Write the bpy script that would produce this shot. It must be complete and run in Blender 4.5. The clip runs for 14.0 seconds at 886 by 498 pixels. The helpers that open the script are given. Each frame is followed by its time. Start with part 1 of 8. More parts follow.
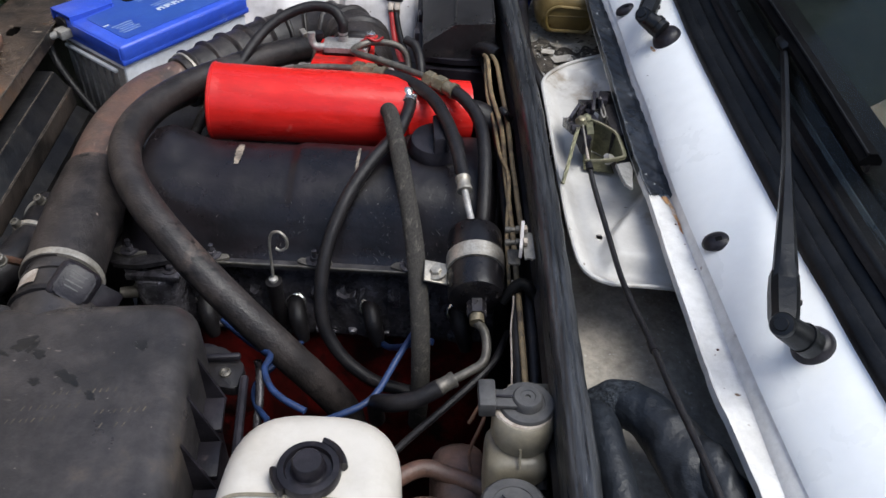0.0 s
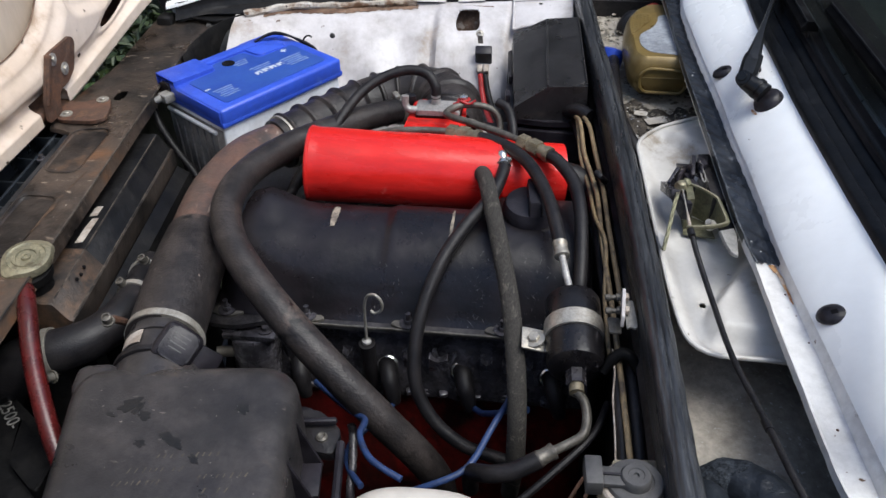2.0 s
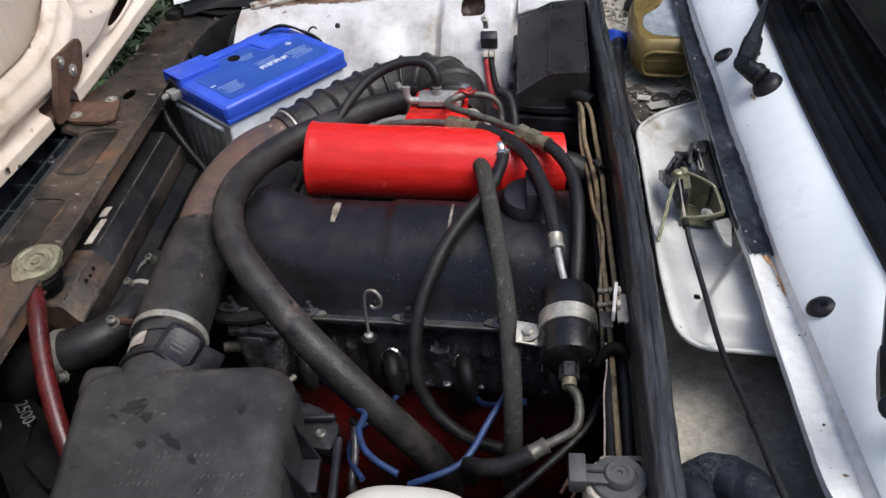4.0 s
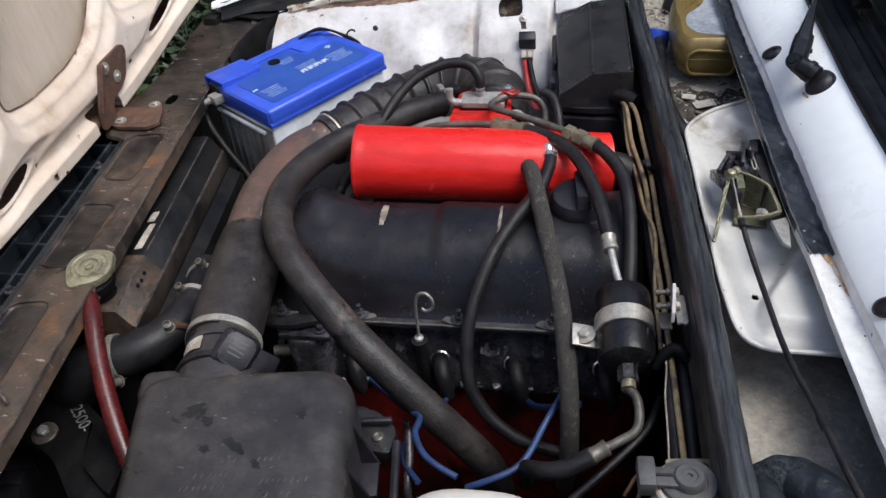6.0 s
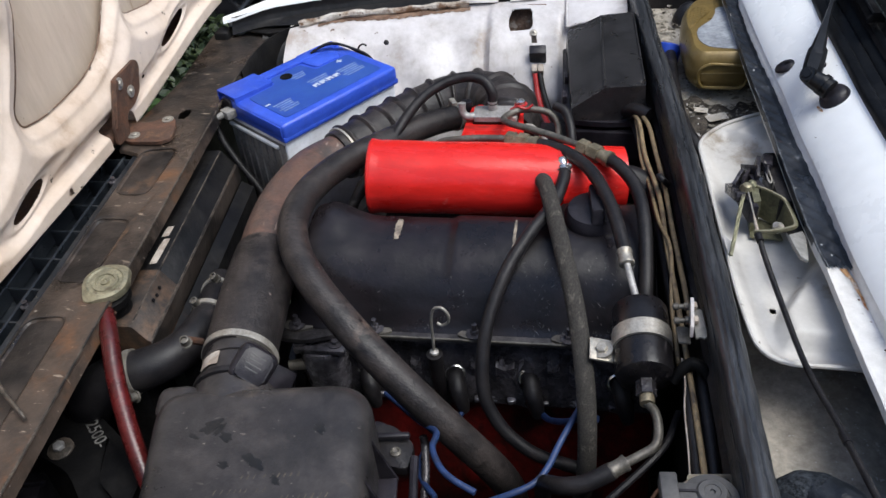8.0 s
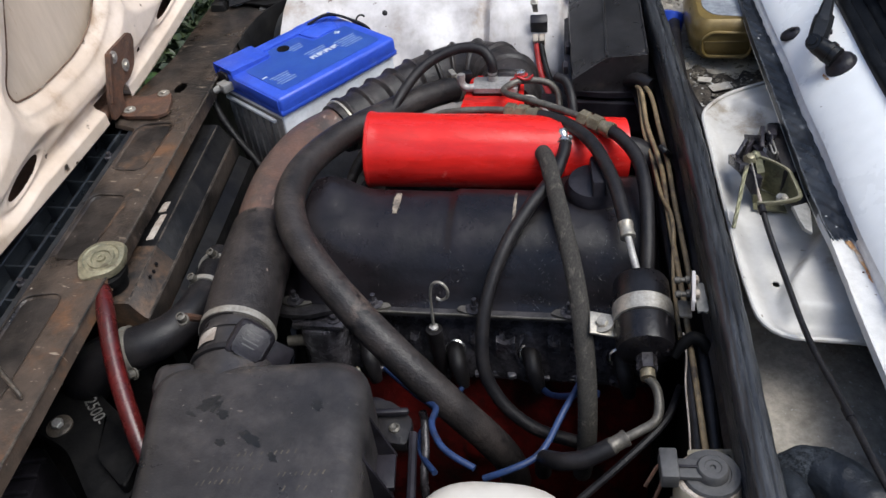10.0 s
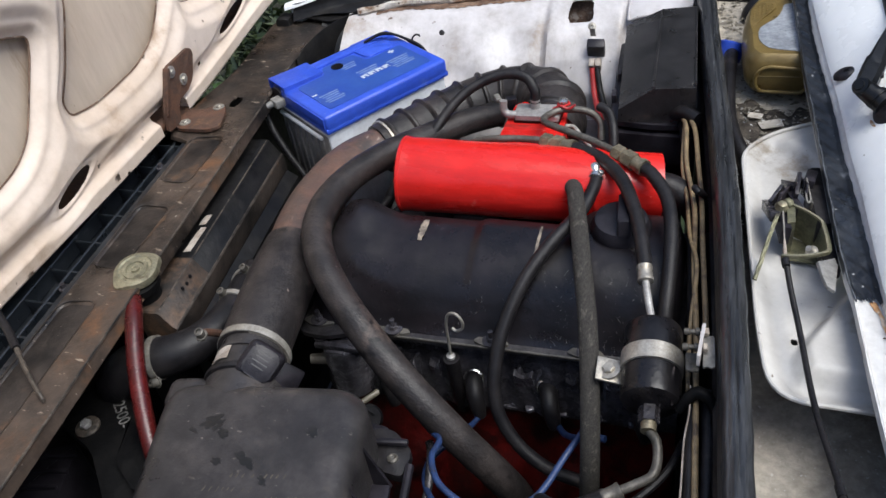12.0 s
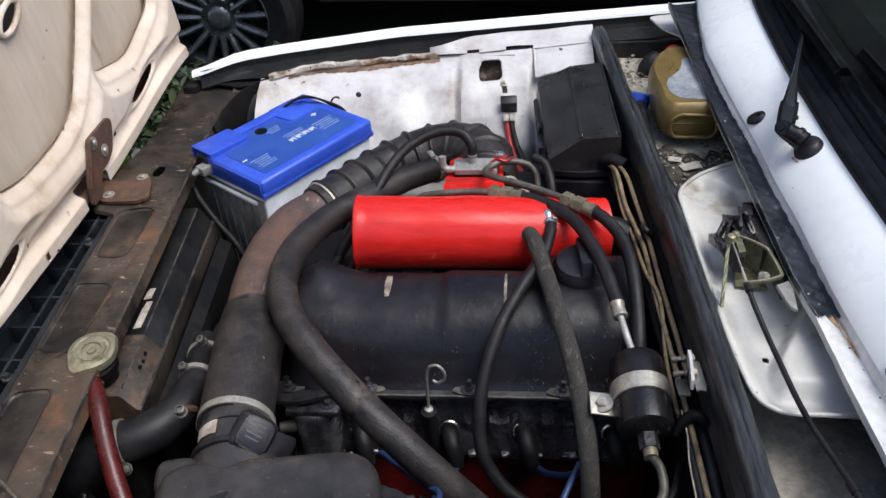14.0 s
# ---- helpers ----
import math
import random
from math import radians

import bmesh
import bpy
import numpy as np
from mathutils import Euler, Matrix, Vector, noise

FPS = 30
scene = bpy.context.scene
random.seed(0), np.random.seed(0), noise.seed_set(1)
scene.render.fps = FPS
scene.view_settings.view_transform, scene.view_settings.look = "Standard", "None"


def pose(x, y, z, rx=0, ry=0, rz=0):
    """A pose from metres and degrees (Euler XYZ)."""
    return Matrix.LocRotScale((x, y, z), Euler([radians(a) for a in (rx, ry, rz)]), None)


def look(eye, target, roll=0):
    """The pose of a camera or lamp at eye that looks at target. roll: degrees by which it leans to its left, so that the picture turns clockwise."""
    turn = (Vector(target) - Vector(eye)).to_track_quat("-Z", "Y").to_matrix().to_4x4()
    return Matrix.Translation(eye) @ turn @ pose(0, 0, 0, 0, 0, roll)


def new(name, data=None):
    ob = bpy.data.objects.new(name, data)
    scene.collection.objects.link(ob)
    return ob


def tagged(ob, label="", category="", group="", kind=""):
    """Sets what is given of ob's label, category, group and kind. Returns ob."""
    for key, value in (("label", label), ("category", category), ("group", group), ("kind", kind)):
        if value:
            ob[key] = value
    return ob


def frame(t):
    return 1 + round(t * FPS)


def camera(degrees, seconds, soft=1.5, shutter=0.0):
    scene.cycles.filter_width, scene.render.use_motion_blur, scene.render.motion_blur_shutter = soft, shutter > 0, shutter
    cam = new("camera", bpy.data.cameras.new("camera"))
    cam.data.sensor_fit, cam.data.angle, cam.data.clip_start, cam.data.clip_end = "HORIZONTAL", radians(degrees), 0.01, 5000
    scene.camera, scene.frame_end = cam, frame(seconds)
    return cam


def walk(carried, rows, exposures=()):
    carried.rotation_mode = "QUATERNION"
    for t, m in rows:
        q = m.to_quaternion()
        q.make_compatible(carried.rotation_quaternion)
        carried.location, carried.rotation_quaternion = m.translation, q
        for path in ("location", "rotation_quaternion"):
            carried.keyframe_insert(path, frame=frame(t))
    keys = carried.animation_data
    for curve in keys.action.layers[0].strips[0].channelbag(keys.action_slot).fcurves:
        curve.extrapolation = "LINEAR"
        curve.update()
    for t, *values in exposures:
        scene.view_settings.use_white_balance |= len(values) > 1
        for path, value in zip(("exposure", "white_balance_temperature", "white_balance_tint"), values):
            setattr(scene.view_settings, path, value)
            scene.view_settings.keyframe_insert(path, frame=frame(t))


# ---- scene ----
cam = camera(55.30, 14.0, soft=1.5)
PATH = [
    (0, pose(0.1618, -0.6591, 1.3658, 49.04, -1.19, 3.54)),
    (0.5, pose(0.1480, -0.6486, 1.3687, 49.54, 0.86, 4.67)),
    (1, pose(0.1425, -0.6447, 1.3734, 50.57, 2.64, 5.70)),
    (1.5, pose(0.1428, -0.6473, 1.3750, 51.86, 3.04, 7.01)),
    (2, pose(0.1335, -0.6478, 1.3728, 52.43, 1.19, 7.56)),
    (2.5, pose(0.1166, -0.6536, 1.3800, 52.61, -0.10, 8.46)),
    (3, pose(0.1273, -0.6453, 1.3758, 49.72, -1.26, 6.81)),
    (3.5, pose(0.1549, -0.6302, 1.3945, 49.88, 0.36, 6.44)),
    (4, pose(0.1732, -0.6332, 1.3940, 50.54, 3.79, 8.69)),
    (4.2, pose(0.1676, -0.6355, 1.3938, 49.54, 5.10, 9.79)),
    (6.5, pose(0.1348, -0.6368, 1.3991, 51.08, 4.85, 8.90)),
    (7, pose(0.1314, -0.6397, 1.4007, 51.54, 5.05, 8.77)),
    (7.5, pose(0.1256, -0.6382, 1.4027, 51.68, 5.07, 8.89)),
    (8, pose(0.1231, -0.6369, 1.4018, 51.33, 5.01, 9.20)),
    (10.3, pose(0.1282, -0.6264, 1.3922, 49.43, 5.57, 9.23)),
    (10.5, pose(0.1279, -0.6269, 1.3878, 49.45, 5.26, 8.85)),
    (11, pose(0.1617, -0.6134, 1.4061, 49.52, 6.80, 11.53)),
    (11.5, pose(0.2227, -0.5871, 1.4157, 51.45, 7.79, 15.61)),
    (12, pose(0.2033, -0.5887, 1.4110, 50.23, 7.33, 16.43)),
    (12.5, pose(0.1761, -0.5981, 1.4203, 50.43, 4.91, 16.39)),
    (13, pose(0.1212, -0.6032, 1.4165, 50.31, 3.94, 13.11)),
    (13.5, pose(0.0610, -0.6218, 1.4186, 51.58, 2.63, 3.72)),
    (14, pose(0.0727, -0.6303, 1.4276, 53.23, 3.89, 5.19)),
]
walk(cam, PATH, exposures=((0.0, 0.53), (14.0, 0.53)))

# ---- light: shaded daylight under a bright overcast sky ----
world = bpy.data.worlds.new("sky")
scene.world = world
world.use_nodes = True
wn = world.node_tree
sky = wn.nodes.new("ShaderNodeTexSky")
sky.sky_type = "NISHITA"
sky.sun_disc = False
sky.sun_elevation = radians(65)
sky.sun_rotation = radians(107)
sky.air_density, sky.dust_density, sky.ozone_density = 1.0, 2.0, 1.0
wn.links.new(sky.outputs[0], wn.nodes["Background"].inputs[0])
wn.nodes["Background"].inputs[1].default_value = 0.15
sun = new("sun", bpy.data.lights.new("sun", "SUN"))
sun.data.energy, sun.data.angle, sun.data.color = 2.47, radians(40), (0.945, 0.968, 0.948)
sun.matrix_world = look((1.15, -0.35, 2.4), (0, 0, 0))


# ---- materials ----
def mat(name, c1, c2=None, rough=0.6, metal=0.0, scale=30.0, bump=0.15, fine=400.0,
        grit=0.25, scratch=None, scratch_at=0.66, scratch_stretch=(260.0, 60.0, 40.0), stain=None, stain_scale=7.0, stain_at=0.55, stain_soft=0.12, coat=0.0, stretch=None, rough2=None, speck=None, speck_at=0.7, speck_scale=150.0, spec=0.5):
    """Two-scale procedural surface: base colours mixed by noise, patches of stain, specks, fine relief."""
    m = bpy.data.materials.new(name)
    m.use_nodes = True
    nt = m.node_tree
    b = nt.nodes["Principled BSDF"]
    c2 = c2 or tuple(v * 0.75 for v in c1)
    co = nt.nodes.new("ShaderNodeTexCoord")
    src = co.outputs["Object"]
    if stretch:
        mp = nt.nodes.new("ShaderNodeMapping")
        mp.inputs["Scale"].default_value = stretch
        nt.links.new(src, mp.inputs["Vector"])
        src = mp.outputs[0]

    def noise_node(s, detail=5.0, rough_=0.6, vec=None):
        n = nt.nodes.new("ShaderNodeTexNoise")
        n.inputs["Scale"].default_value, n.inputs["Detail"].default_value, n.inputs["Roughness"].default_value = s, detail, rough_
        nt.links.new(vec or src, n.inputs["Vector"])
        return n.outputs["Fac"]

    def ramp(fac, lo, hi):
        r = nt.nodes.new("ShaderNodeMapRange")
        r.interpolation_type = "SMOOTHSTEP"
        r.inputs["From Min"].default_value, r.inputs["From Max"].default_value = lo, hi
        nt.links.new(fac, r.inputs["Value"])
        return r.outputs["Result"]

    def mix(fac, a, c):
        x = nt.nodes.new("ShaderNodeMix")
        x.data_type = "RGBA"
        nt.links.new(fac, x.inputs["Factor"])
        for sock, v in ((x.inputs["A"], a), (x.inputs["B"], c)):
            if isinstance(v, tuple):
                sock.default_value = (*v, 1.0)
            else:
                nt.links.new(v, sock)
        return x.outputs["Result"]

    col = mix(ramp(noise_node(scale, 7.0, 0.7), 0.38, 0.62), c1, c2)
    grain = nt.nodes.new("ShaderNodeMapRange")
    grain.inputs["From Min"].default_value, grain.inputs["From Max"].default_value = 0.3, 0.7
    grain.inputs["To Min"].default_value, grain.inputs["To Max"].default_value = 1 - grit, 1 + grit
    nt.links.new(noise_node(scale * 7, 6.0, 0.7), grain.inputs["Value"])
    gm = nt.nodes.new("ShaderNodeVectorMath")
    gm.operation = "SCALE"
    nt.links.new(col, gm.inputs[0])
    nt.links.new(grain.outputs["Result"], gm.inputs["Scale"])
    col = gm.outputs[0]
    rsock = ramp(noise_node(scale * 1.7), 0.3, 0.7)
    if stain:
        fac = ramp(noise_node(stain_scale, 8.0, 0.68), stain_at, stain_at + stain_soft)
        col = mix(fac, col, stain)
    if speck:
        fac = ramp(noise_node(speck_scale, 3.0, 0.5, co.outputs["Object"]), speck_at, speck_at + 0.05)
        col = mix(fac, col, speck)
    if scratch:
        mp2 = nt.nodes.new("ShaderNodeMapping")
        mp2.inputs["Scale"].default_value = scratch_stretch
        mp2.inputs["Rotation"].default_value = (0.2, 0.1, 0.25)
        nt.links.new(co.outputs["Object"], mp2.inputs["Vector"])
        n1 = noise_node(1.0, 2.0, 0.5, mp2.outputs[0])
        n2 = noise_node(16.0, 3.0, 0.6, co.outputs["Object"])
        mul = nt.nodes.new("ShaderNodeMath")
        mul.operation = "MULTIPLY"
        nt.links.new(ramp(n1, scratch_at, scratch_at + 0.04), mul.inputs[0])
        nt.links.new(ramp(n2, 0.48, 0.6), mul.inputs[1])
        col = mix(mul.outputs[0], col, scratch)
    nt.links.new(col, b.inputs["Base Color"])
    rr = nt.nodes.new("ShaderNodeMapRange")
    rr.inputs["To Min"].default_value, rr.inputs["To Max"].default_value = rough, rough2 if rough2 is not None else min(1.0, rough + 0.15)
    nt.links.new(rsock, rr.inputs["Value"])
    nt.links.new(rr.outputs["Result"], b.inputs["Roughness"])
    b.inputs["Metallic"].default_value = metal
    b.inputs["Specular IOR Level"].default_value = spec
    b.inputs["Coat Weight"].default_value = coat
    b.inputs["Coat Roughness"].default_value = 0.15
    if bump:
        bp = nt.nodes.new("ShaderNodeBump")
        bp.inputs["Strength"].default_value, bp.inputs["Distance"].default_value = bump, 0.002
        nt.links.new(noise_node(fine, 4.0), bp.inputs["Height"])
        nt.links.new(bp.outputs[0], b.inputs["Normal"])
    return m


M_WHITE = mat("white_paint", (0.87, 0.885, 0.885), (0.83, 0.846, 0.848), 0.22, scale=6, bump=0.02, fine=60, grit=0.03, speck=(0.2, 0.16, 0.12), speck_at=0.745, speck_scale=110, coat=0.3)
M_WHITE_DIRTY = mat("dirty_white_paint", (0.53, 0.508, 0.508), (0.40, 0.374, 0.364), 0.4, scale=11, bump=0.12, fine=90, grit=0.08, stretch=(1.0, 1.0, 0.35), stain=(0.30, 0.245, 0.20), stain_scale=11, stain_at=0.54, stain_soft=0.16, speck=(0.1, 0.06, 0.04), speck_at=0.71, speck_scale=70)
M_HOOD = mat("cream_hood_underside", (0.655, 0.5452, 0.4583), (0.545, 0.4342, 0.3449), 0.4, scale=8, bump=0.12, fine=80, grit=0.06, stain=(0.37, 0.2606, 0.1795), stain_scale=6, stain_at=0.575, stain_soft=0.14, speck=(0.07, 0.04342, 0.02835), speck_at=0.71, speck_scale=55)
M_HOOD_SKIN = mat("dusty_outer_skin_inside", (0.55, 0.4535, 0.3638), (0.45, 0.359, 0.2788), 0.5, scale=6, bump=0.1, fine=90, grit=0.08, stretch=(1, 1, 0.22), stain=(0.33, 0.2316, 0.1559), stain_scale=26, stain_at=0.60, stain_soft=0.14, speck=(0.1, 0.06273, 0.04252), speck_at=0.73, speck_scale=70)
# Base greyed to hold the shade of the cowl's step; stain is rust.
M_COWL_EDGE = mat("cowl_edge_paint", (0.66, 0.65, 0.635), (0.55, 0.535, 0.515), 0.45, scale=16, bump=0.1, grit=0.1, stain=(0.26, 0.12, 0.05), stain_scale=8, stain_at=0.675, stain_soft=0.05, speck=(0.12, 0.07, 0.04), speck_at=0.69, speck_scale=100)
M_PANEL = mat("grimy_front_panel", (0.0070, 0.0058, 0.0052), (0.060, 0.042, 0.031), 0.20, scale=7, bump=0.42, fine=170, grit=0.35, stain=(0.150, 0.068, 0.030), stain_scale=5, stain_at=0.56, stain_soft=0.13, speck=(0.28, 0.24, 0.20), speck_at=0.715, speck_scale=230, scratch=(0.24, 0.19, 0.145), scratch_at=0.66, scratch_stretch=(60.0, 220.0, 60.0), rough2=0.62, spec=0.46)
M_PAD = mat("oily_dark_pad", (0.0085, 0.0074, 0.0070), (0.038, 0.030, 0.0255), 0.28, scale=12, bump=0.40, fine=110, grit=0.35, stain=(0.095, 0.056, 0.035), stain_scale=11, stain_at=0.58, stain_soft=0.10, speck=(0.22, 0.1815, 0.1604), speck_at=0.72, speck_scale=200, rough2=0.5, spec=0.36)
M_RUST_TAN = mat("light_surface_rust", (0.085, 0.048, 0.027), (0.034, 0.024, 0.018), 0.55, scale=24, bump=0.5, fine=200, grit=0.45, stain=(0.015, 0.0125, 0.011), stain_scale=22, stain_at=0.52)
M_WIPER = mat("satin_black_wiper_paint", (0.0042, 0.0048, 0.0058), (0.0085, 0.0093, 0.0108), 0.30, scale=24, bump=0.2, fine=200, grit=0.3, stain=(0.024, 0.026, 0.030), stain_scale=30, stain_at=0.62, spec=0.32)
M_WRAP = mat("dusty_cloth_wrap", (0.026, 0.028, 0.032), (0.010, 0.0115, 0.0145), 0.36, scale=18, bump=0.8, fine=90, grit=0.35, stain=(0.085, 0.080, 0.074), stain_scale=18, stain_at=0.585, spec=0.42)
M_RUST_STREAK = mat("orange_rust_stain", (0.34, 0.135, 0.038), (0.50, 0.29, 0.14), 0.6, scale=70, bump=0.2, fine=260, grit=0.25, stain=(0.66, 0.60, 0.53), stain_scale=60, stain_at=0.56, stain_soft=0.15)
# Also carries the shade of the bay floor, manifold block and plenum end.
M_DARK_PANEL = mat("dark_bay_sheet", (0.009, 0.008595, 0.009832), (0.026, 0.02292, 0.02277), 0.45, scale=14, bump=0.4, fine=140, grit=0.4, stain=(0.07, 0.04297, 0.03105), stain_scale=10, stain_at=0.62, spec=0.25)
M_RUST = mat("rusty_steel", (0.105, 0.047, 0.026), (0.055, 0.03, 0.021), 0.7, scale=30, bump=0.5, fine=300, grit=0.4, stain=(0.14, 0.07, 0.035), stain_scale=30)
M_RUSTPIPE = mat("rusty_pipe", (0.125, 0.068, 0.050), (0.075, 0.050, 0.042), 0.40, scale=24, bump=0.3, fine=300, grit=0.3, stain=(0.045, 0.037, 0.034), stain_scale=14, stain_at=0.53, scratch=(0.24, 0.18, 0.15))
M_RUBBER = mat("black_rubber", (0.0076, 0.0071, 0.0084), (0.0170, 0.0152, 0.0160), 0.36, scale=35, bump=0.3, fine=500, grit=0.3, stain=(0.043, 0.0350, 0.0335), stain_scale=22, stain_at=0.60, spec=0.28)
M_HOSE_DUSTY = mat("dusty_rubber_hose", (0.0150, 0.0131, 0.0134), (0.035, 0.0290, 0.0275), 0.36, scale=26, bump=0.4, fine=350, grit=0.35, stain=(0.080, 0.060, 0.050), stain_scale=16, stain_at=0.575, stain_soft=0.10, speck=(0.2, 0.157, 0.136), speck_at=0.73, speck_scale=120, scratch=(0.005, 0.0044, 0.0047), scratch_at=0.60, scratch_stretch=(50.0, 90.0, 120.0), spec=0.34)
M_BRAID = mat("braided_cloth_hose", (0.062, 0.057, 0.051), (0.034, 0.0315, 0.029), 0.8, scale=300, bump=0.8, fine=800, grit=0.25, stretch=(2.4, 0.8, 2.4), stain=(0.125, 0.112, 0.096), stain_scale=60, spec=0.2)
M_SEAL = mat("weathered_rubber_seal", (0.0145, 0.0152, 0.0170), (0.040, 0.042, 0.046), 0.24, scale=32, bump=0.5, fine=90, grit=0.4, stretch=(3.2, 0.28, 3.2), stain=(0.105, 0.110, 0.120), stain_scale=60, stain_at=0.62, stain_soft=0.09, rough2=0.45, spec=0.50)
M_STRIP = mat("weathered_black_sealer", (0.0075, 0.0088, 0.0118), (0.024, 0.0275, 0.034), 0.25, scale=20, bump=0.6, fine=70, grit=0.3, stain=(0.10, 0.107, 0.120), stain_scale=34, stain_at=0.62, stain_soft=0.10, speck=(0.30, 0.30, 0.30), speck_at=0.70, speck_scale=120, rough2=0.45, spec=0.42)
M_HEATER = mat("dusty_heater_hose", (0.011, 0.0135, 0.018), (0.024, 0.028, 0.034), 0.36, scale=22, bump=0.6, fine=150, grit=0.35, stain=(0.060, 0.060, 0.060), stain_scale=22, stain_at=0.60, spec=0.36)
M_FOAM = mat("crumbling_foam_sleeve", (0.010, 0.012, 0.015), (0.045, 0.052, 0.062), 0.7, scale=260, bump=1.0, fine=330, grit=0.5, stain=(0.10, 0.11, 0.125), stain_scale=70, stain_at=0.58, spec=0.2)
M_PLASTIC = mat("dusty_black_plastic", (0.0205, 0.0190, 0.0197), (0.044, 0.0395, 0.0388), 0.27, scale=11, bump=0.18, fine=500, grit=0.25, stain=(0.072, 0.058, 0.047), stain_scale=11, stain_at=0.56, stain_soft=0.13, speck=(0.16, 0.137, 0.122), speck_at=0.72, speck_scale=160, scratch=(0.10, 0.086, 0.078), scratch_at=0.69, scratch_stretch=(70.0, 200.0, 60.0), rough2=0.5, spec=0.40)
M_PLASTIC_BLACK = mat("black_plastic", (0.009, 0.007993, 0.01056), (0.022, 0.01954, 0.02428), 0.33, scale=25, bump=0.2, fine=500, grit=0.3, stain=(0.06, 0.04707, 0.04856), stain_scale=20, stain_at=0.60, spec=0.3)
M_VALVE = mat("black_painted_valve_cover", (0.0064, 0.0054, 0.0064), (0.0125, 0.01004, 0.01173), 0.24, scale=12, bump=0.22, fine=120, grit=0.3, stain=(0.034, 0.02418, 0.02244), stain_scale=8, stain_at=0.60, stain_soft=0.14, speck=(0.24, 0.2, 0.2091), speck_at=0.755, speck_scale=170, rough2=0.42, spec=0.36)
M_CAST = mat("oily_cast_metal", (0.080, 0.074, 0.082), (0.0250, 0.0228, 0.0256), 0.19, 0.28, scale=45, bump=0.5, fine=160, grit=0.4, stain=(0.21, 0.196, 0.210), stain_scale=30, stain_at=0.665, stain_soft=0.06)
M_RED = mat("red_brushed_paint", (0.64, 0.018, 0.014), (0.54, 0.014, 0.011), 0.16, scale=20, bump=0.55, fine=38, grit=0.12, stretch=(0.30, 1.0, 1.0), coat=0.0, stain=(0.20, 0.022, 0.018), stain_scale=17, stain_at=0.61, stain_soft=0.10, speck=(0.10, 0.03, 0.025), speck_at=0.725, speck_scale=110, rough2=0.40, spec=0.45, scratch=(0.75, 0.16, 0.13), scratch_at=0.70, scratch_stretch=(90.0, 240.0, 60.0))
M_RED_BLOCK = mat("oily_red_engine_paint", (0.080, 0.0055, 0.0048), (0.036, 0.0034, 0.0030), 0.32, scale=18, bump=0.5, fine=120, grit=0.35, stain=(0.014, 0.0045, 0.0045), stain_scale=14, stain_at=0.50, spec=0.2)
M_RED_HOSE = mat("red_silicone_hose", (0.084, 0.0088, 0.0085), (0.048, 0.0074, 0.0070), 0.20, scale=30, bump=0.1, grit=0.2, stain=(0.11, 0.035, 0.029), stain_scale=24, stain_at=0.62)
M_BLUE = mat("blue_plastic", (0.030, 0.085, 0.52), (0.024, 0.066, 0.44), 0.32, scale=14, bump=0.12, fine=400, grit=0.12, stain=(0.07, 0.13, 0.50), stain_scale=14, stain_at=0.60, stain_soft=0.12, speck=(0.25, 0.3, 0.55), speck_at=0.71, speck_scale=130)
M_BLUE_LABEL = mat("battery_label", (0.020, 0.060, 0.30), (0.028, 0.080, 0.32), 0.30, scale=12, bump=0.03, grit=0.1, stain=(0.055, 0.12, 0.29), stain_scale=9, stain_at=0.6)
M_BLUE_WIRE = mat("blue_silicone_wire", (0.018, 0.042, 0.125), (0.013, 0.028, 0.082), 0.4, scale=60, bump=0.05, grit=0.3, stain=(0.022, 0.025, 0.034), stain_scale=45, stain_at=0.54)
M_CASE = mat("translucent_white_case", (0.66, 0.68, 0.71), (0.54, 0.55, 0.57), 0.45, scale=18, bump=0.08, grit=0.1, stain=(0.28, 0.25, 0.2), stain_scale=14, stain_at=0.62)
M_CASE_GREY = mat("grey_case_side", (0.09, 0.085, 0.08), (0.17, 0.16, 0.15), 0.6, scale=25, bump=0.2)
M_TANK = mat("yellowed_white_polyethylene", (0.53, 0.497, 0.452), (0.45, 0.413, 0.362), 0.42, scale=8, bump=0.05, fine=80, grit=0.04, stain=(0.40, 0.29, 0.18), stain_scale=9, stain_at=0.60, stain_soft=0.15, spec=0.3)
M_RESERVOIR = mat("aged_reservoir_plastic", (0.215, 0.190, 0.142), (0.135, 0.117, 0.084), 0.32, scale=16, bump=0.1, grit=0.15, stain=(0.070, 0.054, 0.034), stain_scale=16, stain_at=0.56, stain_soft=0.15)
M_GREY = mat("grey_plastic", (0.066, 0.064, 0.064), (0.040, 0.039, 0.040), 0.5, scale=24, bump=0.15, grit=0.2, stain=(0.15, 0.14, 0.125), stain_scale=26, stain_at=0.60, stain_soft=0.10)
M_STEEL = mat("bare_steel", (0.44, 0.41, 0.36), (0.3, 0.275, 0.235), 0.36, 0.55, scale=50, bump=0.2, fine=400, grit=0.25, stain=(0.25, 0.19, 0.13), stain_scale=50, stain_at=0.60)
M_ALU = mat("cast_aluminium", (0.4, 0.385, 0.37), (0.28, 0.27, 0.26), 0.45, 0.45, scale=60, bump=0.3, fine=300, grit=0.25)
M_ZINC = mat("yellow_zinc_steel", (0.34, 0.31, 0.21), (0.22, 0.205, 0.14), 0.36, 0.6, scale=40, bump=0.25, grit=0.3, stain=(0.12, 0.10, 0.065), stain_scale=35)
M_BRASS = mat("dull_brass", (0.30, 0.255, 0.175), (0.17, 0.145, 0.10), 0.36, 0.6, scale=70, bump=0.3, grit=0.3)
M_CHROME = mat("bright_plated_steel", (0.72, 0.71, 0.69), (0.55, 0.54, 0.52), 0.16, 0.9, scale=60, bump=0.1, grit=0.15)
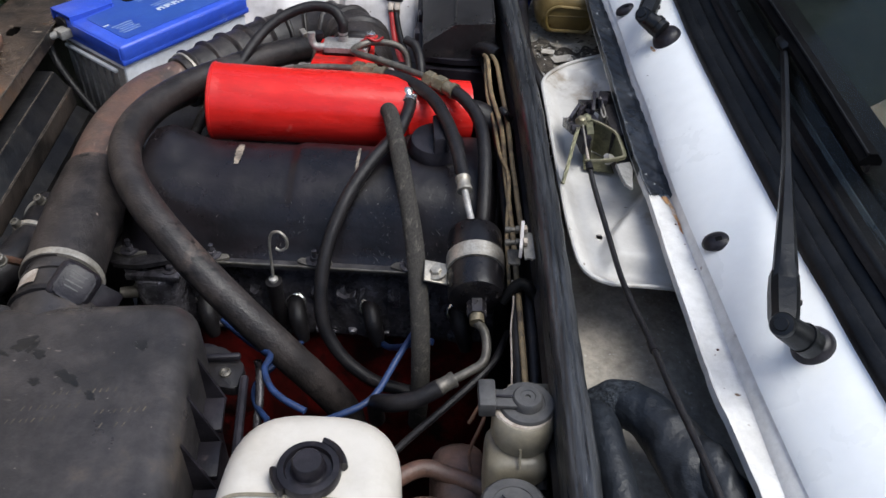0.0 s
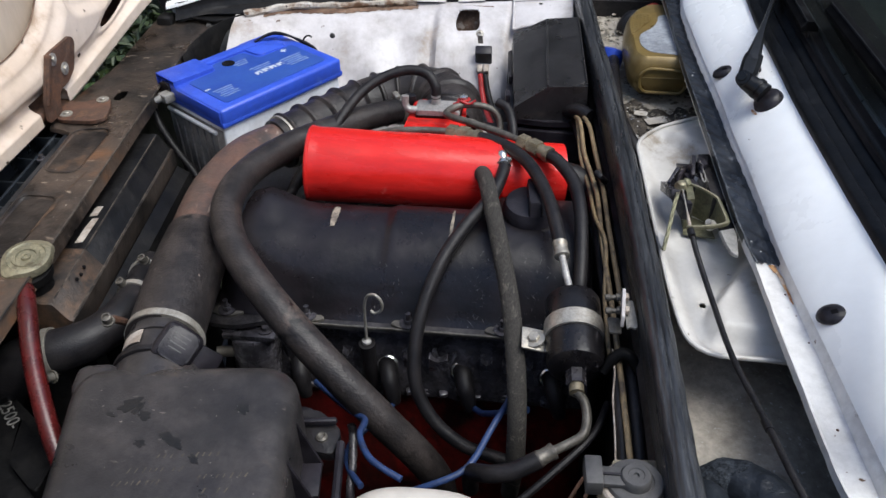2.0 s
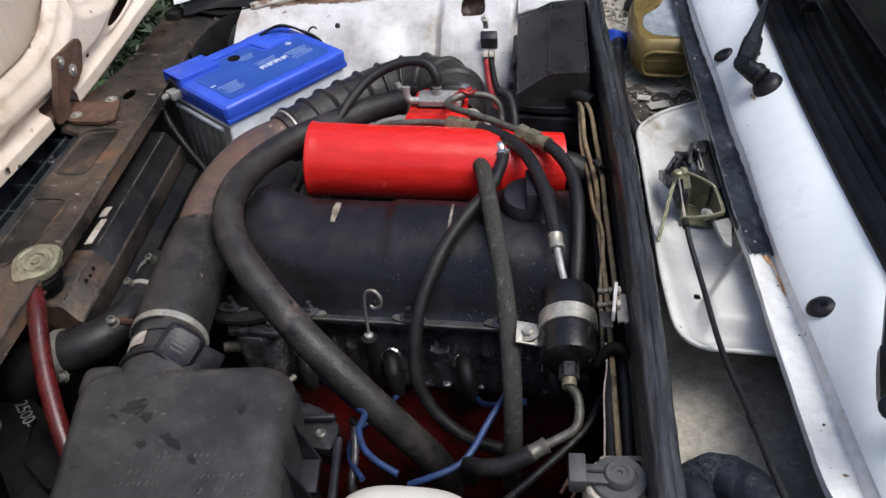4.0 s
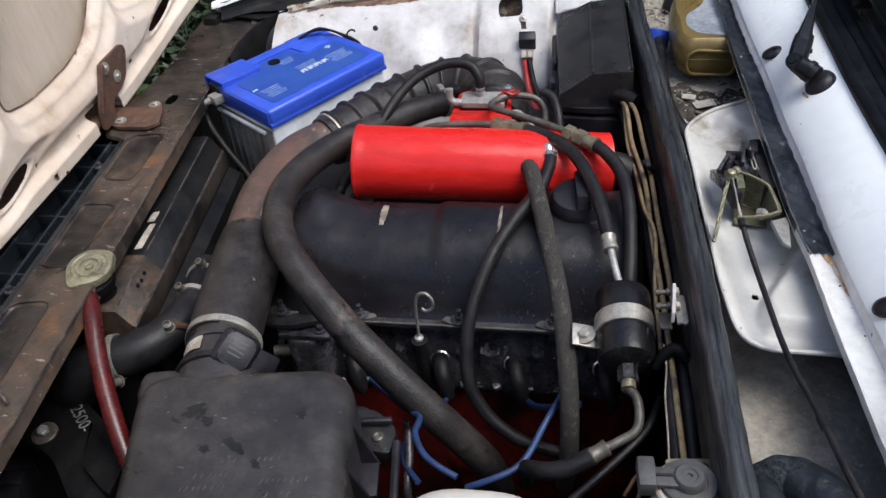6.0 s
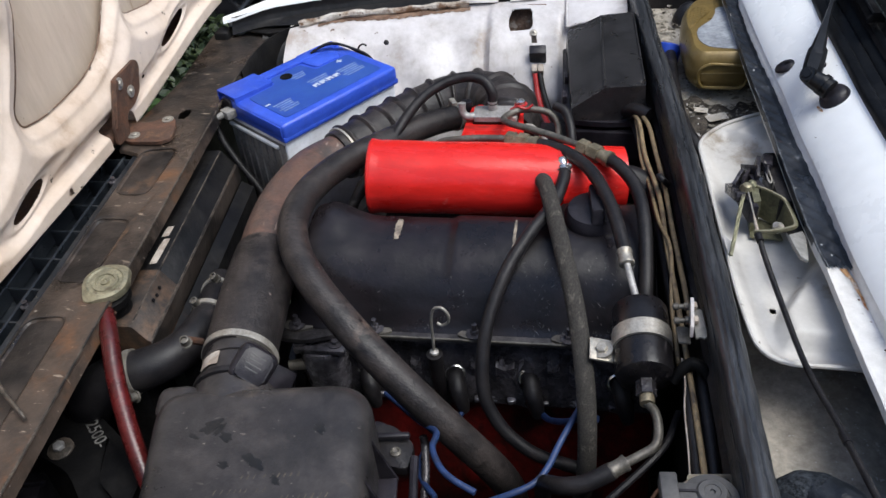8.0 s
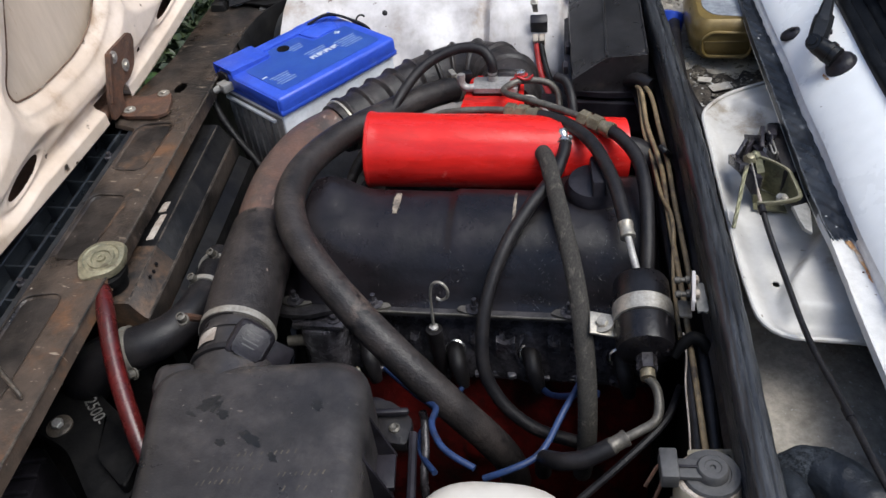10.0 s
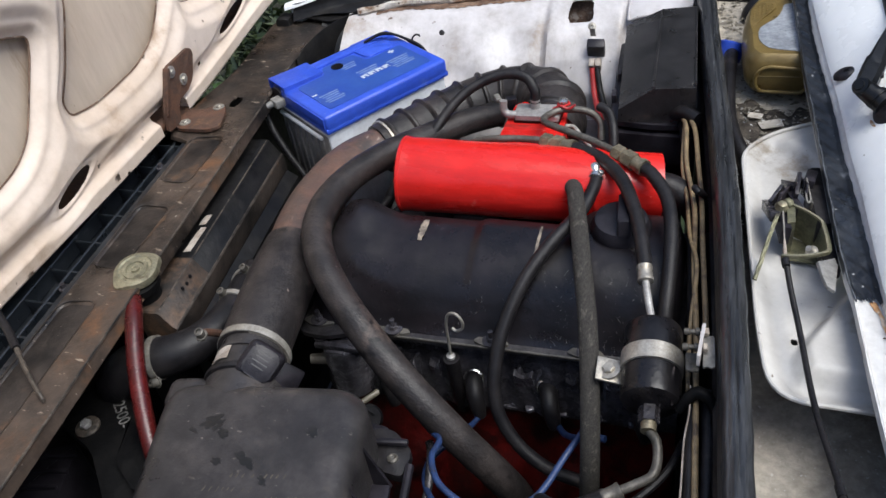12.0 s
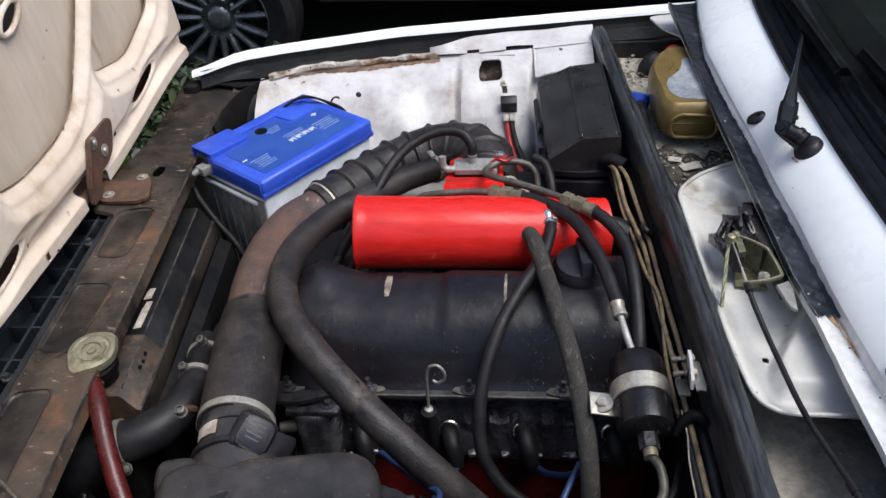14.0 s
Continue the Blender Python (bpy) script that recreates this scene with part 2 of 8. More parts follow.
M_OLIVE = mat("olive_zinc_plate", (0.20, 0.19, 0.115), (0.115, 0.112, 0.072), 0.35, 0.45, scale=34, bump=0.25, grit=0.35, stain=(0.07, 0.062, 0.045), stain_scale=40, stain_at=0.56)
M_GOLD = mat("bronze_plastic_bottle", (0.205, 0.142, 0.048), (0.150, 0.102, 0.034), 0.26, 0.25, scale=16, bump=0.06, grit=0.12, stain=(0.20, 0.155, 0.08), stain_scale=14, stain_at=0.60)
M_SILVER_LABEL = mat("silver_label", (0.36, 0.38, 0.41), (0.22, 0.235, 0.26), 0.32, 0.2, scale=30, bump=0.05, grit=0.3, stain=(0.58, 0.60, 0.62), stain_scale=40, stain_at=0.60)
M_TAN = mat("tan_wire_sleeve", (0.27, 0.195, 0.105), (0.175, 0.125, 0.070), 0.5, scale=25, bump=0.2, grit=0.3, stain=(0.060, 0.043, 0.030), stain_scale=20, stain_at=0.56)
M_PIPE_GREY = mat("grey_steel_pipe", (0.14, 0.128, 0.11), (0.078, 0.071, 0.061), 0.42, 0.4, scale=60, bump=0.2, grit=0.3)
M_FLOORGREY = mat("dusty_grey_sheet", (0.46, 0.42, 0.36), (0.325, 0.29, 0.24), 0.70, scale=14, bump=0.5, fine=220, grit=0.28, stain=(0.105, 0.076, 0.054), stain_scale=9, stain_at=0.58, stain_soft=0.16, speck=(0.6, 0.58, 0.54), speck_at=0.665, speck_scale=210)
M_DEBRIS = mat("dirt_and_flakes", (0.10, 0.085, 0.065), (0.30, 0.27, 0.22), 0.85, scale=90, bump=0.9, fine=200, stain=(0.62, 0.60, 0.57), stain_scale=60, stain_at=0.58, stain_soft=0.04)
M_PAN = mat("white_plastic_tray", (0.545, 0.527, 0.50), (0.455, 0.433, 0.402), 0.36, scale=9, bump=0.1, grit=0.06, stain=(0.25, 0.205, 0.155), stain_scale=12, stain_at=0.56, stain_soft=0.16, speck=(0.15, 0.12, 0.09), speck_at=0.71, speck_scale=90)
M_BLACK = mat("black_paint", (0.005, 0.004775, 0.005692), (0.01, 0.009072, 0.009832), 0.5, scale=20, bump=0.3, spec=0.08)
M_TRIM_BLACK = mat("black_window_trim", (0.003, 0.003, 0.0034), (0.006, 0.006, 0.0066), 0.55, scale=30, bump=0.15, grit=0.3, stain=(0.014, 0.014, 0.015), stain_scale=15, spec=0.04)
M_TRIM_SATIN = mat("satin_black_rubber_trim", (0.0042, 0.0046, 0.0054), (0.0085, 0.0090, 0.0102), 0.34, scale=30, bump=0.25, fine=140, grit=0.35, stain=(0.020, 0.021, 0.023), stain_scale=25, stain_at=0.6, spec=0.22)
M_MOULDING = mat("worn_blue_black_moulding", (0.010, 0.0118, 0.0152), (0.022, 0.025, 0.031), 0.26, scale=40, bump=0.2, grit=0.35, stain=(0.06, 0.065, 0.075), stain_scale=40, stain_at=0.62, spec=0.4)
M_LIDWET = mat("wet_oil_blot", (0.006, 0.006, 0.006), (0.012, 0.011, 0.010), 0.3, scale=60, bump=0.1)
M_GUTTER = mat("black_gutter_sealer", (0.0048, 0.0048, 0.0054), (0.013, 0.0122, 0.0118), 0.33, scale=16, bump=0.4, fine=90, grit=0.4, spec=0.26, stain=(0.055, 0.036, 0.027), stain_scale=14, stain_at=0.615)
M_MARK = mat("tan_paint_dab", (0.27, 0.225, 0.175), (0.10, 0.085, 0.07), 0.6, scale=70, grit=0.4)
M_FLANGE = mat("worn_flange_edge", (0.056, 0.051, 0.053), (0.022, 0.0200, 0.0210), 0.34, 0.3, scale=50, bump=0.5, fine=200, grit=0.4, stain=(0.012, 0.01116, 0.01326), stain_scale=20, stain_at=0.56)
M_PRINT = mat("white_print", (0.46, 0.51, 0.60), (0.36, 0.42, 0.52), 0.5, scale=80, bump=0)
M_PRINT_DIM = mat("faded_print", (0.17, 0.25, 0.42), (0.11, 0.18, 0.38), 0.5, scale=80, bump=0)
M_TEXT_TAN = mat("moulded_letter_dust", (0.085, 0.070, 0.054), (0.046, 0.040, 0.034), 0.7, scale=90, bump=0)
M_REDWIRE = mat("red_wire", (0.42, 0.02, 0.02), (0.3, 0.015, 0.015), 0.4, scale=60, bump=0)
M_ALLOY = mat("grey_alloy", (0.13, 0.132, 0.138), (0.075, 0.077, 0.081), 0.22, 0.6, scale=9, bump=0.05, stain=(0.03, 0.029, 0.028), stain_scale=7, stain_at=0.54, stain_soft=0.12)
M_LEAF = mat("weed_leaf", (0.011, 0.0225, 0.0056), (0.03, 0.0435, 0.0105), 0.5, scale=8, bump=0.1, stain=(0.075, 0.06375, 0.014), stain_scale=6, stain_at=0.62)
M_GROUND = mat("yard_earth", (0.045, 0.045, 0.03), (0.028, 0.032, 0.02), 0.9, scale=3, bump=0.5, fine=60, stain=(0.02, 0.034, 0.011), stain_scale=1.2, stain_at=0.48)
M_DASH = mat("dark_green_dashboard", (0.0042, 0.0058, 0.0060), (0.0058, 0.008, 0.0082), 0.6, scale=20, bump=0.2, spec=0.12)
M_DASH_TAN = mat("dusty_dash_top", (0.085, 0.068, 0.056), (0.055, 0.045, 0.038), 0.8, scale=9, bump=0.2, spec=0.2)
M_CARBLACK = mat("dark_car_paint", (0.006, 0.006, 0.007), (0.008, 0.008, 0.009), 0.4, scale=5, bump=0.02)
M_WALL = mat("dark_sky_block", (0.055, 0.05, 0.045), (0.035, 0.034, 0.03), 0.9, scale=2, bump=0.3, fine=20)
M_CASE_WORN = mat("worn_paper", (0.42, 0.37, 0.32), (0.27, 0.22, 0.18), 0.7, scale=60, bump=0.3, grit=0.3)
M_GREY_EAR = mat("pale_grey_plate", (0.26, 0.25, 0.235), (0.17, 0.165, 0.155), 0.45, 0.2, scale=40, bump=0.2, grit=0.25)
M_LIP = mat("flaking_lip", (0.50, 0.47, 0.43), (0.34, 0.28, 0.22), 0.55, scale=26, bump=0.5, stain=(0.12, 0.062, 0.03), stain_scale=16, stain_at=0.50, stain_soft=0.10, speck=(0.05, 0.03, 0.02), speck_at=0.66, speck_scale=90)
M_RUST_DARK = mat("dark_rust_stain", (0.085, 0.045, 0.027), (0.19, 0.12, 0.08), 0.7, scale=26, bump=0.4, fine=220, grit=0.45, stain=(0.36, 0.31, 0.26), stain_scale=34, stain_at=0.56)
M_FLAKE = mat("pale_oxidised_flake", (0.085, 0.092, 0.102), (0.036, 0.040, 0.047), 0.45, scale=110, bump=0.4, grit=0.45, speck=(0.26, 0.26, 0.265), speck_at=0.69, speck_scale=220)
M_EDGE = mat("worn_bare_edge", (0.095, 0.076, 0.06), (0.03, 0.025, 0.021), 0.42, 0.2, scale=60, bump=0.5, fine=260, grit=0.5, stain=(0.015, 0.013, 0.012), stain_scale=30, stain_at=0.50)
M_DIGITS = mat("faded_white_paint", (0.20, 0.19, 0.18), (0.07, 0.068, 0.065), 0.6, scale=120, bump=0.2, grit=0.4)
M_FILTER = mat("scuffed_black_filter_paint", (0.0046, 0.0042, 0.0052), (0.0115, 0.0102, 0.0112), 0.24, scale=30, bump=0.22, fine=160, grit=0.35, stain=(0.036, 0.030, 0.030), stain_scale=26, stain_at=0.62, scratch=(0.16, 0.138, 0.140), scratch_at=0.68, scratch_stretch=(260.0, 30.0, 120.0), spec=0.38)
M_SCRATCH = mat("pale_scratch", (0.20, 0.19, 0.18), (0.075, 0.07, 0.066), 0.5, scale=200, bump=0.1, grit=0.4)
# Near-black base; shade on the low bracket and filler neck is painted in.
M_SHADE_BLACK = mat("shade_black", (0.0030, 0.0030, 0.0034), (0.0068, 0.0064, 0.0064), 0.5, scale=30, bump=0.4, fine=150, grit=0.4, stain=(0.014, 0.011, 0.010), stain_scale=20, stain_at=0.62, spec=0.10)
M_BROWN_BLACK = mat("brown_black_sheet", (0.016, 0.0125, 0.0105), (0.060, 0.045, 0.036), 0.5, scale=26, bump=0.5, fine=160, grit=0.5, stain=(0.15, 0.115, 0.09), stain_scale=24, stain_at=0.58, stain_soft=0.1, spec=0.25)
M_FUSE = mat("glossy_black_box_lid", (0.0135, 0.013, 0.0135), (0.027, 0.0255, 0.0265), 0.24, scale=12, bump=0.12, fine=400, grit=0.25, stain=(0.055, 0.046, 0.040), stain_scale=14, stain_at=0.60, stain_soft=0.14, speck=(0.16, 0.14, 0.13), speck_at=0.735, speck_scale=130, scratch=(0.10, 0.09, 0.085), scratch_at=0.70, rough2=0.42, spec=0.45)
# Lighter copy of the casting; highlights of slabs and housing are in its base.
M_HOUSING = mat("bright_oily_casting", (0.185, 0.175, 0.192), (0.075, 0.070, 0.079), 0.17, 0.4, scale=34, bump=0.4, fine=120, grit=0.4, stain=(0.022, 0.0205, 0.023), stain_scale=26, stain_at=0.62)
M_DIRT = mat("damp_dirt_with_crumbs", (0.030, 0.0245, 0.0195), (0.085, 0.070, 0.055), 0.75, scale=30, bump=1.0, fine=180, grit=0.5, stain=(0.022, 0.018, 0.0145), stain_scale=16, stain_at=0.50, speck=(0.55, 0.54, 0.51), speck_at=0.635, speck_scale=150, spec=0.3)
M_GRILLE = mat("glossy_black_grille", (0.008, 0.010, 0.013), (0.015, 0.018, 0.022), 0.26, scale=30, bump=0.1, grit=0.3, stain=(0.06, 0.065, 0.07), stain_scale=30, stain_at=0.60, spec=0.6)


def glass_mat():
    m = bpy.data.materials.new("windscreen_glass")
    m.use_nodes = True
    b = m.node_tree.nodes["Principled BSDF"]
    b.inputs["Base Color"].default_value = (0.85, 0.92, 0.88, 1)
    b.inputs["Roughness"].default_value = 0.03
    b.inputs["Transmission Weight"].default_value = 1.0
    b.inputs["IOR"].default_value = 1.16
    return m


M_GLASS = glass_mat()


# ---- builders ----
WORLD_AT = {}


def finish(ob, bm, material, angle=38.0):
    bmesh.ops.recalc_face_normals(bm, faces=bm.faces)
    for f in bm.faces:
        f.smooth = True
    bm.to_mesh(ob.data)
    bm.free()
    ob.data.set_sharp_from_angle(angle=radians(angle))
    ob.data.materials.append(material)


def thing(name, at, label, category, group="", kind=""):
    ob = new(name)
    ob.empty_display_size = 0.02
    ob.location = at
    WORLD_AT[ob] = Vector(at)
    return tagged(ob, label, category, group, kind)


def part(name, bm, material, parent, label=""):
    """One mesh under a thing or a part; bm is in world metres."""
    at = WORLD_AT[parent]
    bmesh.ops.translate(bm, verts=bm.verts, vec=-at)
    ob = new(name, bpy.data.meshes.new(name))
    finish(ob, bm, material)
    ob.parent = parent
    WORLD_AT[ob] = at
    return tagged(ob, label)


def solo(name, bm, material, label, category="", group="", kind=""):
    """A thing that is one mesh, its origin at the middle of its base."""
    lo = Vector([min(v.co[i] for v in bm.verts) for i in range(3)])
    hi = Vector([max(v.co[i] for v in bm.verts) for i in range(3)])
    at = Vector(((lo.x + hi.x) / 2, (lo.y + hi.y) / 2, lo.z))
    bmesh.ops.translate(bm, verts=bm.verts, vec=-at)
    ob = new(name, bpy.data.meshes.new(name))
    finish(ob, bm, material)
    ob.location = at
    WORLD_AT[ob] = at
    return tagged(ob, label, category, group, kind)


def spline(pts, steps=8):
    """Points of a smooth curve through pts (centripetal-free Catmull-Rom)."""
    p = [Vector(v) for v in pts]
    p = [p[0] * 2 - p[1]] + p + [p[-1] * 2 - p[-2]]
    out = []
    for i in range(1, len(p) - 2):
        a, b, c, d = p[i - 1:i + 3]
        for s in range(steps):
            t = s / steps
            out.append(0.5 * ((2 * b) + (c - a) * t + (2 * a - 5 * b + 4 * c - d) * t * t + (3 * b - a - 3 * c + d) * t ** 3))
    out.append(p[-2])
    return out


def sweep(line, ring_at, closed_ends=True):
    """Skin rings along a line; ring_at(i, s) gives the ring as (across, up) pairs; s is the length so far."""
    bm = bmesh.new()
    rings, s = [], 0.0
    t0 = (line[1] - line[0]).normalized()
    ref = Vector((0, 0, 1)) if abs(t0.z) < 0.9 else Vector((1, 0, 0))
    side = t0.cross(ref).normalized()
    for i, p in enumerate(line):
        t = (line[min(i + 1, len(line) - 1)] - line[max(i - 1, 0)]).normalized()
        side = (side - t * side.dot(t)).normalized()
        up = side.cross(t)
        if i:
            s += (p - line[i - 1]).length
        rings.append([bm.verts.new(p + side * a + up * b) for a, b in ring_at(i, s)])
    n = len(rings[0])
    for a, b in zip(rings, rings[1:]):
        for k in range(n):
            bm.faces.new((a[k], a[(k + 1) % n], b[(k + 1) % n], b[k]))
    if closed_ends:
        bm.faces.new(rings[0][::-1])
        bm.faces.new(rings[-1])
    return bm


def circle(r, n):
    return [(r * math.cos(2 * math.pi * k / n), r * math.sin(2 * math.pi * k / n)) for k in range(n)]


def tube(pts, r, n=14, steps=8, straight=False, taper=None):
    """A round hose or pipe. r: radius, a list of radii at the points, or a function of the length."""
    line = [Vector(p) for p in pts] if straight else spline(pts, steps)

    def ring(i, s):
        if callable(r):
            rad = r(s)
        elif isinstance(r, (list, tuple)):
            f = i / (len(line) - 1) * (len(r) - 1)
            k = min(int(f), len(r) - 2)
            rad = r[k] + (r[k + 1] - r[k]) * (f - k)
        else:
            rad = r
        return circle(rad, n)
    return sweep(line, ring)


def lathe(profile, at, axis=(0, 0, 1), n=28, caps=True):
    """A turned shape: profile of (radius, height) pairs along axis from at."""
    z = Vector(axis).normalized()
    x = z.cross(Vector((0, 1, 0)) if abs(z.y) < 0.9 else Vector((1, 0, 0))).normalized()
    y = z.cross(x)
    at = Vector(at)
    bm = bmesh.new()
    rings = [[bm.verts.new(at + z * h + x * max(r, 1e-5) * c + y * max(r, 1e-5) * s) for c, s in circle(1, n)] for r, h in profile]
    for a, b in zip(rings, rings[1:]):
        for k in range(n):
            bm.faces.new((a[k], a[(k + 1) % n], b[(k + 1) % n], b[k]))
    if caps:
        bm.faces.new(rings[0][::-1])
        bm.faces.new(rings[-1])
    return bm


def basis(at, along, up=(0, 0, 1)):
    """A pose whose x runs along and whose z is near up."""
    x = Vector(along).normalized()
    y = Vector(up).cross(x).normalized()
    z = x.cross(y)
    m = Matrix((x, y, z)).transposed().to_4x4()
    m.translation = at
    return m


def box(size, m=None, bevel=0.002, seg=2):
    bm = bmesh.new()
    bmesh.ops.create_cube(bm, size=1.0)
    bmesh.ops.scale(bm, vec=size, verts=bm.verts)
    if bevel:
        bmesh.ops.bevel(bm, geom=bm.edges[:], offset=min(bevel, min(size) * 0.45), segments=seg, affect="EDGES", profile=0.5)
    if m is not None:
        bm.transform(m)
    return bm


def span(x0, x1, y0, y1, z0, z1, bevel=0.002, seg=2):
    return box((x1 - x0, y1 - y0, z1 - z0), Matrix.Translation(((x0 + x1) / 2, (y0 + y1) / 2, (z0 + z1) / 2)), bevel, seg)


def prism(poly, depth, m=None, bevel=0.0, seg=2, taper=1.0):
    """A flat outline raised by depth (top scaled by taper about its middle)."""
    bm = bmesh.new()
    cx, cy = sum(p[0] for p in poly) / len(poly), sum(p[1] for p in poly) / len(poly)
    lo = [bm.verts.new((x, y, 0)) for x, y in poly]
    hi = [bm.verts.new((cx + (x - cx) * taper, cy + (y - cy) * taper, depth)) for x, y in poly]
    n = len(poly)
    bm.faces.new(lo[::-1])
    top = bm.faces.new(hi)
    for k in range(n):
        bm.faces.new((lo[k], lo[(k + 1) % n], hi[(k + 1) % n], hi[k]))
    if bevel:
        bmesh.ops.bevel(bm, geom=list(top.edges), offset=bevel, segments=seg, affect="EDGES", profile=0.5)
    if m is not None:
        bm.transform(m)
    return bm


def rounded(poly, r, n=5):
    """The outline with its corners rounded by r."""
    out = []
    k = len(poly)
    for i in range(k):
        p, a, b = Vector(poly[i]), Vector(poly[i - 1]), Vector(poly[(i + 1) % k])
        d = min(r, (a - p).length * 0.45, (b - p).length * 0.45)
        s, e = p + (a - p).normalized() * d, p + (b - p).normalized() * d
        for j in range(n + 1):
            t = j / n
            out.append(tuple((1 - t) ** 2 * s + 2 * t * (1 - t) * p + t * t * e))
    return out


def joined(*many):
    bm = many[0]
    for other in many[1:]:
        me = bpy.data.meshes.new("tmp")
        other.to_mesh(me)
        other.free()
        bm.from_mesh(me)
        bpy.data.meshes.remove(me)
    return bm


def sheet(nu, nv, f, thick=0.0):
    """A grid of f(u, v) with u, v in 0..1; faces for which f gives None are left open."""
    bm = bmesh.new()
    g = [[None] * (nv + 1) for _ in range(nu + 1)]
    for i in range(nu + 1):
        for j in range(nv + 1):
            p = f(i / nu, j / nv)
            g[i][j] = bm.verts.new(p) if p is not None else None
    for i in range(nu):
        for j in range(nv):
            q = (g[i][j], g[i + 1][j], g[i + 1][j + 1], g[i][j + 1])
            if all(q):
                bm.faces.new(q)
    bmesh.ops.delete(bm, geom=[v for v in bm.verts if not v.link_faces], context="VERTS")
    if thick:
        bmesh.ops.recalc_face_normals(bm, faces=bm.faces)
        bmesh.ops.solidify(bm, geom=bm.faces[:], thickness=thick)
    return bm


def tub(outline, levels):
    """A moulded hollow-looking body: the outline at each (z, inset), capped at both ends."""
    bm = bmesh.new()
    n = len(outline)
    normals = []
    area = sum(outline[i - 1][0] * outline[i][1] - outline[i][0] * outline[i - 1][1] for i in range(n))
    for i in range(n):
        d = Vector(outline[(i + 1) % n]) - Vector(outline[i - 1])
        d = Vector((-d.y, d.x)).normalized() * (1 if area > 0 else -1)
        normals.append(d)
    rings = [[bm.verts.new((x + normals[i].x * inset, y + normals[i].y * inset, z)) for i, (x, y) in enumerate(outline)] for z, inset in levels]
    for a, b in zip(rings, rings[1:]):
        for k in range(n):
            bm.faces.new((a[k], a[(k + 1) % n], b[(k + 1) % n], b[k]))
    bm.faces.new(rings[-1])
    bm.faces.new(rings[0][::-1])
    return bm


def fillet(z, r, n=6):
    """Levels that round an upper edge of radius r under height z."""
    return [(z - r + r * math.sin(math.pi / 2 * k / n), r * (1 - math.cos(math.pi / 2 * k / n))) for k in range(n + 1)]


def ease(a, b, x):
    t = max(0.0, min(1.0, (x - a) / (b - a)))
    return t * t * (3 - 2 * t)


def cut(p, q, keep=0.72, power=2):
    """Where a grid point inside a round opening of unit size goes: None deep inside, else pushed out to the rim."""
    r = (p ** power + q ** power) ** (1 / power)
    if r >= 1:
        return 1.0
    return None if r < keep else 1.0 / r


def lerp_line(pts, y):
    """x (or more) at y on a polyline of (y, value) pairs in rising y."""
    for (y0, v0), (y1, v1) in zip(pts, pts[1:]):
        if y <= y1:
            break
    return v0 + (v1 - v0) * (y - y0) / (y1 - y0)


def bolt(at, axis, parent, name="bolt", r=0.006, h=0.006, material=None, washer=True):
    prof = [(r * 1.9, 0), (r * 1.9, 0.0015), (r * 1.0, 0.0015)] if washer else [(r, 0)]
    base = lathe(prof + [(r * 0.2, 0.002)], at, axis, 16)
    head = lathe([(r, 0.001), (r, h * 0.85), (r * 0.85, h), (r * 0.1, h)], at, axis, 6)
    return part(name, joined(base, head), material or M_STEEL, parent)

# ---- ground and distance ----
def build_ground():
    bm = sheet(60, 60, lambda u, v: ((u - 0.5) * 600, (v - 0.5) * 600, 0.0))
    solo("ground", bm, M_GROUND, "bare earth yard with patches of grass", "ground", kind="structure")


build_ground()


def signed(poly, x, y):
    """Distance to an outline, negative inside."""
    d, inside = 1e9, False
    n = len(poly)
    for i in range(n):
        ax, ay = poly[i]
        bx, by = poly[(i + 1) % n]
        ex, ey = bx - ax, by - ay
        t = max(0.0, min(1.0, ((x - ax) * ex + (y - ay) * ey) / (ex * ex + ey * ey + 1e-12)))
        d = min(d, math.hypot(x - ax - ex * t, y - ay - ey * t))
        if (ay > y) != (by > y) and x < ax + (y - ay) * ex / ey:
            inside = not inside
    return -d if inside else d


def signed_grid(poly, x, y):
    """signed() for whole arrays."""
    d, inside = np.full_like(x, 1e9), np.zeros(x.shape, bool)
    for (ax, ay), (bx, by) in zip(poly, poly[1:] + poly[:1]):
        ex, ey = bx - ax, by - ay
        t = np.clip(((x - ax) * ex + (y - ay) * ey) / (ex * ex + ey * ey + 1e-12), 0, 1)
        d = np.minimum(d, np.hypot(x - ax - ex * t, y - ay - ey * t))
        if abs(ey) > 1e-12:
            inside ^= ((ay > y) != (by > y)) & (x < ax + (y - ay) * ex / ey)
    return np.where(inside, -d, d)


# ---- car body: bulkhead, plenum, cowl, fenders, front panel ----
RAIL = [(-0.62, 0.258), (-0.274, 0.242), (-0.136, 0.2352), (0.011, 0.2265), (0.18, 0.2145), (0.505, 0.1815), (0.66, 0.166)]
COWL_IN = [(-0.62, 0.413), (-0.331, 0.362), (-0.282, 0.3532), (-0.249, 0.3470), (-0.217, 0.3418), (-0.101, 0.3290), (-0.03, 0.3228), (0.0, 0.3175), (0.05, 0.312), (0.19, 0.301), (0.325, 0.290), (0.475, 0.282), (0.66, 0.270)]
CREASE = [(-0.62, 0.415), (-0.329, 0.379), (-0.248, 0.370), (-0.149, 0.3585), (-0.076, 0.349), (0.0, 0.340), (0.104, 0.330), (0.162, 0.323), (0.25, 0.316), (0.328, 0.307), (0.40, 0.300), (0.478, 0.296), (0.613, 0.305), (0.72, 0.32)]
TOP_EDGE = [(-0.62, 0.03), (-0.33, 0.0105), (-0.25, 0.0062), (-0.15, 0.0038), (-0.03, 0.0022), (0.1, 0.0055), (0.4, 0.0075), (0.55, 0.003), (0.72, 0.003)]
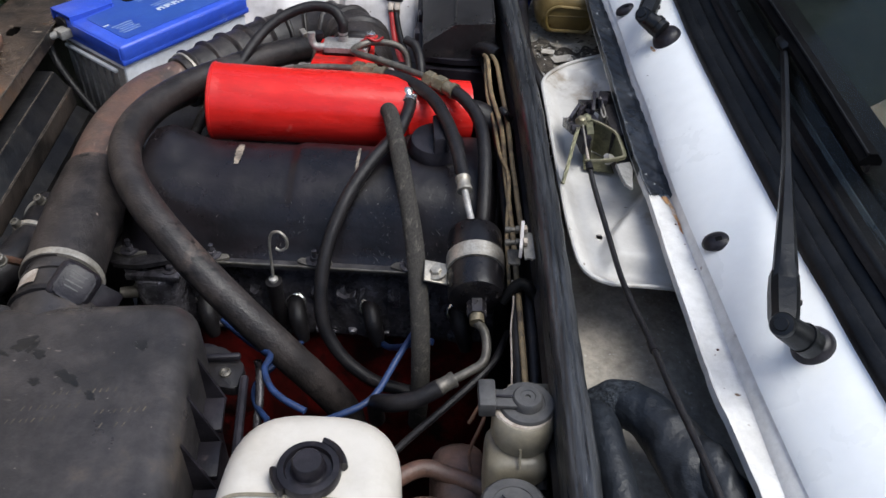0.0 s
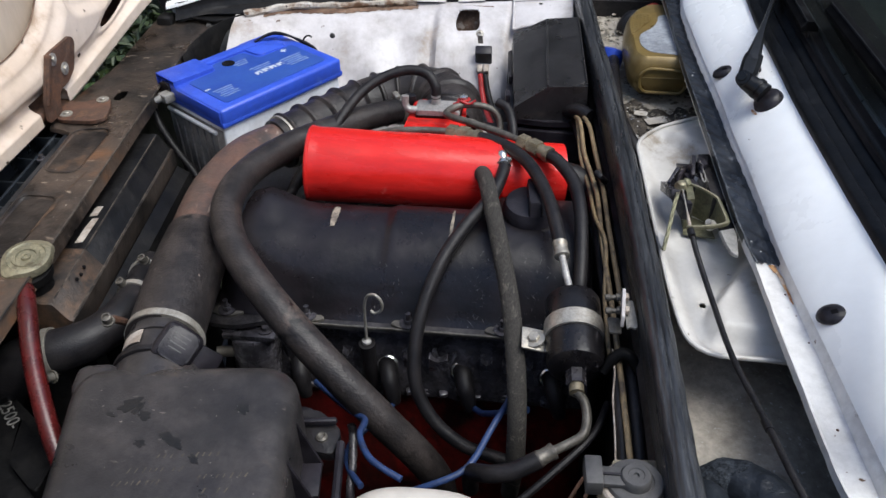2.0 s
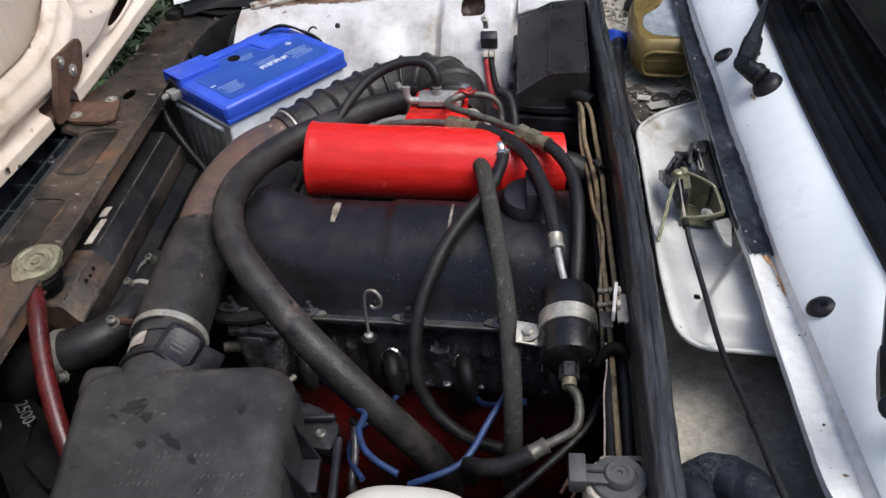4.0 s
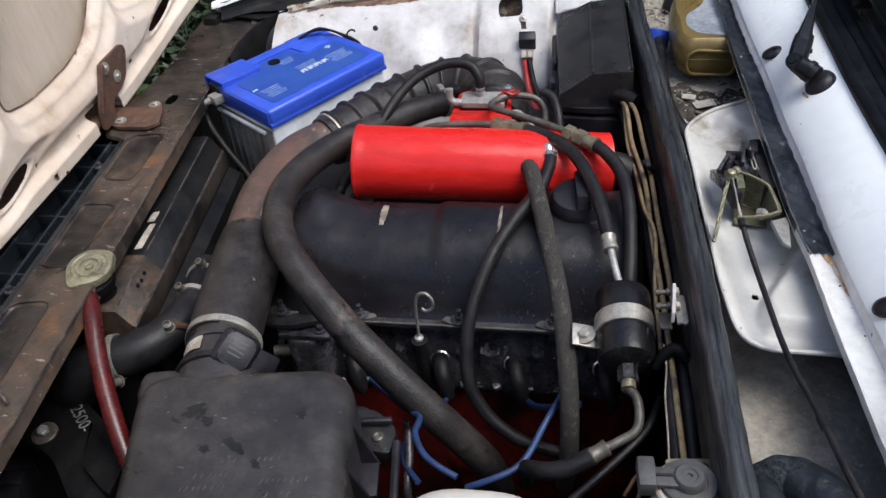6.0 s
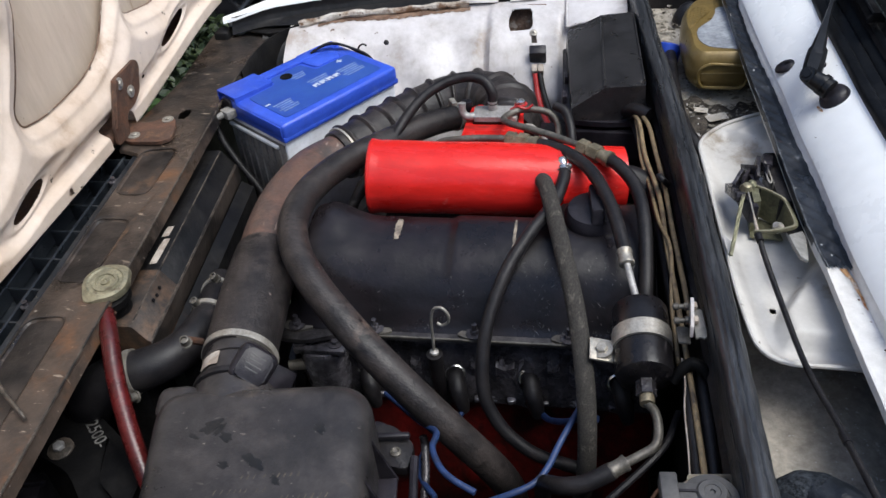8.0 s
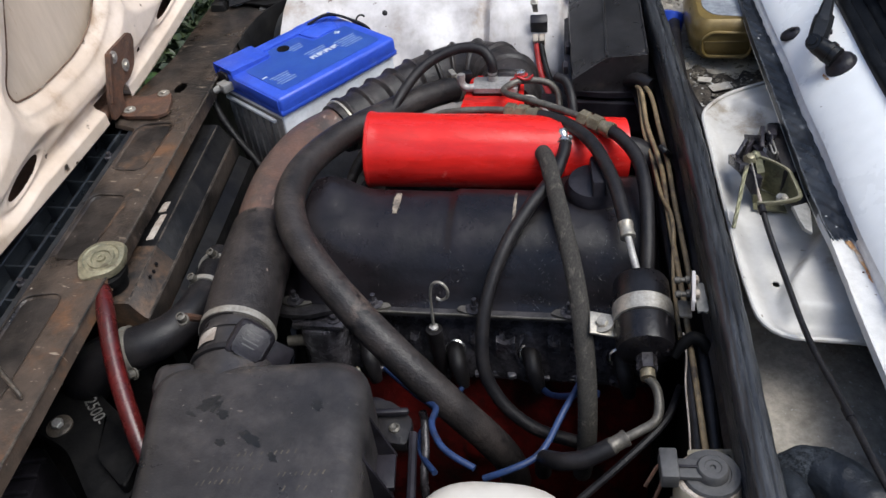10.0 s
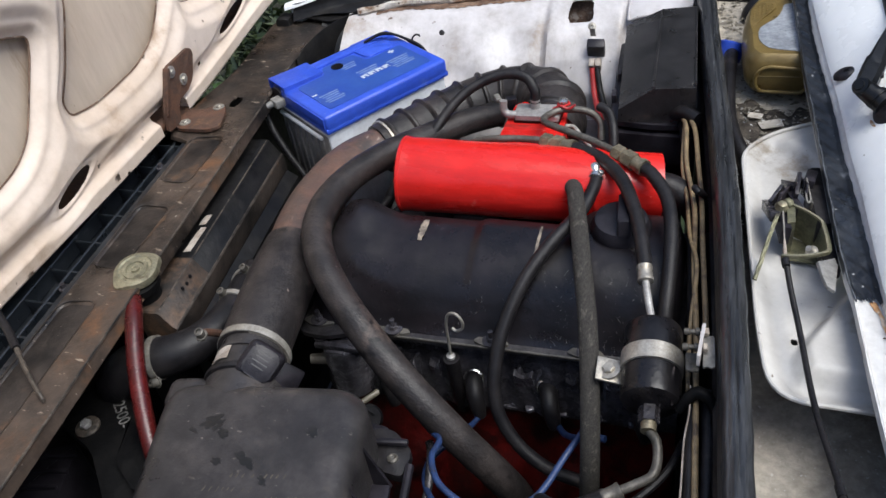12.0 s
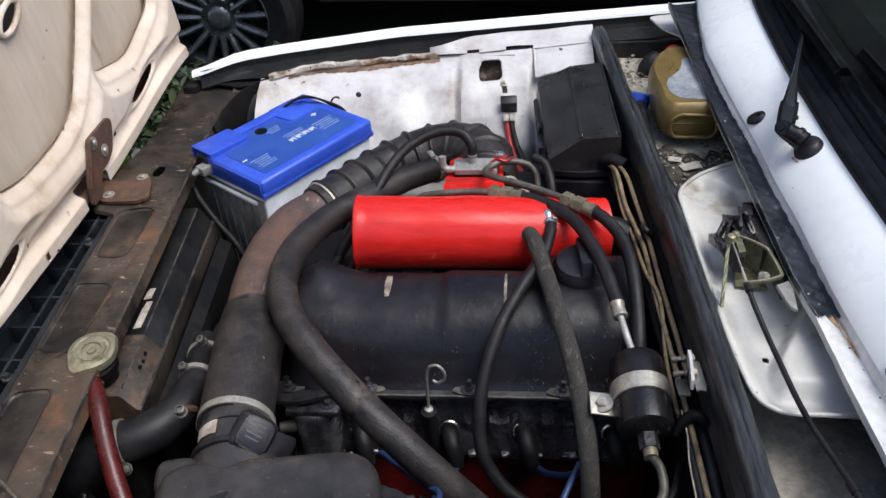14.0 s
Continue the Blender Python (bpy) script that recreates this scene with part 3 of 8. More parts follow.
SCREEN = [(-0.62, 0.49), (-0.279, 0.433), (-0.243, 0.4272), (-0.205, 0.419), (-0.078, 0.402), (0.05, 0.387), (0.143, 0.377), (0.2, 0.373), (0.307, 0.365), (0.373, 0.361), (0.527, 0.362), (0.72, 0.375)]
FENDER = [(-0.50, 0.520), (-0.454, 0.539), (-0.325, 0.588), (-0.152, 0.640), (0.114, 0.681), (0.318, 0.710), (0.5, 0.727)]


def cowl_lift(y):
    return 0.05 * y


def cowl_top(y):
    """x of the upper edge of the cowl's step."""
    return lerp_line(CREASE, y) + lerp_line(TOP_EDGE, y)


def cowl_z(x, y):
    a, b = cowl_top(y), lerp_line(SCREEN, y)
    v = (x - a) / (b - a)
    return 0.9095 + 0.0385 * v + 0.004 * math.sin(math.pi * min(1.0, max(0.0, v))) - 0.003 * max(0.0, 1 - v) ** 14 + cowl_lift(y)


def build_bulkhead():
    def f(u, v):
        y = -0.62 + 1.27 * u
        x = lerp_line(RAIL, y) - 0.006 + 0.012 * (1 - v) + 0.004 * math.sin(y * 37) * (1 - v)
        return (x, y, 0.25 + 0.625 * v)
    solo("bulkhead_wall", sheet(40, 20, f, 0.004), M_DARK_PANEL, "dark sheet-metal bulkhead behind the engine", "wall", kind="structure")
    # bent flange below the seal
    def g(u, v):
        y = -0.62 + 1.28 * u
        x = lerp_line(RAIL, y)
        return (x - 0.014 + 0.010 * v, y, 0.842 + 0.018 * v)
    solo("bulkhead_flange", sheet(40, 3, g, 0.003), M_DARK_PANEL, "bent dark sheet-metal flange under the rubber seal", "flange", kind="structure")


def build_rail():
    line = spline([(lerp_line(RAIL, y), y, 0.886 - 0.002 * math.sin(y * 30)) for y in [-0.62 + 1.28 * k / 12 for k in range(13)]], 10)

    def ring(i, s):
        w = 0.0112 + 0.0003 * math.sin(s * 45) + 0.0004 * math.sin(s * 131)
        cut_in = 0.0010 + 0.0012 * max(0.0, math.sin(s * 190 + 2 * math.sin(s * 31))) ** 2
        out = []
        for k in range(48):
            a = 2 * math.pi * k / 48
            c, q = math.cos(a), math.sin(a)
            groove = cut_in * math.exp(-((c - 0.05 - 0.06 * math.sin(s * 23)) / 0.10) ** 2) + 0.0009 * math.exp(-((c + 0.55) / 0.10) ** 2) + 0.0006 * math.exp(-((c - 0.62) / 0.09) ** 2) if q > 0 else 0
            out.append((w * math.copysign(abs(c) ** 0.92, c), (0.0125 - groove * 1.4) * math.copysign(abs(q) ** 0.95, q)))
        return out
    seal = thing("bulkhead_seal", (0.215, 0.02, 0.875), "weathered black rubber bonnet seal along the bulkhead", "rubber seal")
    part("bulb", sweep(line, ring), M_SEAL, seal, "weathered rubber bulb with grooves")
    grip = [p + Vector((-0.0110, 0, -0.0085)) for p in line]
    part("grip_edge", sweep(grip, lambda i, s: [(-0.0008, -0.020), (0.003, -0.020), (0.004, 0.005), (-0.0002, 0.0055), (-0.0012, -0.004)]), M_SEAL, seal, "black gripping edge")


def build_plenum():
    def floor(u, v):
        y = -0.62 + 1.27 * u
        x0, x1 = lerp_line(RAIL, y) + 0.008, 0.47
        z = 0.79 + 0.055 * ease(0.15, 0.30, y) + 0.004 * math.sin(y * 22 + v * 5)
        z += 0.03 * ease(0.02, 0.0, v)
        z -= 0.015 * ease(0.45, 0.70, v) * ease(0.1, -0.05, y)
        return (x0 + (x1 - x0) * v, y, z)
    solo("plenum_floor", sheet(60, 24, floor, 0.003), M_FLOORGREY, "dusty grey sheet-metal plenum floor", "floor", kind="structure")

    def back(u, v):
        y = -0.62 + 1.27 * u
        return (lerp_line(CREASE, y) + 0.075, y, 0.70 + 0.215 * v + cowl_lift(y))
    solo("plenum_back_wall", sheet(30, 4, back, 0.003), M_BROWN_BLACK, "dark plenum rear wall under the cowl", "wall", kind="structure")
    # Dark material paints the shadow that lies on this end wall.
    solo("plenum_end_wall", span(0.165, 0.46, 0.645, 0.651, 0.70, 0.874, 0), M_DARK_PANEL, "plenum end wall, its shadow put into the dark colour", "wall", kind="structure")


def build_cowl():
    def top(u, v):
        y = -0.62 + 1.34 * u
        x0, x1 = cowl_top(y), lerp_line(SCREEN, y) + 0.004
        x = x0 + (x1 - x0) * v ** 1.35
        return (x, y, cowl_z(x, y))

    def face(u, v):
        y = -0.62 + 1.34 * u
        g, x0 = lerp_line(CREASE, y), cowl_top(y)
        z0 = 0.8938 + cowl_lift(y)
        return (g + (x0 - g) * v ** 1.6, y, z0 + (cowl_z(x0, y) - z0) * v)
    cowl = thing("cowl_panel", (0.36, 0, 0.9), "glossy white painted cowl panel below the windscreen", "cowl panel", kind="structure")
    part("top_skin", sheet(80, 26, top, -0.002), M_WHITE, cowl)
    # Step faces away from the light; its shade comes from the greyer paint.
    part("step_face", sheet(80, 5, face), M_COWL_EDGE, cowl, "white step below the panel edge, its shade put into a greyer colour")

    def step(u, v):
        y = -0.62 + 1.28 * u
        x0, x1 = lerp_line(COWL_IN, y), lerp_line(CREASE, y)
        ragged = 0.0014 * max(0.0, math.sin(y * 63) * math.sin(y * 141) - 0.6) + 0.0001 * math.sin(y * 57) + 0.0010 * (ease(-0.232, -0.230, y) - ease(-0.262, -0.260, y))
        prof = [(-0.01, -0.018), (0.0, -0.0098), (0.05, -0.0098), (0.13, -0.0128), (0.6, -0.0135), (0.93, -0.0138), (1.0, -0.0134)]
        k = min(int(v * 6), 5)
        f = v * 6 - k
        a = prof[k][0] + (prof[k + 1][0] - prof[k][0]) * f
        h = prof[k][1] + (prof[k + 1][1] - prof[k][1]) * f
        h += 0.0005 * math.sin(y * 33) * math.sin(math.pi * v)
        return (x0 + (x1 - x0 + 0.001) * a + ragged * (1 - v), y, 0.908 + h + cowl_lift(y))
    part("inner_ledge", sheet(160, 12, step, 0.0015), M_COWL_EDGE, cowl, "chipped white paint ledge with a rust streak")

    def ledge_z(x, y):
        return 0.908 + cowl_lift(y) - 0.0134

    # narrow rust stain running on from the torn end of the strip
    def streak(u, v):
        y = -0.024 - 0.050 * u
        w = (0.0050 - 0.0036 * u) * (1 + 0.16 * math.sin(u * 17) + 0.08 * math.sin(u * 43))
        x = lerp_line(CREASE, y) - 0.0004 - 0.003 * ease(0.35, 0.0, u) + w * (v - 0.9) + 0.0002 * math.sin(u * 19)
        return (x, y, ledge_z(x, y) + 0.0002 + 0.0003 * math.sin(math.pi * v))
    part("rust_streak", sheet(40, 4, streak), M_RUST_STREAK, cowl, "orange-brown rust stain in the paint")
    for x, y, r in ((0.343, -0.062, 0.0011), (0.352, -0.118, 0.0009), (0.345, -0.150, 0.0009), (0.356, -0.205, 0.0013)):
        part("paint_chip", lathe([(r, 0), (r * 0.8, 0.0004), (r * 0.1, 0.0005)], (x, y, 0.8947 + cowl_lift(y)), (0, 0, 1), 7), M_RUST, cowl)

    # old black sealer left on the far part of the ledge, ragged along the crease and torn at its end
    rnd = random.Random(21)
    rag = [rnd.uniform(-1, 1) for _ in range(240)]

    def smear(u, v):
        y0 = -0.028 + 0.004 * rag[int(v * 24)] + 0.006 * math.sin(v * 3.1)
        y = y0 + (0.655 - y0) * u
        x0 = lerp_line(COWL_IN, y) - 0.0006 + 0.0012 * ease(0.1, 0.0, u)
        x1 = lerp_line(CREASE, y) + 0.0006 + 0.0003 * math.sin(y * 210) * math.sin(y * 67) + 0.00025 * rag[int(u * 200)]
        w = max(0.0, (v - 0.08) / 0.92)
        x = x0 + (x1 - x0) * w
        z = 0.8972 + cowl_lift(y) + 0.0034 * ease(0.16, 0.02, w) + 0.0008 * math.sin(y * 95) * math.sin(math.pi * w) + 0.0005 * math.sin(y * 300 + w * 9) * ease(0, 0.1, w)
        z += (0.0026 + 0.0005 * math.sin(y * 160) * math.sin(y * 73)) * ease(0.80, 1.0, w)
        # shallow spot-weld dimples along the middle
        z -= 0.0007 * max(0.0, math.sin(y * 2 * math.pi / 0.028)) ** 6 * math.exp(-((w - 0.42) / 0.16) ** 2)
        if v < 0.08:
            z -= 0.008 * (1 - v / 0.08)
        return (x, y, z)
    edge = [Vector((lerp_line(COWL_IN, y) + 0.0003 + 0.0004 * math.sin(y * 160), y, 0.9006 + cowl_lift(y))) for y in [-0.03 + 0.30 * k / 80 for k in range(81)]]
    seal = thing("cowl_seal_strip", (0.31, 0.25, 0.90), "worn black sealer strip with flaked grey patches and torn end", "sealer strip")
    part("sealer", sheet(240, 24, smear), M_STRIP, seal)
    part("worn_rim", sweep(edge, lambda i, s: circle(0.0009 * (1 + 0.5 * math.sin(s * 310) * math.sin(s * 97)), 6)), M_FLAKE, seal, "bare worn metal rim")


def build_far_fender():
    fender = thing("far_fender", (0, 0.68, 0.85), "white outer fender edge with a dark gutter", "fender", kind="structure")

    def crown(u, v):
        x = -0.462 + 0.99 * u
        y = lerp_line(FENDER, x)
        drop = -0.014 * ease(-0.38, -0.47, x)
        prof = [(0.0, 0.896), (0.002, 0.901), (0.008, 0.9045), (0.018, 0.905), (0.032, 0.899), (0.046, 0.875), (0.056, 0.80), (0.06, 0.60)]
        k = min(int(v * 7), 6)
        f = v * 7 - k
        slim = 0.45 + 0.55 * ease(-0.475, -0.40, x)
        return (x, y + slim * (prof[k][0] + (prof[k + 1][0] - prof[k][0]) * f), prof[k][1] + (prof[k + 1][1] - prof[k][1]) * f + drop)
    part("crown", sheet(50, 28, crown, 0.0015), M_WHITE, fender)

    def gutter(u, v):
        x = -0.45 + 0.80 * u
        y = lerp_line(FENDER, x)
        lip = min(lerp_line(LIP, max(x, -0.36)) - y, -0.004)
        prof = [(0.003, 0.897), (0.001, 0.886), (-0.003, 0.878), (lip - 0.003, 0.872)]
        k = min(int(v * 3), 2)
        f = v * 3 - k
        drop = -0.008 * ease(-0.38, -0.47, x)
        return (x, y + prof[k][0] + (prof[k + 1][0] - prof[k][0]) * f, prof[k][1] + (prof[k + 1][1] - prof[k][1]) * f + drop)
    part("gutter", sheet(50, 9, gutter, 0.0015), M_GUTTER, fender, "black sealed gutter")


LIP = [(-0.46, 0.510), (-0.345, 0.558), (-0.277, 0.590), (-0.154, 0.612), (0.051, 0.638), (0.168, 0.655), (0.3, 0.67)]


def build_inner_fender():
    panel = thing("inner_fender", (0, 0.55, 0.3), "dented dirty white inner fender panel with rusty lip", "inner fender", kind="structure")

    prof = [(0.0, 0.873), (-0.006, 0.870), (-0.03, 0.862), (-0.064, 0.842), (-0.098, 0.812), (-0.130, 0.772), (-0.146, 0.71), (-0.152, 0.32)]

    def wall(u, v):
        x = -0.358 + 0.520 * u
        yl = lerp_line(LIP, x)
        f = v * 7
        k = min(int(f), 6)
        f -= k
        dy = prof[k][0] + (prof[k + 1][0] - prof[k][0]) * f
        z = prof[k][1] + (prof[k + 1][1] - prof[k][1]) * f
        y = yl + dy
        # pressed pillar and shallow dents
        y -= 0.012 * (ease(-0.054, -0.045, x) - ease(0.056, 0.064, x)) * ease(0.878, 0.866, z)
        y += 0.0022 * (math.exp(-((x + 0.057) / 0.0035) ** 2) + math.exp(-((x - 0.068) / 0.0035) ** 2)) * ease(0.872, 0.86, z)
        y += 0.008 * math.sin(x * 21 + 1.3) * ease(0.87, 0.80, z) + 0.004 * math.sin(x * 47 + z * 60) * ease(0.88, 0.83, z)
        # knocked dents between the battery and the pillar
        y += 0.006 * math.exp(-((x + 0.105) / 0.020) ** 2 - ((z - 0.822) / 0.022) ** 2) - 0.005 * math.exp(-((x + 0.075) / 0.012) ** 2 - ((z - 0.815 - 0.5 * (x + 0.075)) / 0.012) ** 2)
        y += 0.004 * math.exp(-((x + 0.20) / 0.03) ** 2 - ((z - 0.84) / 0.016) ** 2)
        cx, cz = -0.002, 0.859
        k = cut((x - cx) / 0.018, (z - cz) / 0.0115, 0.72, 4)
        if k is None:
            return None
        if k > 1:
            return (cx + (x - cx) * k, y - (z - cz) * (k - 1), cz + (z - cz) * k)
        return (x, y, z)
    part("wall_skin", sheet(150, 84, wall, 0.0015), M_WHITE_DIRTY, panel)

    def pocket(u, v):
        return (-0.035 + 0.07 * u, 0.60 + 0.02 * v, 0.80 + 0.07 * v)
    part("pocket", sheet(4, 4, pocket, 0.002), M_RUST_DARK, panel, "dark rusty cavity behind the hole")

    lip_line = spline([(x, lerp_line(LIP, x) - 0.006, 0.8735 + 0.0012 * math.sin(x * 40)) for x in [-0.345 + 0.26 * k / 14 for k in range(15)]], 6)
    bm = sweep(lip_line, lambda i, s: [(a * (1 + 0.20 * math.sin(s * 90) + 0.15 * math.sin(s * 210)), b * (1 + 0.2 * math.sin(s * 150))) for a, b in circle(0.0056, 8)])
    part("lip_bead", bm, M_LIP, panel, "flaking rusty sealer bead on the lip")

    def band(u, v):
        low = 0.004 + 0.016 * math.sin(math.pi * u) ** 2 + 0.006 * math.sin(u * 43 + 1) * math.sin(u * 91)
        p = wall(0.08 + 0.45 * u, 0.12 + (0.035 + low) * 1.9 * v)
        return p and (p[0], p[1] - 0.0010, p[2] + 0.0006)
    part("rust_band", sheet(80, 4, band), M_RUST_DARK, panel, "brown rust stain under the lip")
    # Dark sheet where the front corner holds only shade.
    def shade(u, v):
        x = -0.400 + 0.044 * u
        return (x, lerp_line(LIP, x) - 0.004 - 0.10 * v + 0.012, 0.868 - 0.02 * v - 0.20 * v * v)
    part("dark_corner", sheet(6, 8, shade, 0.0015), M_GUTTER, panel, "dark sheet painted for the corner's shade")
    # folded dark edge from the lip round to the front panel
    curve = spline([(-0.340, 0.557, 0.874), (-0.366, 0.541, 0.870), (-0.386, 0.510, 0.867), (-0.396, 0.465, 0.864), (-0.397, 0.42, 0.861)], 6)
    part("corner_fold", sheet(24, 5, lambda u, v: tuple(curve[round(u * 24)] + Vector((0.006 * v, -0.004 * v, -0.070 * v))), 0.002), M_GUTTER, panel, "black folded sheet edge")

    # plain white plate beside the bulkhead
    def plate(u, v):
        a = Vector((0.0645, 0.655, 0.8785)).lerp(Vector((0.156, 0.672, 0.8785)), u)
        b = Vector((0.0690, 0.570, 0.8530)).lerp(Vector((0.1560, 0.580, 0.8700)), u)
        p = a.lerp(b, v)
        k = cut((u - 0.45) / 0.032, (v - 0.36) / 0.05, 0.4)
        return None if k is None else (p.x, p.y, p.z + 0.002 * math.sin(u * 7) * v)
    part("closing_plate", sheet(50, 30, plate, 0.002), M_WHITE_DIRTY, panel)
    part("plate_hem", sweep([Vector(plate(k / 16, 1.0)) + Vector((0, -0.001, 0.0012)) for k in range(17)], lambda i, s: circle(0.0021, 8)), M_WHITE_DIRTY, panel)
    part("plate_end", sweep([Vector(plate(0.0, k / 10)) + Vector((-0.001, 0, 0.001)) for k in range(11)], lambda i, s: circle(0.0016, 8)), M_WHITE_DIRTY, panel)

    # white flange between the panel's top and the gutter, notched beside the pillar
    def flange(u, v):
        x = -0.098 + 0.256 * u
        lo = lerp_line(LIP, x) - 0.008
        hi = lo + (lerp_line(FENDER, x) - 0.001 - lo) * (0.06 + 0.94 * ease(-0.098, -0.025, x))
        if (0.0218 < x < 0.0635 and v < 0.15) or (-0.040 < x < -0.0225 and v < 0.14):
            return None
        return (x, lo + (hi - lo) * v, 0.8755 + 0.0125 * v + 0.004 * ease(0.1, 0.3, x) + 0.0008 * math.sin(x * 60))
    part("upper_flange", sheet(190, 16, flange, 0.0012), M_WHITE_DIRTY, panel, "dirty white upper flange with notches")
    for x, z, r in ((-0.30, 0.84, 0.006), (-0.015, 0.826, 0.0022), (-0.055, 0.80, 0.0025), (-0.20, 0.855, 0.004)):
        y = lerp_line(LIP, x) - 0.07
        part("plug", lathe([(r, 0), (r, 0.003), (r * 0.6, 0.004), (r * 0.1, 0.004)], (x, y - 0.012, z), (0, -0.8, 0.6), 12), M_RUBBER, panel)


def build_front_panel():
    panel = thing("front_panel", (-0.41, 0, 0.8), "grimy dark radiator support panel with rust and oil", "front panel", kind="structure")
    pads = [rounded([(-0.4525, 0.206), (-0.407, 0.214), (-0.403, 0.110), (-0.4455, 0.110)], 0.014),
            rounded([(-0.4420, 0.062), (-0.399, 0.062), (-0.395, -0.048), (-0.4345, -0.048)], 0.012),
            rounded([(-0.4320, -0.104), (-0.391, -0.097), (-0.377, -0.290), (-0.4190, -0.290)], 0.014)]

    def edge(y):
        return lerp_line([(-0.62, -0.310), (0.38, -0.3940), (0.46, -0.3965), (0.51, -0.387), (0.54, -0.368), (0.557, -0.342)], y)

    def left(y):
        return -0.443 - 0.064 * y - 0.034 * ease(0.196, 0.210, y) + 0.020 * ease(0.27, 0.40, y)

    def height(x, y):
        z = 0.860 + 0.0003 * math.sin(y * 31)
        for p in pads:
            if abs(y - sum(q[1] for q in p) / len(p)) < 0.13:
                z -= 0.0040 * ease(0.0025, -0.0035, signed(p, x, y))
        return z

    def top(u, v):
        y = -0.62 + 1.175 * u
        x = left(y) + (edge(y) - left(y)) * v
        z = height(x, y) - 0.016 * ease(0.95, 1.0, v) - 0.006 * ease(0.03, 0.0, v)
        if (x + 0.447) ** 2 + (y - 0.551) ** 2 < 0.006 ** 2:
            return None
        if ((x + 0.433) / 0.006) ** 2 + ((y - 0.297) / 0.009) ** 2 < 1:
            return None
        return (x, y, z)
    part("top_plate", sheet(230, 44, top, 0.0015), M_PANEL, panel)
    for p in pads:
        part("pressed_pad", prism([(x, y) for x, y in p], 0.0006, pose(0, 0, 0.8560)), M_PAD, panel, "darker oily pressed recess")
        part("recess_edge", sweep([Vector((x, y, 0.8594)) for x, y in p + p[:1]], lambda i, s: circle(0.0007 * (0.6 + 0.6 * math.sin(s * 70) * math.sin(s * 23)) + 0.0002, 6)), M_PAD, panel)
    for x0, y0, x1, y1, w in ((-0.394, 0.066, -0.398, -0.020, 0.0085), (-0.398, -0.020, -0.410, -0.058, 0.0090), (-0.391, 0.116, -0.394, 0.070, 0.0024)):
        def line(u, v):
            x, y = x0 + (x1 - x0) * u, y0 + (y1 - y0) * u
            k = w * (0.8 + 0.15 * math.sin(u * 17 + x0 * 90) + 0.1 * math.sin(u * 41)) * (v - 0.5) * ease(0, 0.1, u) * ease(1, 0.9, u)
            if abs(y1 - y0) > abs(x1 - x0):
                x += k
            else:
                y += k
            return (x, y, height(x, y) + 0.0006)
        part("rust_trace", sheet(24, 4, line), M_RUST_TAN, panel, "light brown rust trace")
    part("worn_edge", sweep([Vector((edge(y) - 0.0030, y, 0.8590)) for y in [-0.62 + 1.10 * k / 60 for k in range(61)]], lambda i, s: circle(0.0014, 6)), M_EDGE, panel, "worn bare metal edge")
    part("front_skirt", span(-0.500, -0.495, -0.62, 0.60, 0.45, 0.815, 0.001), M_DARK_PANEL, panel)
    # turned-up dark corner plate at the fender end
    plate = prism(rounded([(-0.462, 0.553), (-0.389, 0.531), (-0.370, 0.539), (-0.344, 0.556), (-0.330, 0.570), (-0.40, 0.560), (-0.458, 0.566)], 0.004), 0.0025, pose(0, 0, 0.8655), 0.0005)
    part("corner_plate", plate, M_GUTTER, panel, "black sealed corner plate")
    part("corner_block", span(-0.480, -0.455, 0.527, 0.556, 0.79, 0.872, 0.006), M_GUTTER, panel, "black corner end piece")

    # grille top strip with cells
    grille = thing("grille_strip", (-0.5, -0.1, 0.8), "black plastic grille strip with open cells", "grille")
    def rail(x, w, z0, z1):
        return sweep([Vector((x - 0.064 * y, y, (z0 + z1) / 2)) for y in (-0.62, -0.2, 0.262)], lambda i, s: [(-w / 2, (z0 - z1) / 2), (w / 2, (z0 - z1) / 2), (w / 2, (z1 - z0) / 2 - 0.001), (w / 2 - 0.001, (z1 - z0) / 2), (0.001 - w / 2, (z1 - z0) / 2), (-w / 2, (z1 - z0) / 2 - 0.001)])
    part("back_rail", rail(-0.515, 0.030, 0.828, 0.848), M_GRILLE, grille)
    part("front_rail", rail(-0.4490, 0.0075, 0.826, 0.855), M_GRILLE, grille)
    part("mid_rail", rail(-0.4690, 0.0035, 0.826, 0.850), M_GRILLE, grille)
    part("base", rail(-0.487, 0.085, 0.820, 0.826), M_GRILLE, grille)
    rib = span(-0.0215, 0.0215, -0.0014, 0.0014, 0, 0.023, 0.0005)
    me = None
    for k in range(18):
        y = -0.60 + 0.050 * k
        if me is None:
            ob = part("cell_rib", rib, M_GRILLE, grille)
            me = ob.data
            me.transform(Matrix.Translation(WORLD_AT[grille]))
        else:
            ob = new("cell_rib", me)
            ob.parent = grille
        ob.location = Vector((-0.4740 - 0.064 * y, y, 0.826)) - WORLD_AT[grille]
    for y in (-0.078, 0.148):
        part("clip_bolt", lathe([(0.006, 0), (0.006, 0.003), (0.0035, 0.004), (0.003, 0.008), (0.0003, 0.008)], (-0.458 - 0.064 * y, y, 0.849), (0, 0, 1), 10), M_CAST, grille)


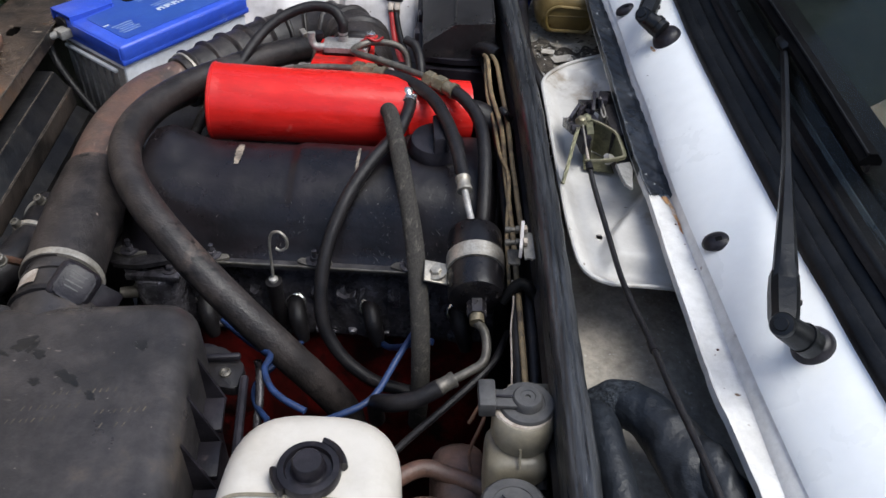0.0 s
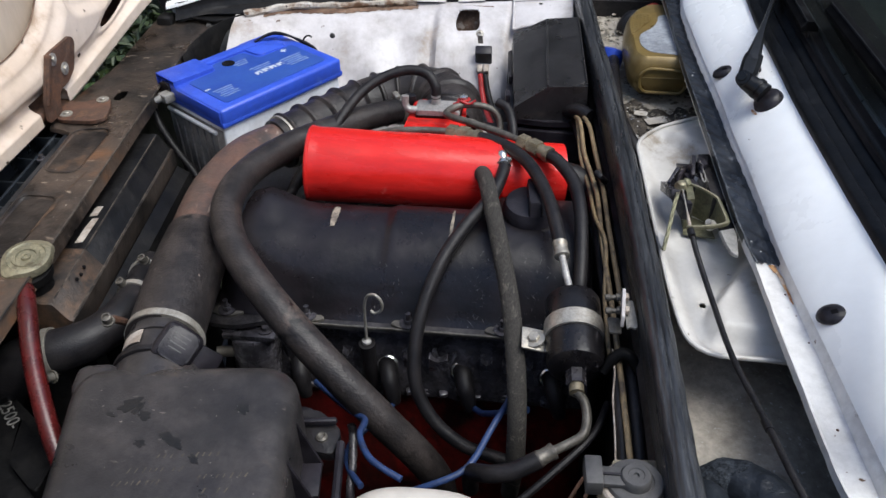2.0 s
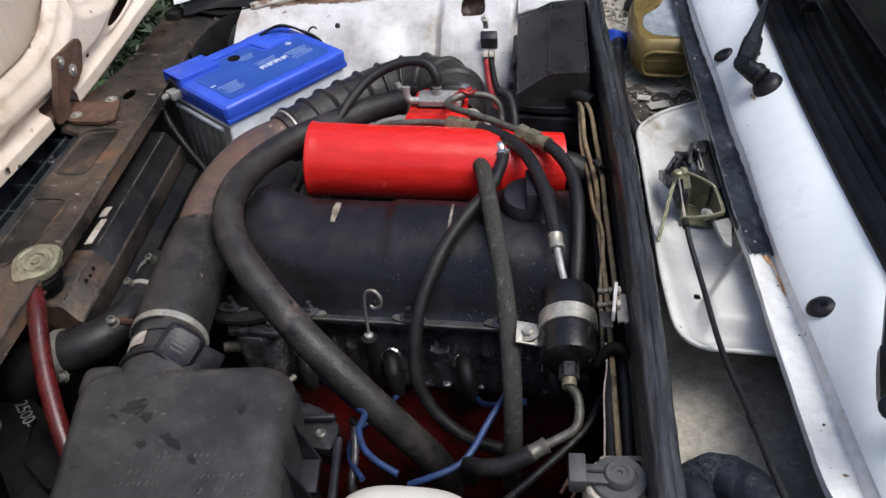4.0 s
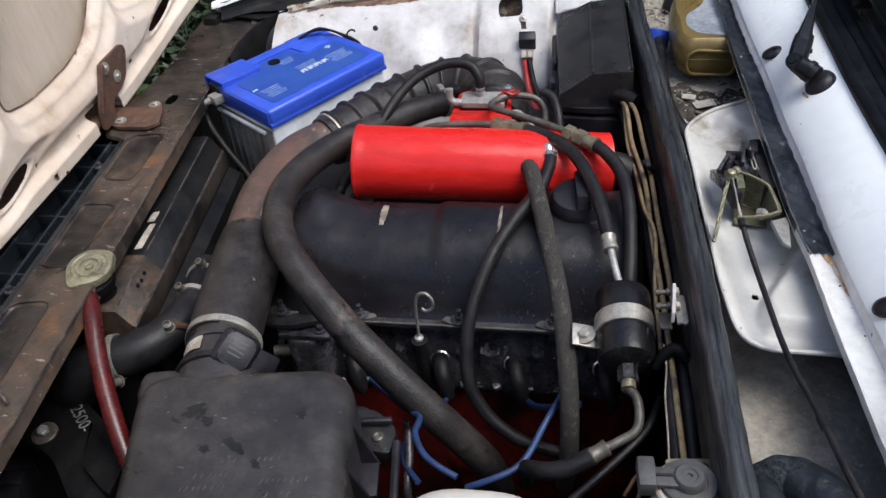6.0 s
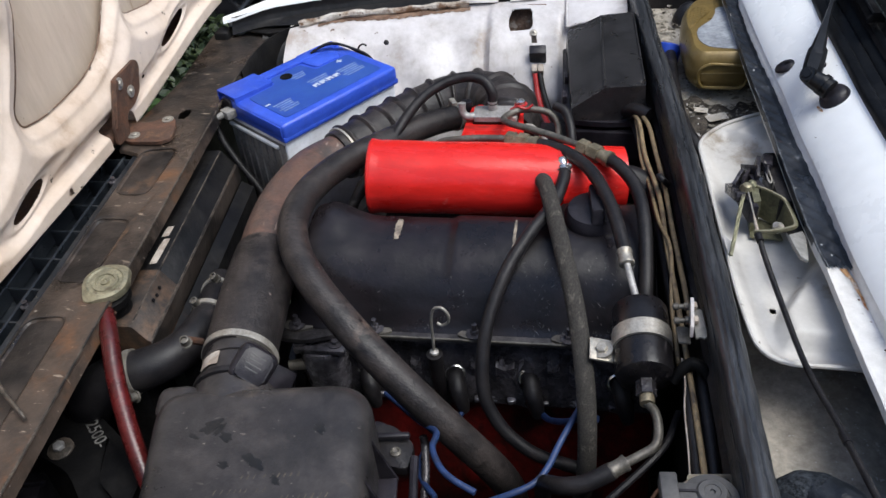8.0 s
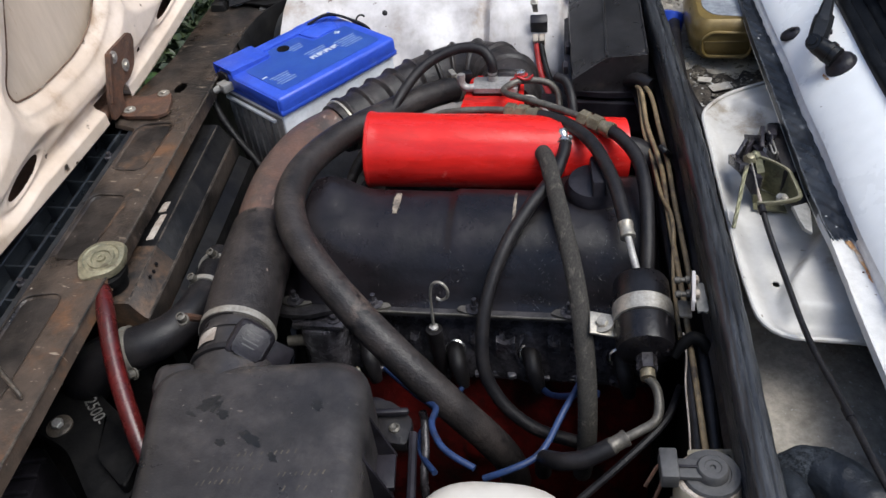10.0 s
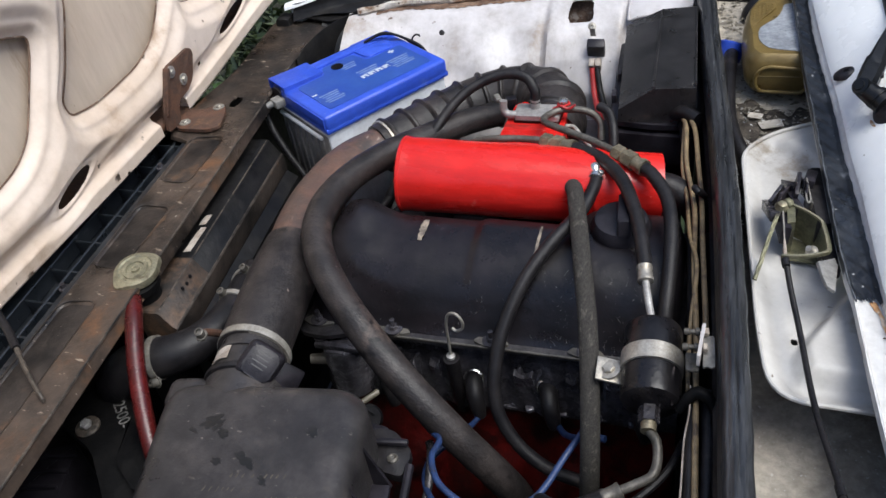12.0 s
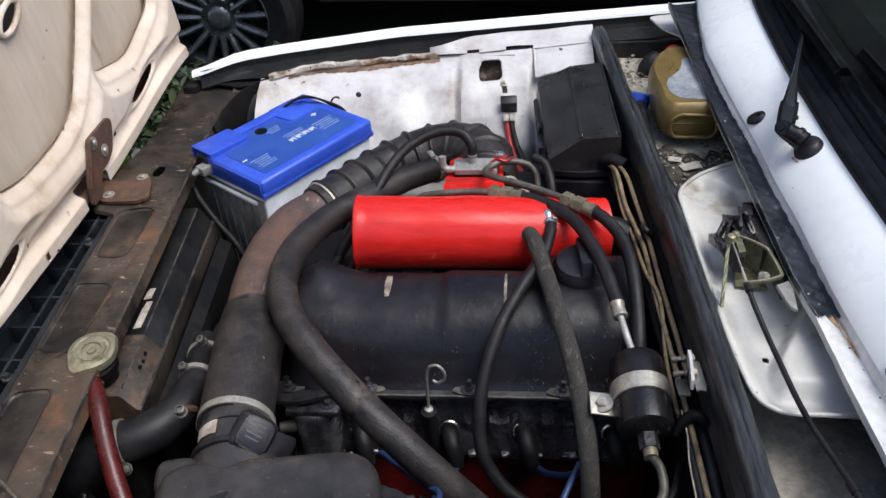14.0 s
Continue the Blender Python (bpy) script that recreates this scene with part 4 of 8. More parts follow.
def build_fender_corner():
    """Dirty white corner between the plenum's end, the cowl and the fender."""
    poly = rounded([(0.245, 0.690), (0.300, 0.701), (0.335, 0.706), (0.325, 0.640), (0.316, 0.600), (0.290, 0.604), (0.262, 0.640)], 0.010)
    bm = prism(poly, 0.003, pose(0, 0, 0.8945), 0.001)
    corner = thing("fender_corner", (0.25, 0.64, 0.90), "dirty white corner plate between fender and cowl", "corner plate", kind="structure")
    part("corner_skin", bm, M_WHITE_DIRTY, corner)
    # Solid black disc paints the shade of a drain hole.
    part("drain_hole_disc", lathe([(0.004, 0), (0.004, 0.001), (0.003, 0.0012), (0.0001, 0.0012)], (0.293, 0.640, 0.8977), (0, 0, 1), 14), M_BLACK, corner)


build_fender_corner()
build_bulkhead()
build_rail()
build_plenum()
build_cowl()
build_far_fender()
build_inner_fender()
build_front_panel()
# Added floor closing the bay; its dark colour holds the deep shade.
solo("bay_floor", span(-0.46, 0.24, -0.62, 0.55, 0.25, 0.26, 0), M_DARK_PANEL, "unseen floor under the engine, dark for the bay's shade", "floor", kind="structure")
# Unseen near panel, raised and darkened to cut low light and bounce.
solo("near_inner_fender", span(-0.46, 0.46, -0.60, -0.595, 0.25, 0.90, 0.001), M_DARK_PANEL, "unseen near inner fender panel, dark to cut stray light", "inner fender", kind="structure")


# ---- bonnet ----
def build_hood():
    hood = thing("car_hood", (-0.5, 0, 0.86), "raised cream-white bonnet with pressed ribs and oval holes", "bonnet")
    fields = [rounded([(0.0850, 0.964), (0.1200, 0.956), (0.1616, 0.9545), (0.2181, 0.956), (0.2650, 0.970), (0.300, 1.000), (0.36, 1.065), (0.52, 1.25), (0.48, 1.55), (0.17, 1.55), (0.155, 1.075), (0.1099, 1.011), (0.082, 0.982)], 0.018),
              rounded([(-0.56, 0.955), (-0.055, 0.955), (-0.0151, 0.961), (0.015, 0.977), (0.0355, 1.001), (0.0729, 1.048), (0.082, 1.066), (0.0386, 1.083), (-0.56, 1.20)], 0.020),
              rounded([(-0.56, 1.26), (0.02, 1.15), (0.09, 1.16), (0.10, 1.55), (-0.56, 1.55)], 0.03),
              rounded([(0.33, 0.985), (0.43, 0.965), (0.555, 1.0), (0.575, 1.3), (0.52, 1.2)], 0.03)]
    holes = [(0.440, 0.922, 0.044, 0.0085, 12), (0.0335, 0.9022, 0.0345, 0.0082, 11), (0.24, 1.10, 0.026, 0.012, 22), (-0.25, 0.914, 0.034, 0.015, -8)]
    dents = [(0.0892, 0.8755, 0.0042), (0.109, 0.8686, 0.0016), (-0.081, 0.868, 0.004), (0.183, 0.960, 0.0025), (0.33, 0.90, 0.0025), (-0.20, 0.869, 0.004)]

    def lower(y):
        return 0.862 + 0.028 * ease(0.25, 0.58, y)

    nu, nv = 520, 250
    ys = np.repeat(np.linspace(-0.60, 0.605, nu + 1)[:, None], nv + 1, 1)
    t = np.linspace(0, 1, nv + 1)[None, :] ** 1.5
    soft = lambda a, b, x: (lambda k: k * k * (3 - 2 * k))(np.clip((x - a) / (b - a), 0, 1))  # noqa: E731
    z0 = 0.862 + 0.028 * soft(0.25, 0.58, ys)
    zs = z0 + (1.50 - z0) * t
    sd = np.minimum.reduce([signed_grid(p, ys, zs) for p in fields])
    gy = np.gradient(sd, axis=0) / np.gradient(ys, axis=0)
    gz = np.gradient(sd, axis=1) / np.gradient(zs, axis=1)
    d = 0.032 - 0.009 * soft(0.036, 0.016, sd) - 0.012 * soft(0.016, 0.0, sd)
    h = zs - z0
    d -= 0.012 * (soft(0.020, 0.030, h) - soft(0.034, 0.052, h))
    d -= 0.010 * soft(0.006, 0.0, h)
    d += 0.0015 * np.sin(ys * 13) * np.sin(zs * 17)
    for cy, cz, a, b, turn in holes:
        c, s = math.cos(radians(turn)), math.sin(radians(turn))
        r = np.hypot(((ys - cy) * c + (zs - cz) * s) / a, (-(ys - cy) * s + (zs - cz) * c) / b)
        k = soft(2.6, 1.25, r)
        d = d * (1 - k) + (0.0215 + 0.003 * soft(1.6, 1.3, r) * soft(1.0, 1.25, r)) * k
    d -= 0.02 * soft(0.59, 0.605, ys)

    def pierce(y, z, which):
        """Where a point of the skin goes beside the round openings; None inside one."""
        for cy, cz, a, b, turn in which:
            c, s = math.cos(radians(turn)), math.sin(radians(turn))
            k = cut(((y - cy) * c + (z - cz) * s) / a, (-(y - cy) * s + (z - cz) * c) / b, 0.86)
            if k is None:
                return None
            y, z = cy + (y - cy) * k, cz + (z - cz) * k
        return y, z

    def skin(u, v):
        i, j = round(u * nu), round(v * nv)
        y, z, dd, q = float(ys[i, j]), float(zs[i, j]), float(d[i, j]), float(sd[i, j])
        if 0.195 < y < 0.262 and z < 0.895:
            return None
        if q < -0.0025:
            return None
        if q < 0.0008:
            y, z = y - q * float(gy[i, j]), z - q * float(gz[i, j])
        yz = pierce(y, z, holes)
        yz = yz and pierce(*yz, [(cy, cz, r, r, 0) for cy, cz, r in dents])
        return yz and (-0.516 + dd - 0.05 * max(0, yz[1] - 0.95), *yz)
    frame_mesh = part("inner_frame", sheet(nu, nv, skin), M_HOOD, hood)
    frame_mesh.data.set_sharp_from_angle(angle=math.pi)
    for p in fields:
        loop = [Vector((-0.5050 - 0.05 * max(0, z - 0.95), y, z)) for y, z in p + p[:1]]
        # Dark brown lip stands for the shaded gap round each field.
        part("field_lip", sweep(loop, lambda i, s: circle(0.0011, 6)), M_RUST_DARK, hood, "dark brown lip painted for the shaded gap along the pressing")

    def inside(u, v):
        y, z = -0.60 + 1.19 * u, 0.940 + 0.560 * v
        yz = pierce(y, z, holes[2:3])
        return yz and (-0.5150 - 0.05 * max(0, yz[1] - 0.95) - 0.004 * math.sin(math.pi * u) + 0.001 * math.sin(yz[0] * 19), *yz)
    part("outer_panel_lining", sheet(240, 130, inside), M_HOOD_SKIN, hood, "dusty streaked inside of the outer skin")
    cy, cz, a, b, turn = holes[2]
    c, s = math.cos(radians(turn)), math.sin(radians(turn))
    loop = [Vector((-0.5145 - 0.05 * (cz - 0.95), cy + a * math.cos(q) * c - b * math.sin(q) * s, cz + a * math.cos(q) * s + b * math.sin(q) * c)) for q in [2 * math.pi * k / 30 for k in range(31)]]
    part("hole_rim", sweep(loop, lambda i, s: circle(0.0035, 8)), M_HOOD, hood)

    def outer(u, v):
        y = -0.605 + 1.215 * u
        z = lower(y) - 0.002 + (1.505 - lower(y)) * v
        return (-0.560 - 0.05 * max(0, z - 0.95) - 0.012 * math.sin(math.pi * u), y, z)
    part("outer_skin", sheet(20, 20, outer, 0.001), M_WHITE, hood)

    def under(u, v):
        y = -0.605 + 1.215 * u
        return (-0.574 + 0.076 * v, y, lower(y) - 0.004)
    part("bottom_return", sheet(24, 2, under, 0.001), M_RUST, hood, "rusty folded bottom edge")

    def end(u, v):
        return (-0.60 + 0.09 * u, 0.6035, 0.888 + 0.615 * v)
    part("side_return", sheet(2, 8, end, 0.001), M_HOOD, hood)
    edge = spline([(-0.505, 0.603, 0.892), (-0.512, 0.605, 1.0), (-0.53, 0.605, 1.25), (-0.545, 0.60, 1.5)], 6)
    part("side_hem", sweep(edge, lambda i, s: [(0.014 * a, 0.006 * b) for a, b in circle(1, 10)]), M_HOOD, hood)
    low = spline([(-0.500, y, lower(y) + 0.004) for y in [0.270 + 0.335 * k / 8 for k in range(9)]], 4)
    part("lower_hem", sweep(low, lambda i, s: [(0.012 * a, 0.008 * b) for a, b in circle(1, 12)]), M_HOOD, hood)
    low = spline([(-0.500, y, lower(y) + 0.006) for y in [-0.60 + 0.79 * k / 10 for k in range(11)]], 4)
    part("lower_hem", sweep(low, lambda i, s: [(0.011 * a, 0.010 * b) for a, b in circle(1, 12)]), M_HOOD, hood)


def build_hinge():
    hinge = thing("hood_hinge", (-0.46, 0.25, 0.862), "rusty brown bonnet hinge bolted to the front panel", "hinge")
    foot = prism(rounded([(-0.518, 0.266), (-0.512, 0.279), (-0.497, 0.2788), (-0.479, 0.263), (-0.464, 0.264), (-0.452, 0.278), (-0.4365, 0.2775), (-0.4260, 0.2544), (-0.4195, 0.2267), (-0.4316, 0.2158), (-0.4742, 0.2150), (-0.4947, 0.2291), (-0.5001, 0.2488)], 0.006), 0.0045, pose(0, 0, 0.8622), 0.001)
    part("foot", foot, M_RUST, hinge)
    # upright leaf against the bonnet, with its folded edge
    leaf_at = Matrix(((0, 0, 1, -0.4830), (1, 0, 0, 0), (0, 1, 0, 0), (0, 0, 0, 1)))
    part("leaf", prism(rounded([(0.2010, 0.868), (0.2320, 0.868), (0.2400, 0.8935), (0.2655, 0.8945), (0.2850, 0.9035), (0.3035, 0.9340), (0.2960, 0.9430), (0.2385, 0.9430), (0.2070, 0.8960)], 0.006), 0.004, leaf_at, 0.001), M_RUST, hinge)
    part("leaf_flange", prism(rounded([(0.206, 0.890), (0.211, 0.890), (0.2425, 0.940), (0.2375, 0.9435)], 0.002), 0.007, leaf_at, 0.001), M_RUST, hinge)
    part("hinge_pin", tube([(-0.495, 0.196, 0.874), (-0.495, 0.235, 0.874)], 0.008, straight=True), M_RUST, hinge)
    for at, axis in (((-0.4440, 0.2710, 0.8665), (0, 0, 1)), ((-0.4734, 0.2298, 0.8665), (0, 0, 1)), ((-0.4790, 0.2450, 0.9340), (1, 0, 0)), ((-0.4790, 0.2640, 0.9130), (1, 0, 0))):
        bolt(at, axis, hinge, r=0.0042, h=0.004)


build_hood()
build_hinge()
rod = thing("bonnet_stay", (-0.36, -0.23, 0.862), "thin grimy steel bonnet stay rod lying on the front panel", "stay rod")
part("rod", tube([(-0.3585, -0.2300, 0.8625), (-0.3595, -0.2285, 0.8665), (-0.3700, -0.2215, 0.8700), (-0.4010, -0.1990, 0.8720), (-0.4440, -0.1655, 0.8760), (-0.4820, -0.1400, 0.8850), (-0.4990, -0.1290, 0.9000)], [0.0016, 0.0018, 0.0022, 0.0026, 0.0028, 0.0028, 0.0028], 10), M_EDGE, rod)
part("sleeve", tube([(-0.4200, -0.1842, 0.8740), (-0.4440, -0.1655, 0.8762), (-0.4700, -0.1480, 0.8820)], 0.0042, 12), M_RUBBER, rod, "black rubber sleeve")


# ---- engine ----
def build_engine():
    eng = thing("engine", (-0.02, 0.1, 0.30), "oily inline engine with black valve cover and red block", "engine")
    prof = [(-0.010, 0.774), (-0.004, 0.782), (0.006, 0.800), (0.020, 0.822), (0.040, 0.838), (0.062, 0.8465), (0.080, 0.8490), (0.096, 0.8492), (0.107, 0.8435), (0.115, 0.820), (0.119, 0.774)]

    smooth = spline([(a, b, 0) for a, b in prof], 6)

    def cover(u, v):
        x = -0.207 + 0.392 * u
        y, z, _ = smooth[round(v * 60)]
        h = (z - 0.774) / 0.076
        # boss on the timing-chain nose, lower middle, raised rear pad, wider seat under the filler cap
        nose = ease(-0.115, -0.170, x)
        boss = math.exp(-((x + 0.170) / 0.020) ** 2)
        z += h * (0.004 * nose + 0.007 * boss * ease(0.05, 0.09, y) - 0.004 + 0.0045 * ease(-0.035, -0.025, x) * ease(0.55, 0.75, h))
        y -= 0.002 * nose * (1 - h) * ease(0.1, 0.03, y)
        y += (0.030 * ease(0.06, 0.09, x) + 0.010 * nose) * ease(0.07, 0.11, y)
        ends = max(ease(-0.186, -0.207, x), ease(0.168, 0.185, x))
        z = 0.774 + (z - 0.774) * (1 - 0.45 * ends ** 2)
        y = 0.062 + (y - 0.062) * (1 - 0.08 * ends)
        return (x, y + 0.02 * (x + 0.2) * 0.1, z - 0.018 * (x + 0.2) * 0.5)
    vc = part("valve_cover", sheet(90, 60, cover, 0.002), M_VALVE, eng, "black painted valve cover with scratches")
    rnd = random.Random(17)

    def on_cover(x, v):
        u = (x + 0.207) / 0.392
        p, a, b = Vector(cover(u, v)), Vector(cover(u + 0.01, v)), Vector(cover(u, min(1.0, v + 1 / 60)))
        n = (a - p).cross(b - p).normalized()
        return p + n * (0.0006 if n.z > 0 or n.y < 0 else -0.0006), (b - p).normalized()

    bm = bmesh.new()
    spots = [(rnd.uniform(-0.03, 0.165), rnd.uniform(4, 24)) for _ in range(11)] + [(0.075, 12), (0.062, 18)]
    for _ in range(150):
        if rnd.random() < 0.72:
            sx0, row0 = rnd.choice(spots)
            x, row = rnd.gauss(sx0, 0.0075), rnd.gauss(row0, 2.6)
        else:
            x, row = rnd.uniform(-0.13, 0.165), 2 + abs(rnd.gauss(0, 9))
        x, row = min(0.168, max(-0.15, x)), min(30, max(2, int(row)))
        p, t = on_cover(x, row / 60)
        l, w = rnd.uniform(0.0008, 0.0036) * (1 if rnd.random() < 0.85 else 2), rnd.uniform(0.00010, 0.00032)
        lean = Vector((rnd.gauss(0, 0.55), 0, 0))
        bend = Vector((rnd.gauss(0, 0.5), 0, 0))
        sx = Vector((w, 0, 0))
        q = p + (t + lean) * (l * 0.5)
        e = q + (t + lean + bend) * (l * 0.5)
        ends = [bm.verts.new(k) for k in (p - sx * 0.5, p + sx * 0.5, q + sx, q - sx, e + sx * 0.3, e - sx * 0.3)]
        bm.faces.new((ends[0], ends[1], ends[2], ends[3]))
        bm.faces.new((ends[3], ends[2], ends[4], ends[5]))
    tagged(part("paint_scratches", bm, M_SCRATCH, vc), "fine pale scratches in the black paint", kind="stuff")
    for x, v0, rows, w in ((-0.092, 30, 11, 0.0042), (0.037, 25, 16, 0.0017)):
        bm = bmesh.new()
        left, right = [], []
        for k in range(rows + 1):
            p, t = on_cover(x, (v0 + k) / 60)
            k2 = w * (0.55 + 0.45 * math.sin(math.pi * (k + 0.6) / (rows + 1.2))) * rnd.uniform(0.75, 1.1)
            left.append(bm.verts.new(p + Vector((-k2 + rnd.uniform(-0.0006, 0.0006), 0, 0.0003))))
            right.append(bm.verts.new(p + Vector((k2, 0, 0.0003))))
        for k in range(rows):
            bm.faces.new((left[k], right[k], right[k + 1], left[k + 1]))
        part("paint_dab", bm, M_MARK, vc, "dried tan paint run")
    flange = prism(rounded([(-0.216, -0.028), (-0.18, -0.030), (-0.15, -0.018), (0.19, -0.016), (0.19, 0.195), (-0.216, 0.195)], 0.012), 0.0055, pose(0, 0, 0.7675), 0.0015)
    part("cover_flange", flange, M_FLANGE, eng, "dark oily gasket flange")
    part("flange_edge", sweep([Vector((-0.150 + 0.335 * k / 40, -0.0172 + 0.0002 * math.sin(k * 1.7), 0.7725)) for k in range(41)], lambda i, s: [(a * (1 + 0.2 * math.sin(s * 140)), 1.5 * b) for a, b in circle(0.0012, 8)]), M_PIPE_GREY, eng, "bright worn flange edge")
    part("gasket", prism([(-0.21, -0.010), (0.19, -0.010), (0.19, 0.19), (-0.21, 0.19)], 0.004, pose(0, 0, 0.7635)), M_RUBBER, eng)
    for x in (-0.196, -0.108, 0.0, 0.098):
        part("clamp_washer", prism(rounded([(-0.020, 0.0), (-0.006, -0.006), (0.006, -0.006), (0.020, 0.0), (0.010, 0.010), (-0.010, 0.010)], 0.004), 0.003, pose(x, -0.012, 0.7731), 0.0006), M_PIPE_GREY, eng)
        bolt((x, -0.010, 0.776), (0, 0, 1), eng, "stud_nut", 0.0050, 0.006, M_CAST)
        part("stud", tube([(x, -0.010, 0.778), (x, -0.010, 0.790)], 0.0028, 8, straight=True), M_CAST, eng)

    # cylinder head side with cast slabs between the plug bosses
    def head(u, v):
        x = -0.205 + 0.395 * u
        z = 0.765 - 0.095 * v
        y = 0.003 - 0.012 * ease(0.1, 1.0, v) + 0.004 * math.sin(x * 65 + 0.8) * ease(0.2, 0.4, v) + 0.0015 * math.sin(x * 190) * ease(0.25, 0.5, v)
        return (x, y, z)
    part("cylinder_head", sheet(120, 30, head, 0.003), M_CAST, eng, "oily cast cylinder head")
    for x, w, h in ((-0.103, 0.020, 0.040), (-0.070, 0.012, 0.046), (-0.002, 0.013, 0.048), (0.030, 0.024, 0.048), (0.082, 0.014, 0.050), (0.104, 0.012, 0.046), (0.125, 0.016, 0.044)):
        slab = rounded([(-w / 2, -h / 2), (w / 2, -h / 2), (w * 0.42, h / 2), (w * 0.12, h / 2 - 0.008), (-w * 0.12, h / 2 - 0.007), (-w * 0.45, h / 2)], 0.003)
        part("cast_slab", prism(slab, 0.008, Matrix.Translation((x, 0.001, 0.708)) @ pose(0, 0, 0, 102, 0, 0), 0.002), M_HOUSING, eng)
    for k in range(9):
        part("joint_stud", box((0.010, 0.008, 0.008), pose(-0.15 + 0.037 * k, -0.012, 0.676, 10, 0, 12 * (k % 3)), 0.002), M_HOUSING, eng)
    cu = bpy.data.curves.new("cast_number", "FONT")
    cu.body, cu.size, cu.extrude, cu.space_character = "2101-1003015", 0.0115, 0.0009, 1.06
    txt = new("cast_number", cu)
    me = bpy.data.meshes.new_from_object(txt.evaluated_get(bpy.context.evaluated_depsgraph_get()))
    bpy.data.objects.remove(txt)
    bm = bmesh.new()
    bm.from_mesh(me)
    bpy.data.meshes.remove(me)
    bm.transform(pose(0.018, 0.0022, 0.7385, 95, 0, 0))
    part("cast_number", bm, M_CAST, eng, "raised cast part number")
    part("block_joint", span(-0.205, 0.19, -0.010, 0.19, 0.666, 0.672, 0.002), M_CAST, eng)
    # cooling outlet at the nose
    body = rounded([(-0.192, 0.004), (-0.194, -0.026), (-0.183, -0.037), (-0.158, -0.037), (-0.147, -0.028), (-0.143, 0.004)], 0.006, 4)
    part("outlet_housing", prism(body, 0.072, pose(0, 0, 0.684), 0.005, 3), M_HOUSING, eng, "oily cast outlet housing, its highlight put into a brighter colour")
    part("outlet_flange", box((0.058, 0.040, 0.008), pose(-0.168, -0.014, 0.7585, 0, 0, 0), 0.002), M_CAST, eng)
    part("side_pad", box((0.034, 0.014, 0.044), pose(-0.122, -0.006, 0.722, 6, 0, 0), 0.005, 3), M_CAST, eng, "flat cast pad beside the outlet")
    for x in (-0.192, -0.152):
        bolt((x, -0.022, 0.7625), (0, 0, 1), eng, "flange_bolt", 0.0045, 0.005, M_CAST)
    part("outlet_stub", tube([(-0.190, -0.026, 0.732), (-0.208, -0.030, 0.732)], [0.007, 0.006], 12, straight=True), M_PIPE_GREY, eng)

    def block(u, v):
        x = -0.19 + 0.38 * u
        z = 0.668 - 0.35 * v
        y = -0.006 - 0.04 * ease(0.02, 0.5, v) + 0.006 * math.sin(x * 66) * ease(0.05, 0.2, v)
        for px in (-0.10, 0.0, 0.09):
            y -= 0.008 * ease(1.2, 0.7, math.hypot((x - px) / 0.024, (z - 0.575) / 0.024))
        return (x, y, z)
    part("engine_block", sheet(90, 40, block, 0.003), M_RED_BLOCK, eng, "dark red painted oily engine block")
    # Added dark block filling the shaded gap behind the plenum can.
    part("manifold", span(-0.150, 0.150, 0.205, 0.320, 0.55, 0.775, 0.020, 3), M_DARK_PANEL, eng, "dark manifold block added to fill the shaded gap")
    for k in range(4):
        part("manifold_runner", tube([(-0.115 + 0.075 * k, 0.165, 0.765), (-0.115 + 0.072 * k, 0.215, 0.785), (-0.105 + 0.066 * k, 0.262, 0.785)], 0.018, 14), M_DARK_PANEL, eng)
    part("block_core", span(-0.19, 0.19, 0.04, 0.17, 0.31, 0.766, 0.01), M_CAST, eng)

    # oil filler cap
    cap_at = Vector((0.118, 0.103, 0.842))
    cap = part("oil_filler_cap", lathe([(0.030, 0), (0.031, 0.002), (0.031, 0.010), (0.0285, 0.016), (0.0265, 0.020), (0.022, 0.021), (0.0005, 0.0215)], cap_at, (0, -0.08, 1), 36), M_PLASTIC_BLACK, eng, "black twist oil filler cap with grip bar")
    part("grip_bar", prism(rounded([(-0.0075, -0.029), (0.0075, -0.029), (0.0065, 0.028), (-0.0065, 0.028)], 0.004), 0.016, basis(cap_at + Vector((0.003, 0, 0.018)), (1, 0.12, 0)), 0.002, taper=0.85), M_PLASTIC_BLACK, cap)
    part("cap_base", lathe([(0.034, -0.012), (0.034, 0.0), (0.026, 0.001)], cap_at, (0, -0.08, 1), 30), M_PLASTIC_BLACK, cap)

    # spark plug boots
    for x in (-0.036, 0.051, 0.146, -0.135):
        sx = x + 0.009 if x < 0 else x + 0.004
        part("plug_boss", lathe([(0.019, 0), (0.018, 0.006), (0.0145, 0.008), (0.0125, 0.004)], (sx, 0.0, 0.7085), (0.08, -0.92, 0.40), 24), M_CAST, eng)
        part("plug_seat", lathe([(0.0118, 0), (0.0118, 0.010), (0.0100, 0.0115), (0.0095, 0.006)], (sx, -0.001, 0.7085), (0.08, -0.92, 0.40), 24), M_CHROME, eng, "bright steel plug ring")
        part("plug_boot", tube([(sx, 0.002, 0.708), (sx + 0.002, -0.012, 0.711), (sx + 0.006, -0.026, 0.704), (sx + 0.010, -0.032, 0.690), (sx + 0.012, -0.034, 0.680)], [0.0098, 0.0098, 0.0094, 0.0085, 0.0065], 14), M_RUBBER, eng, "black rubber spark plug boot")

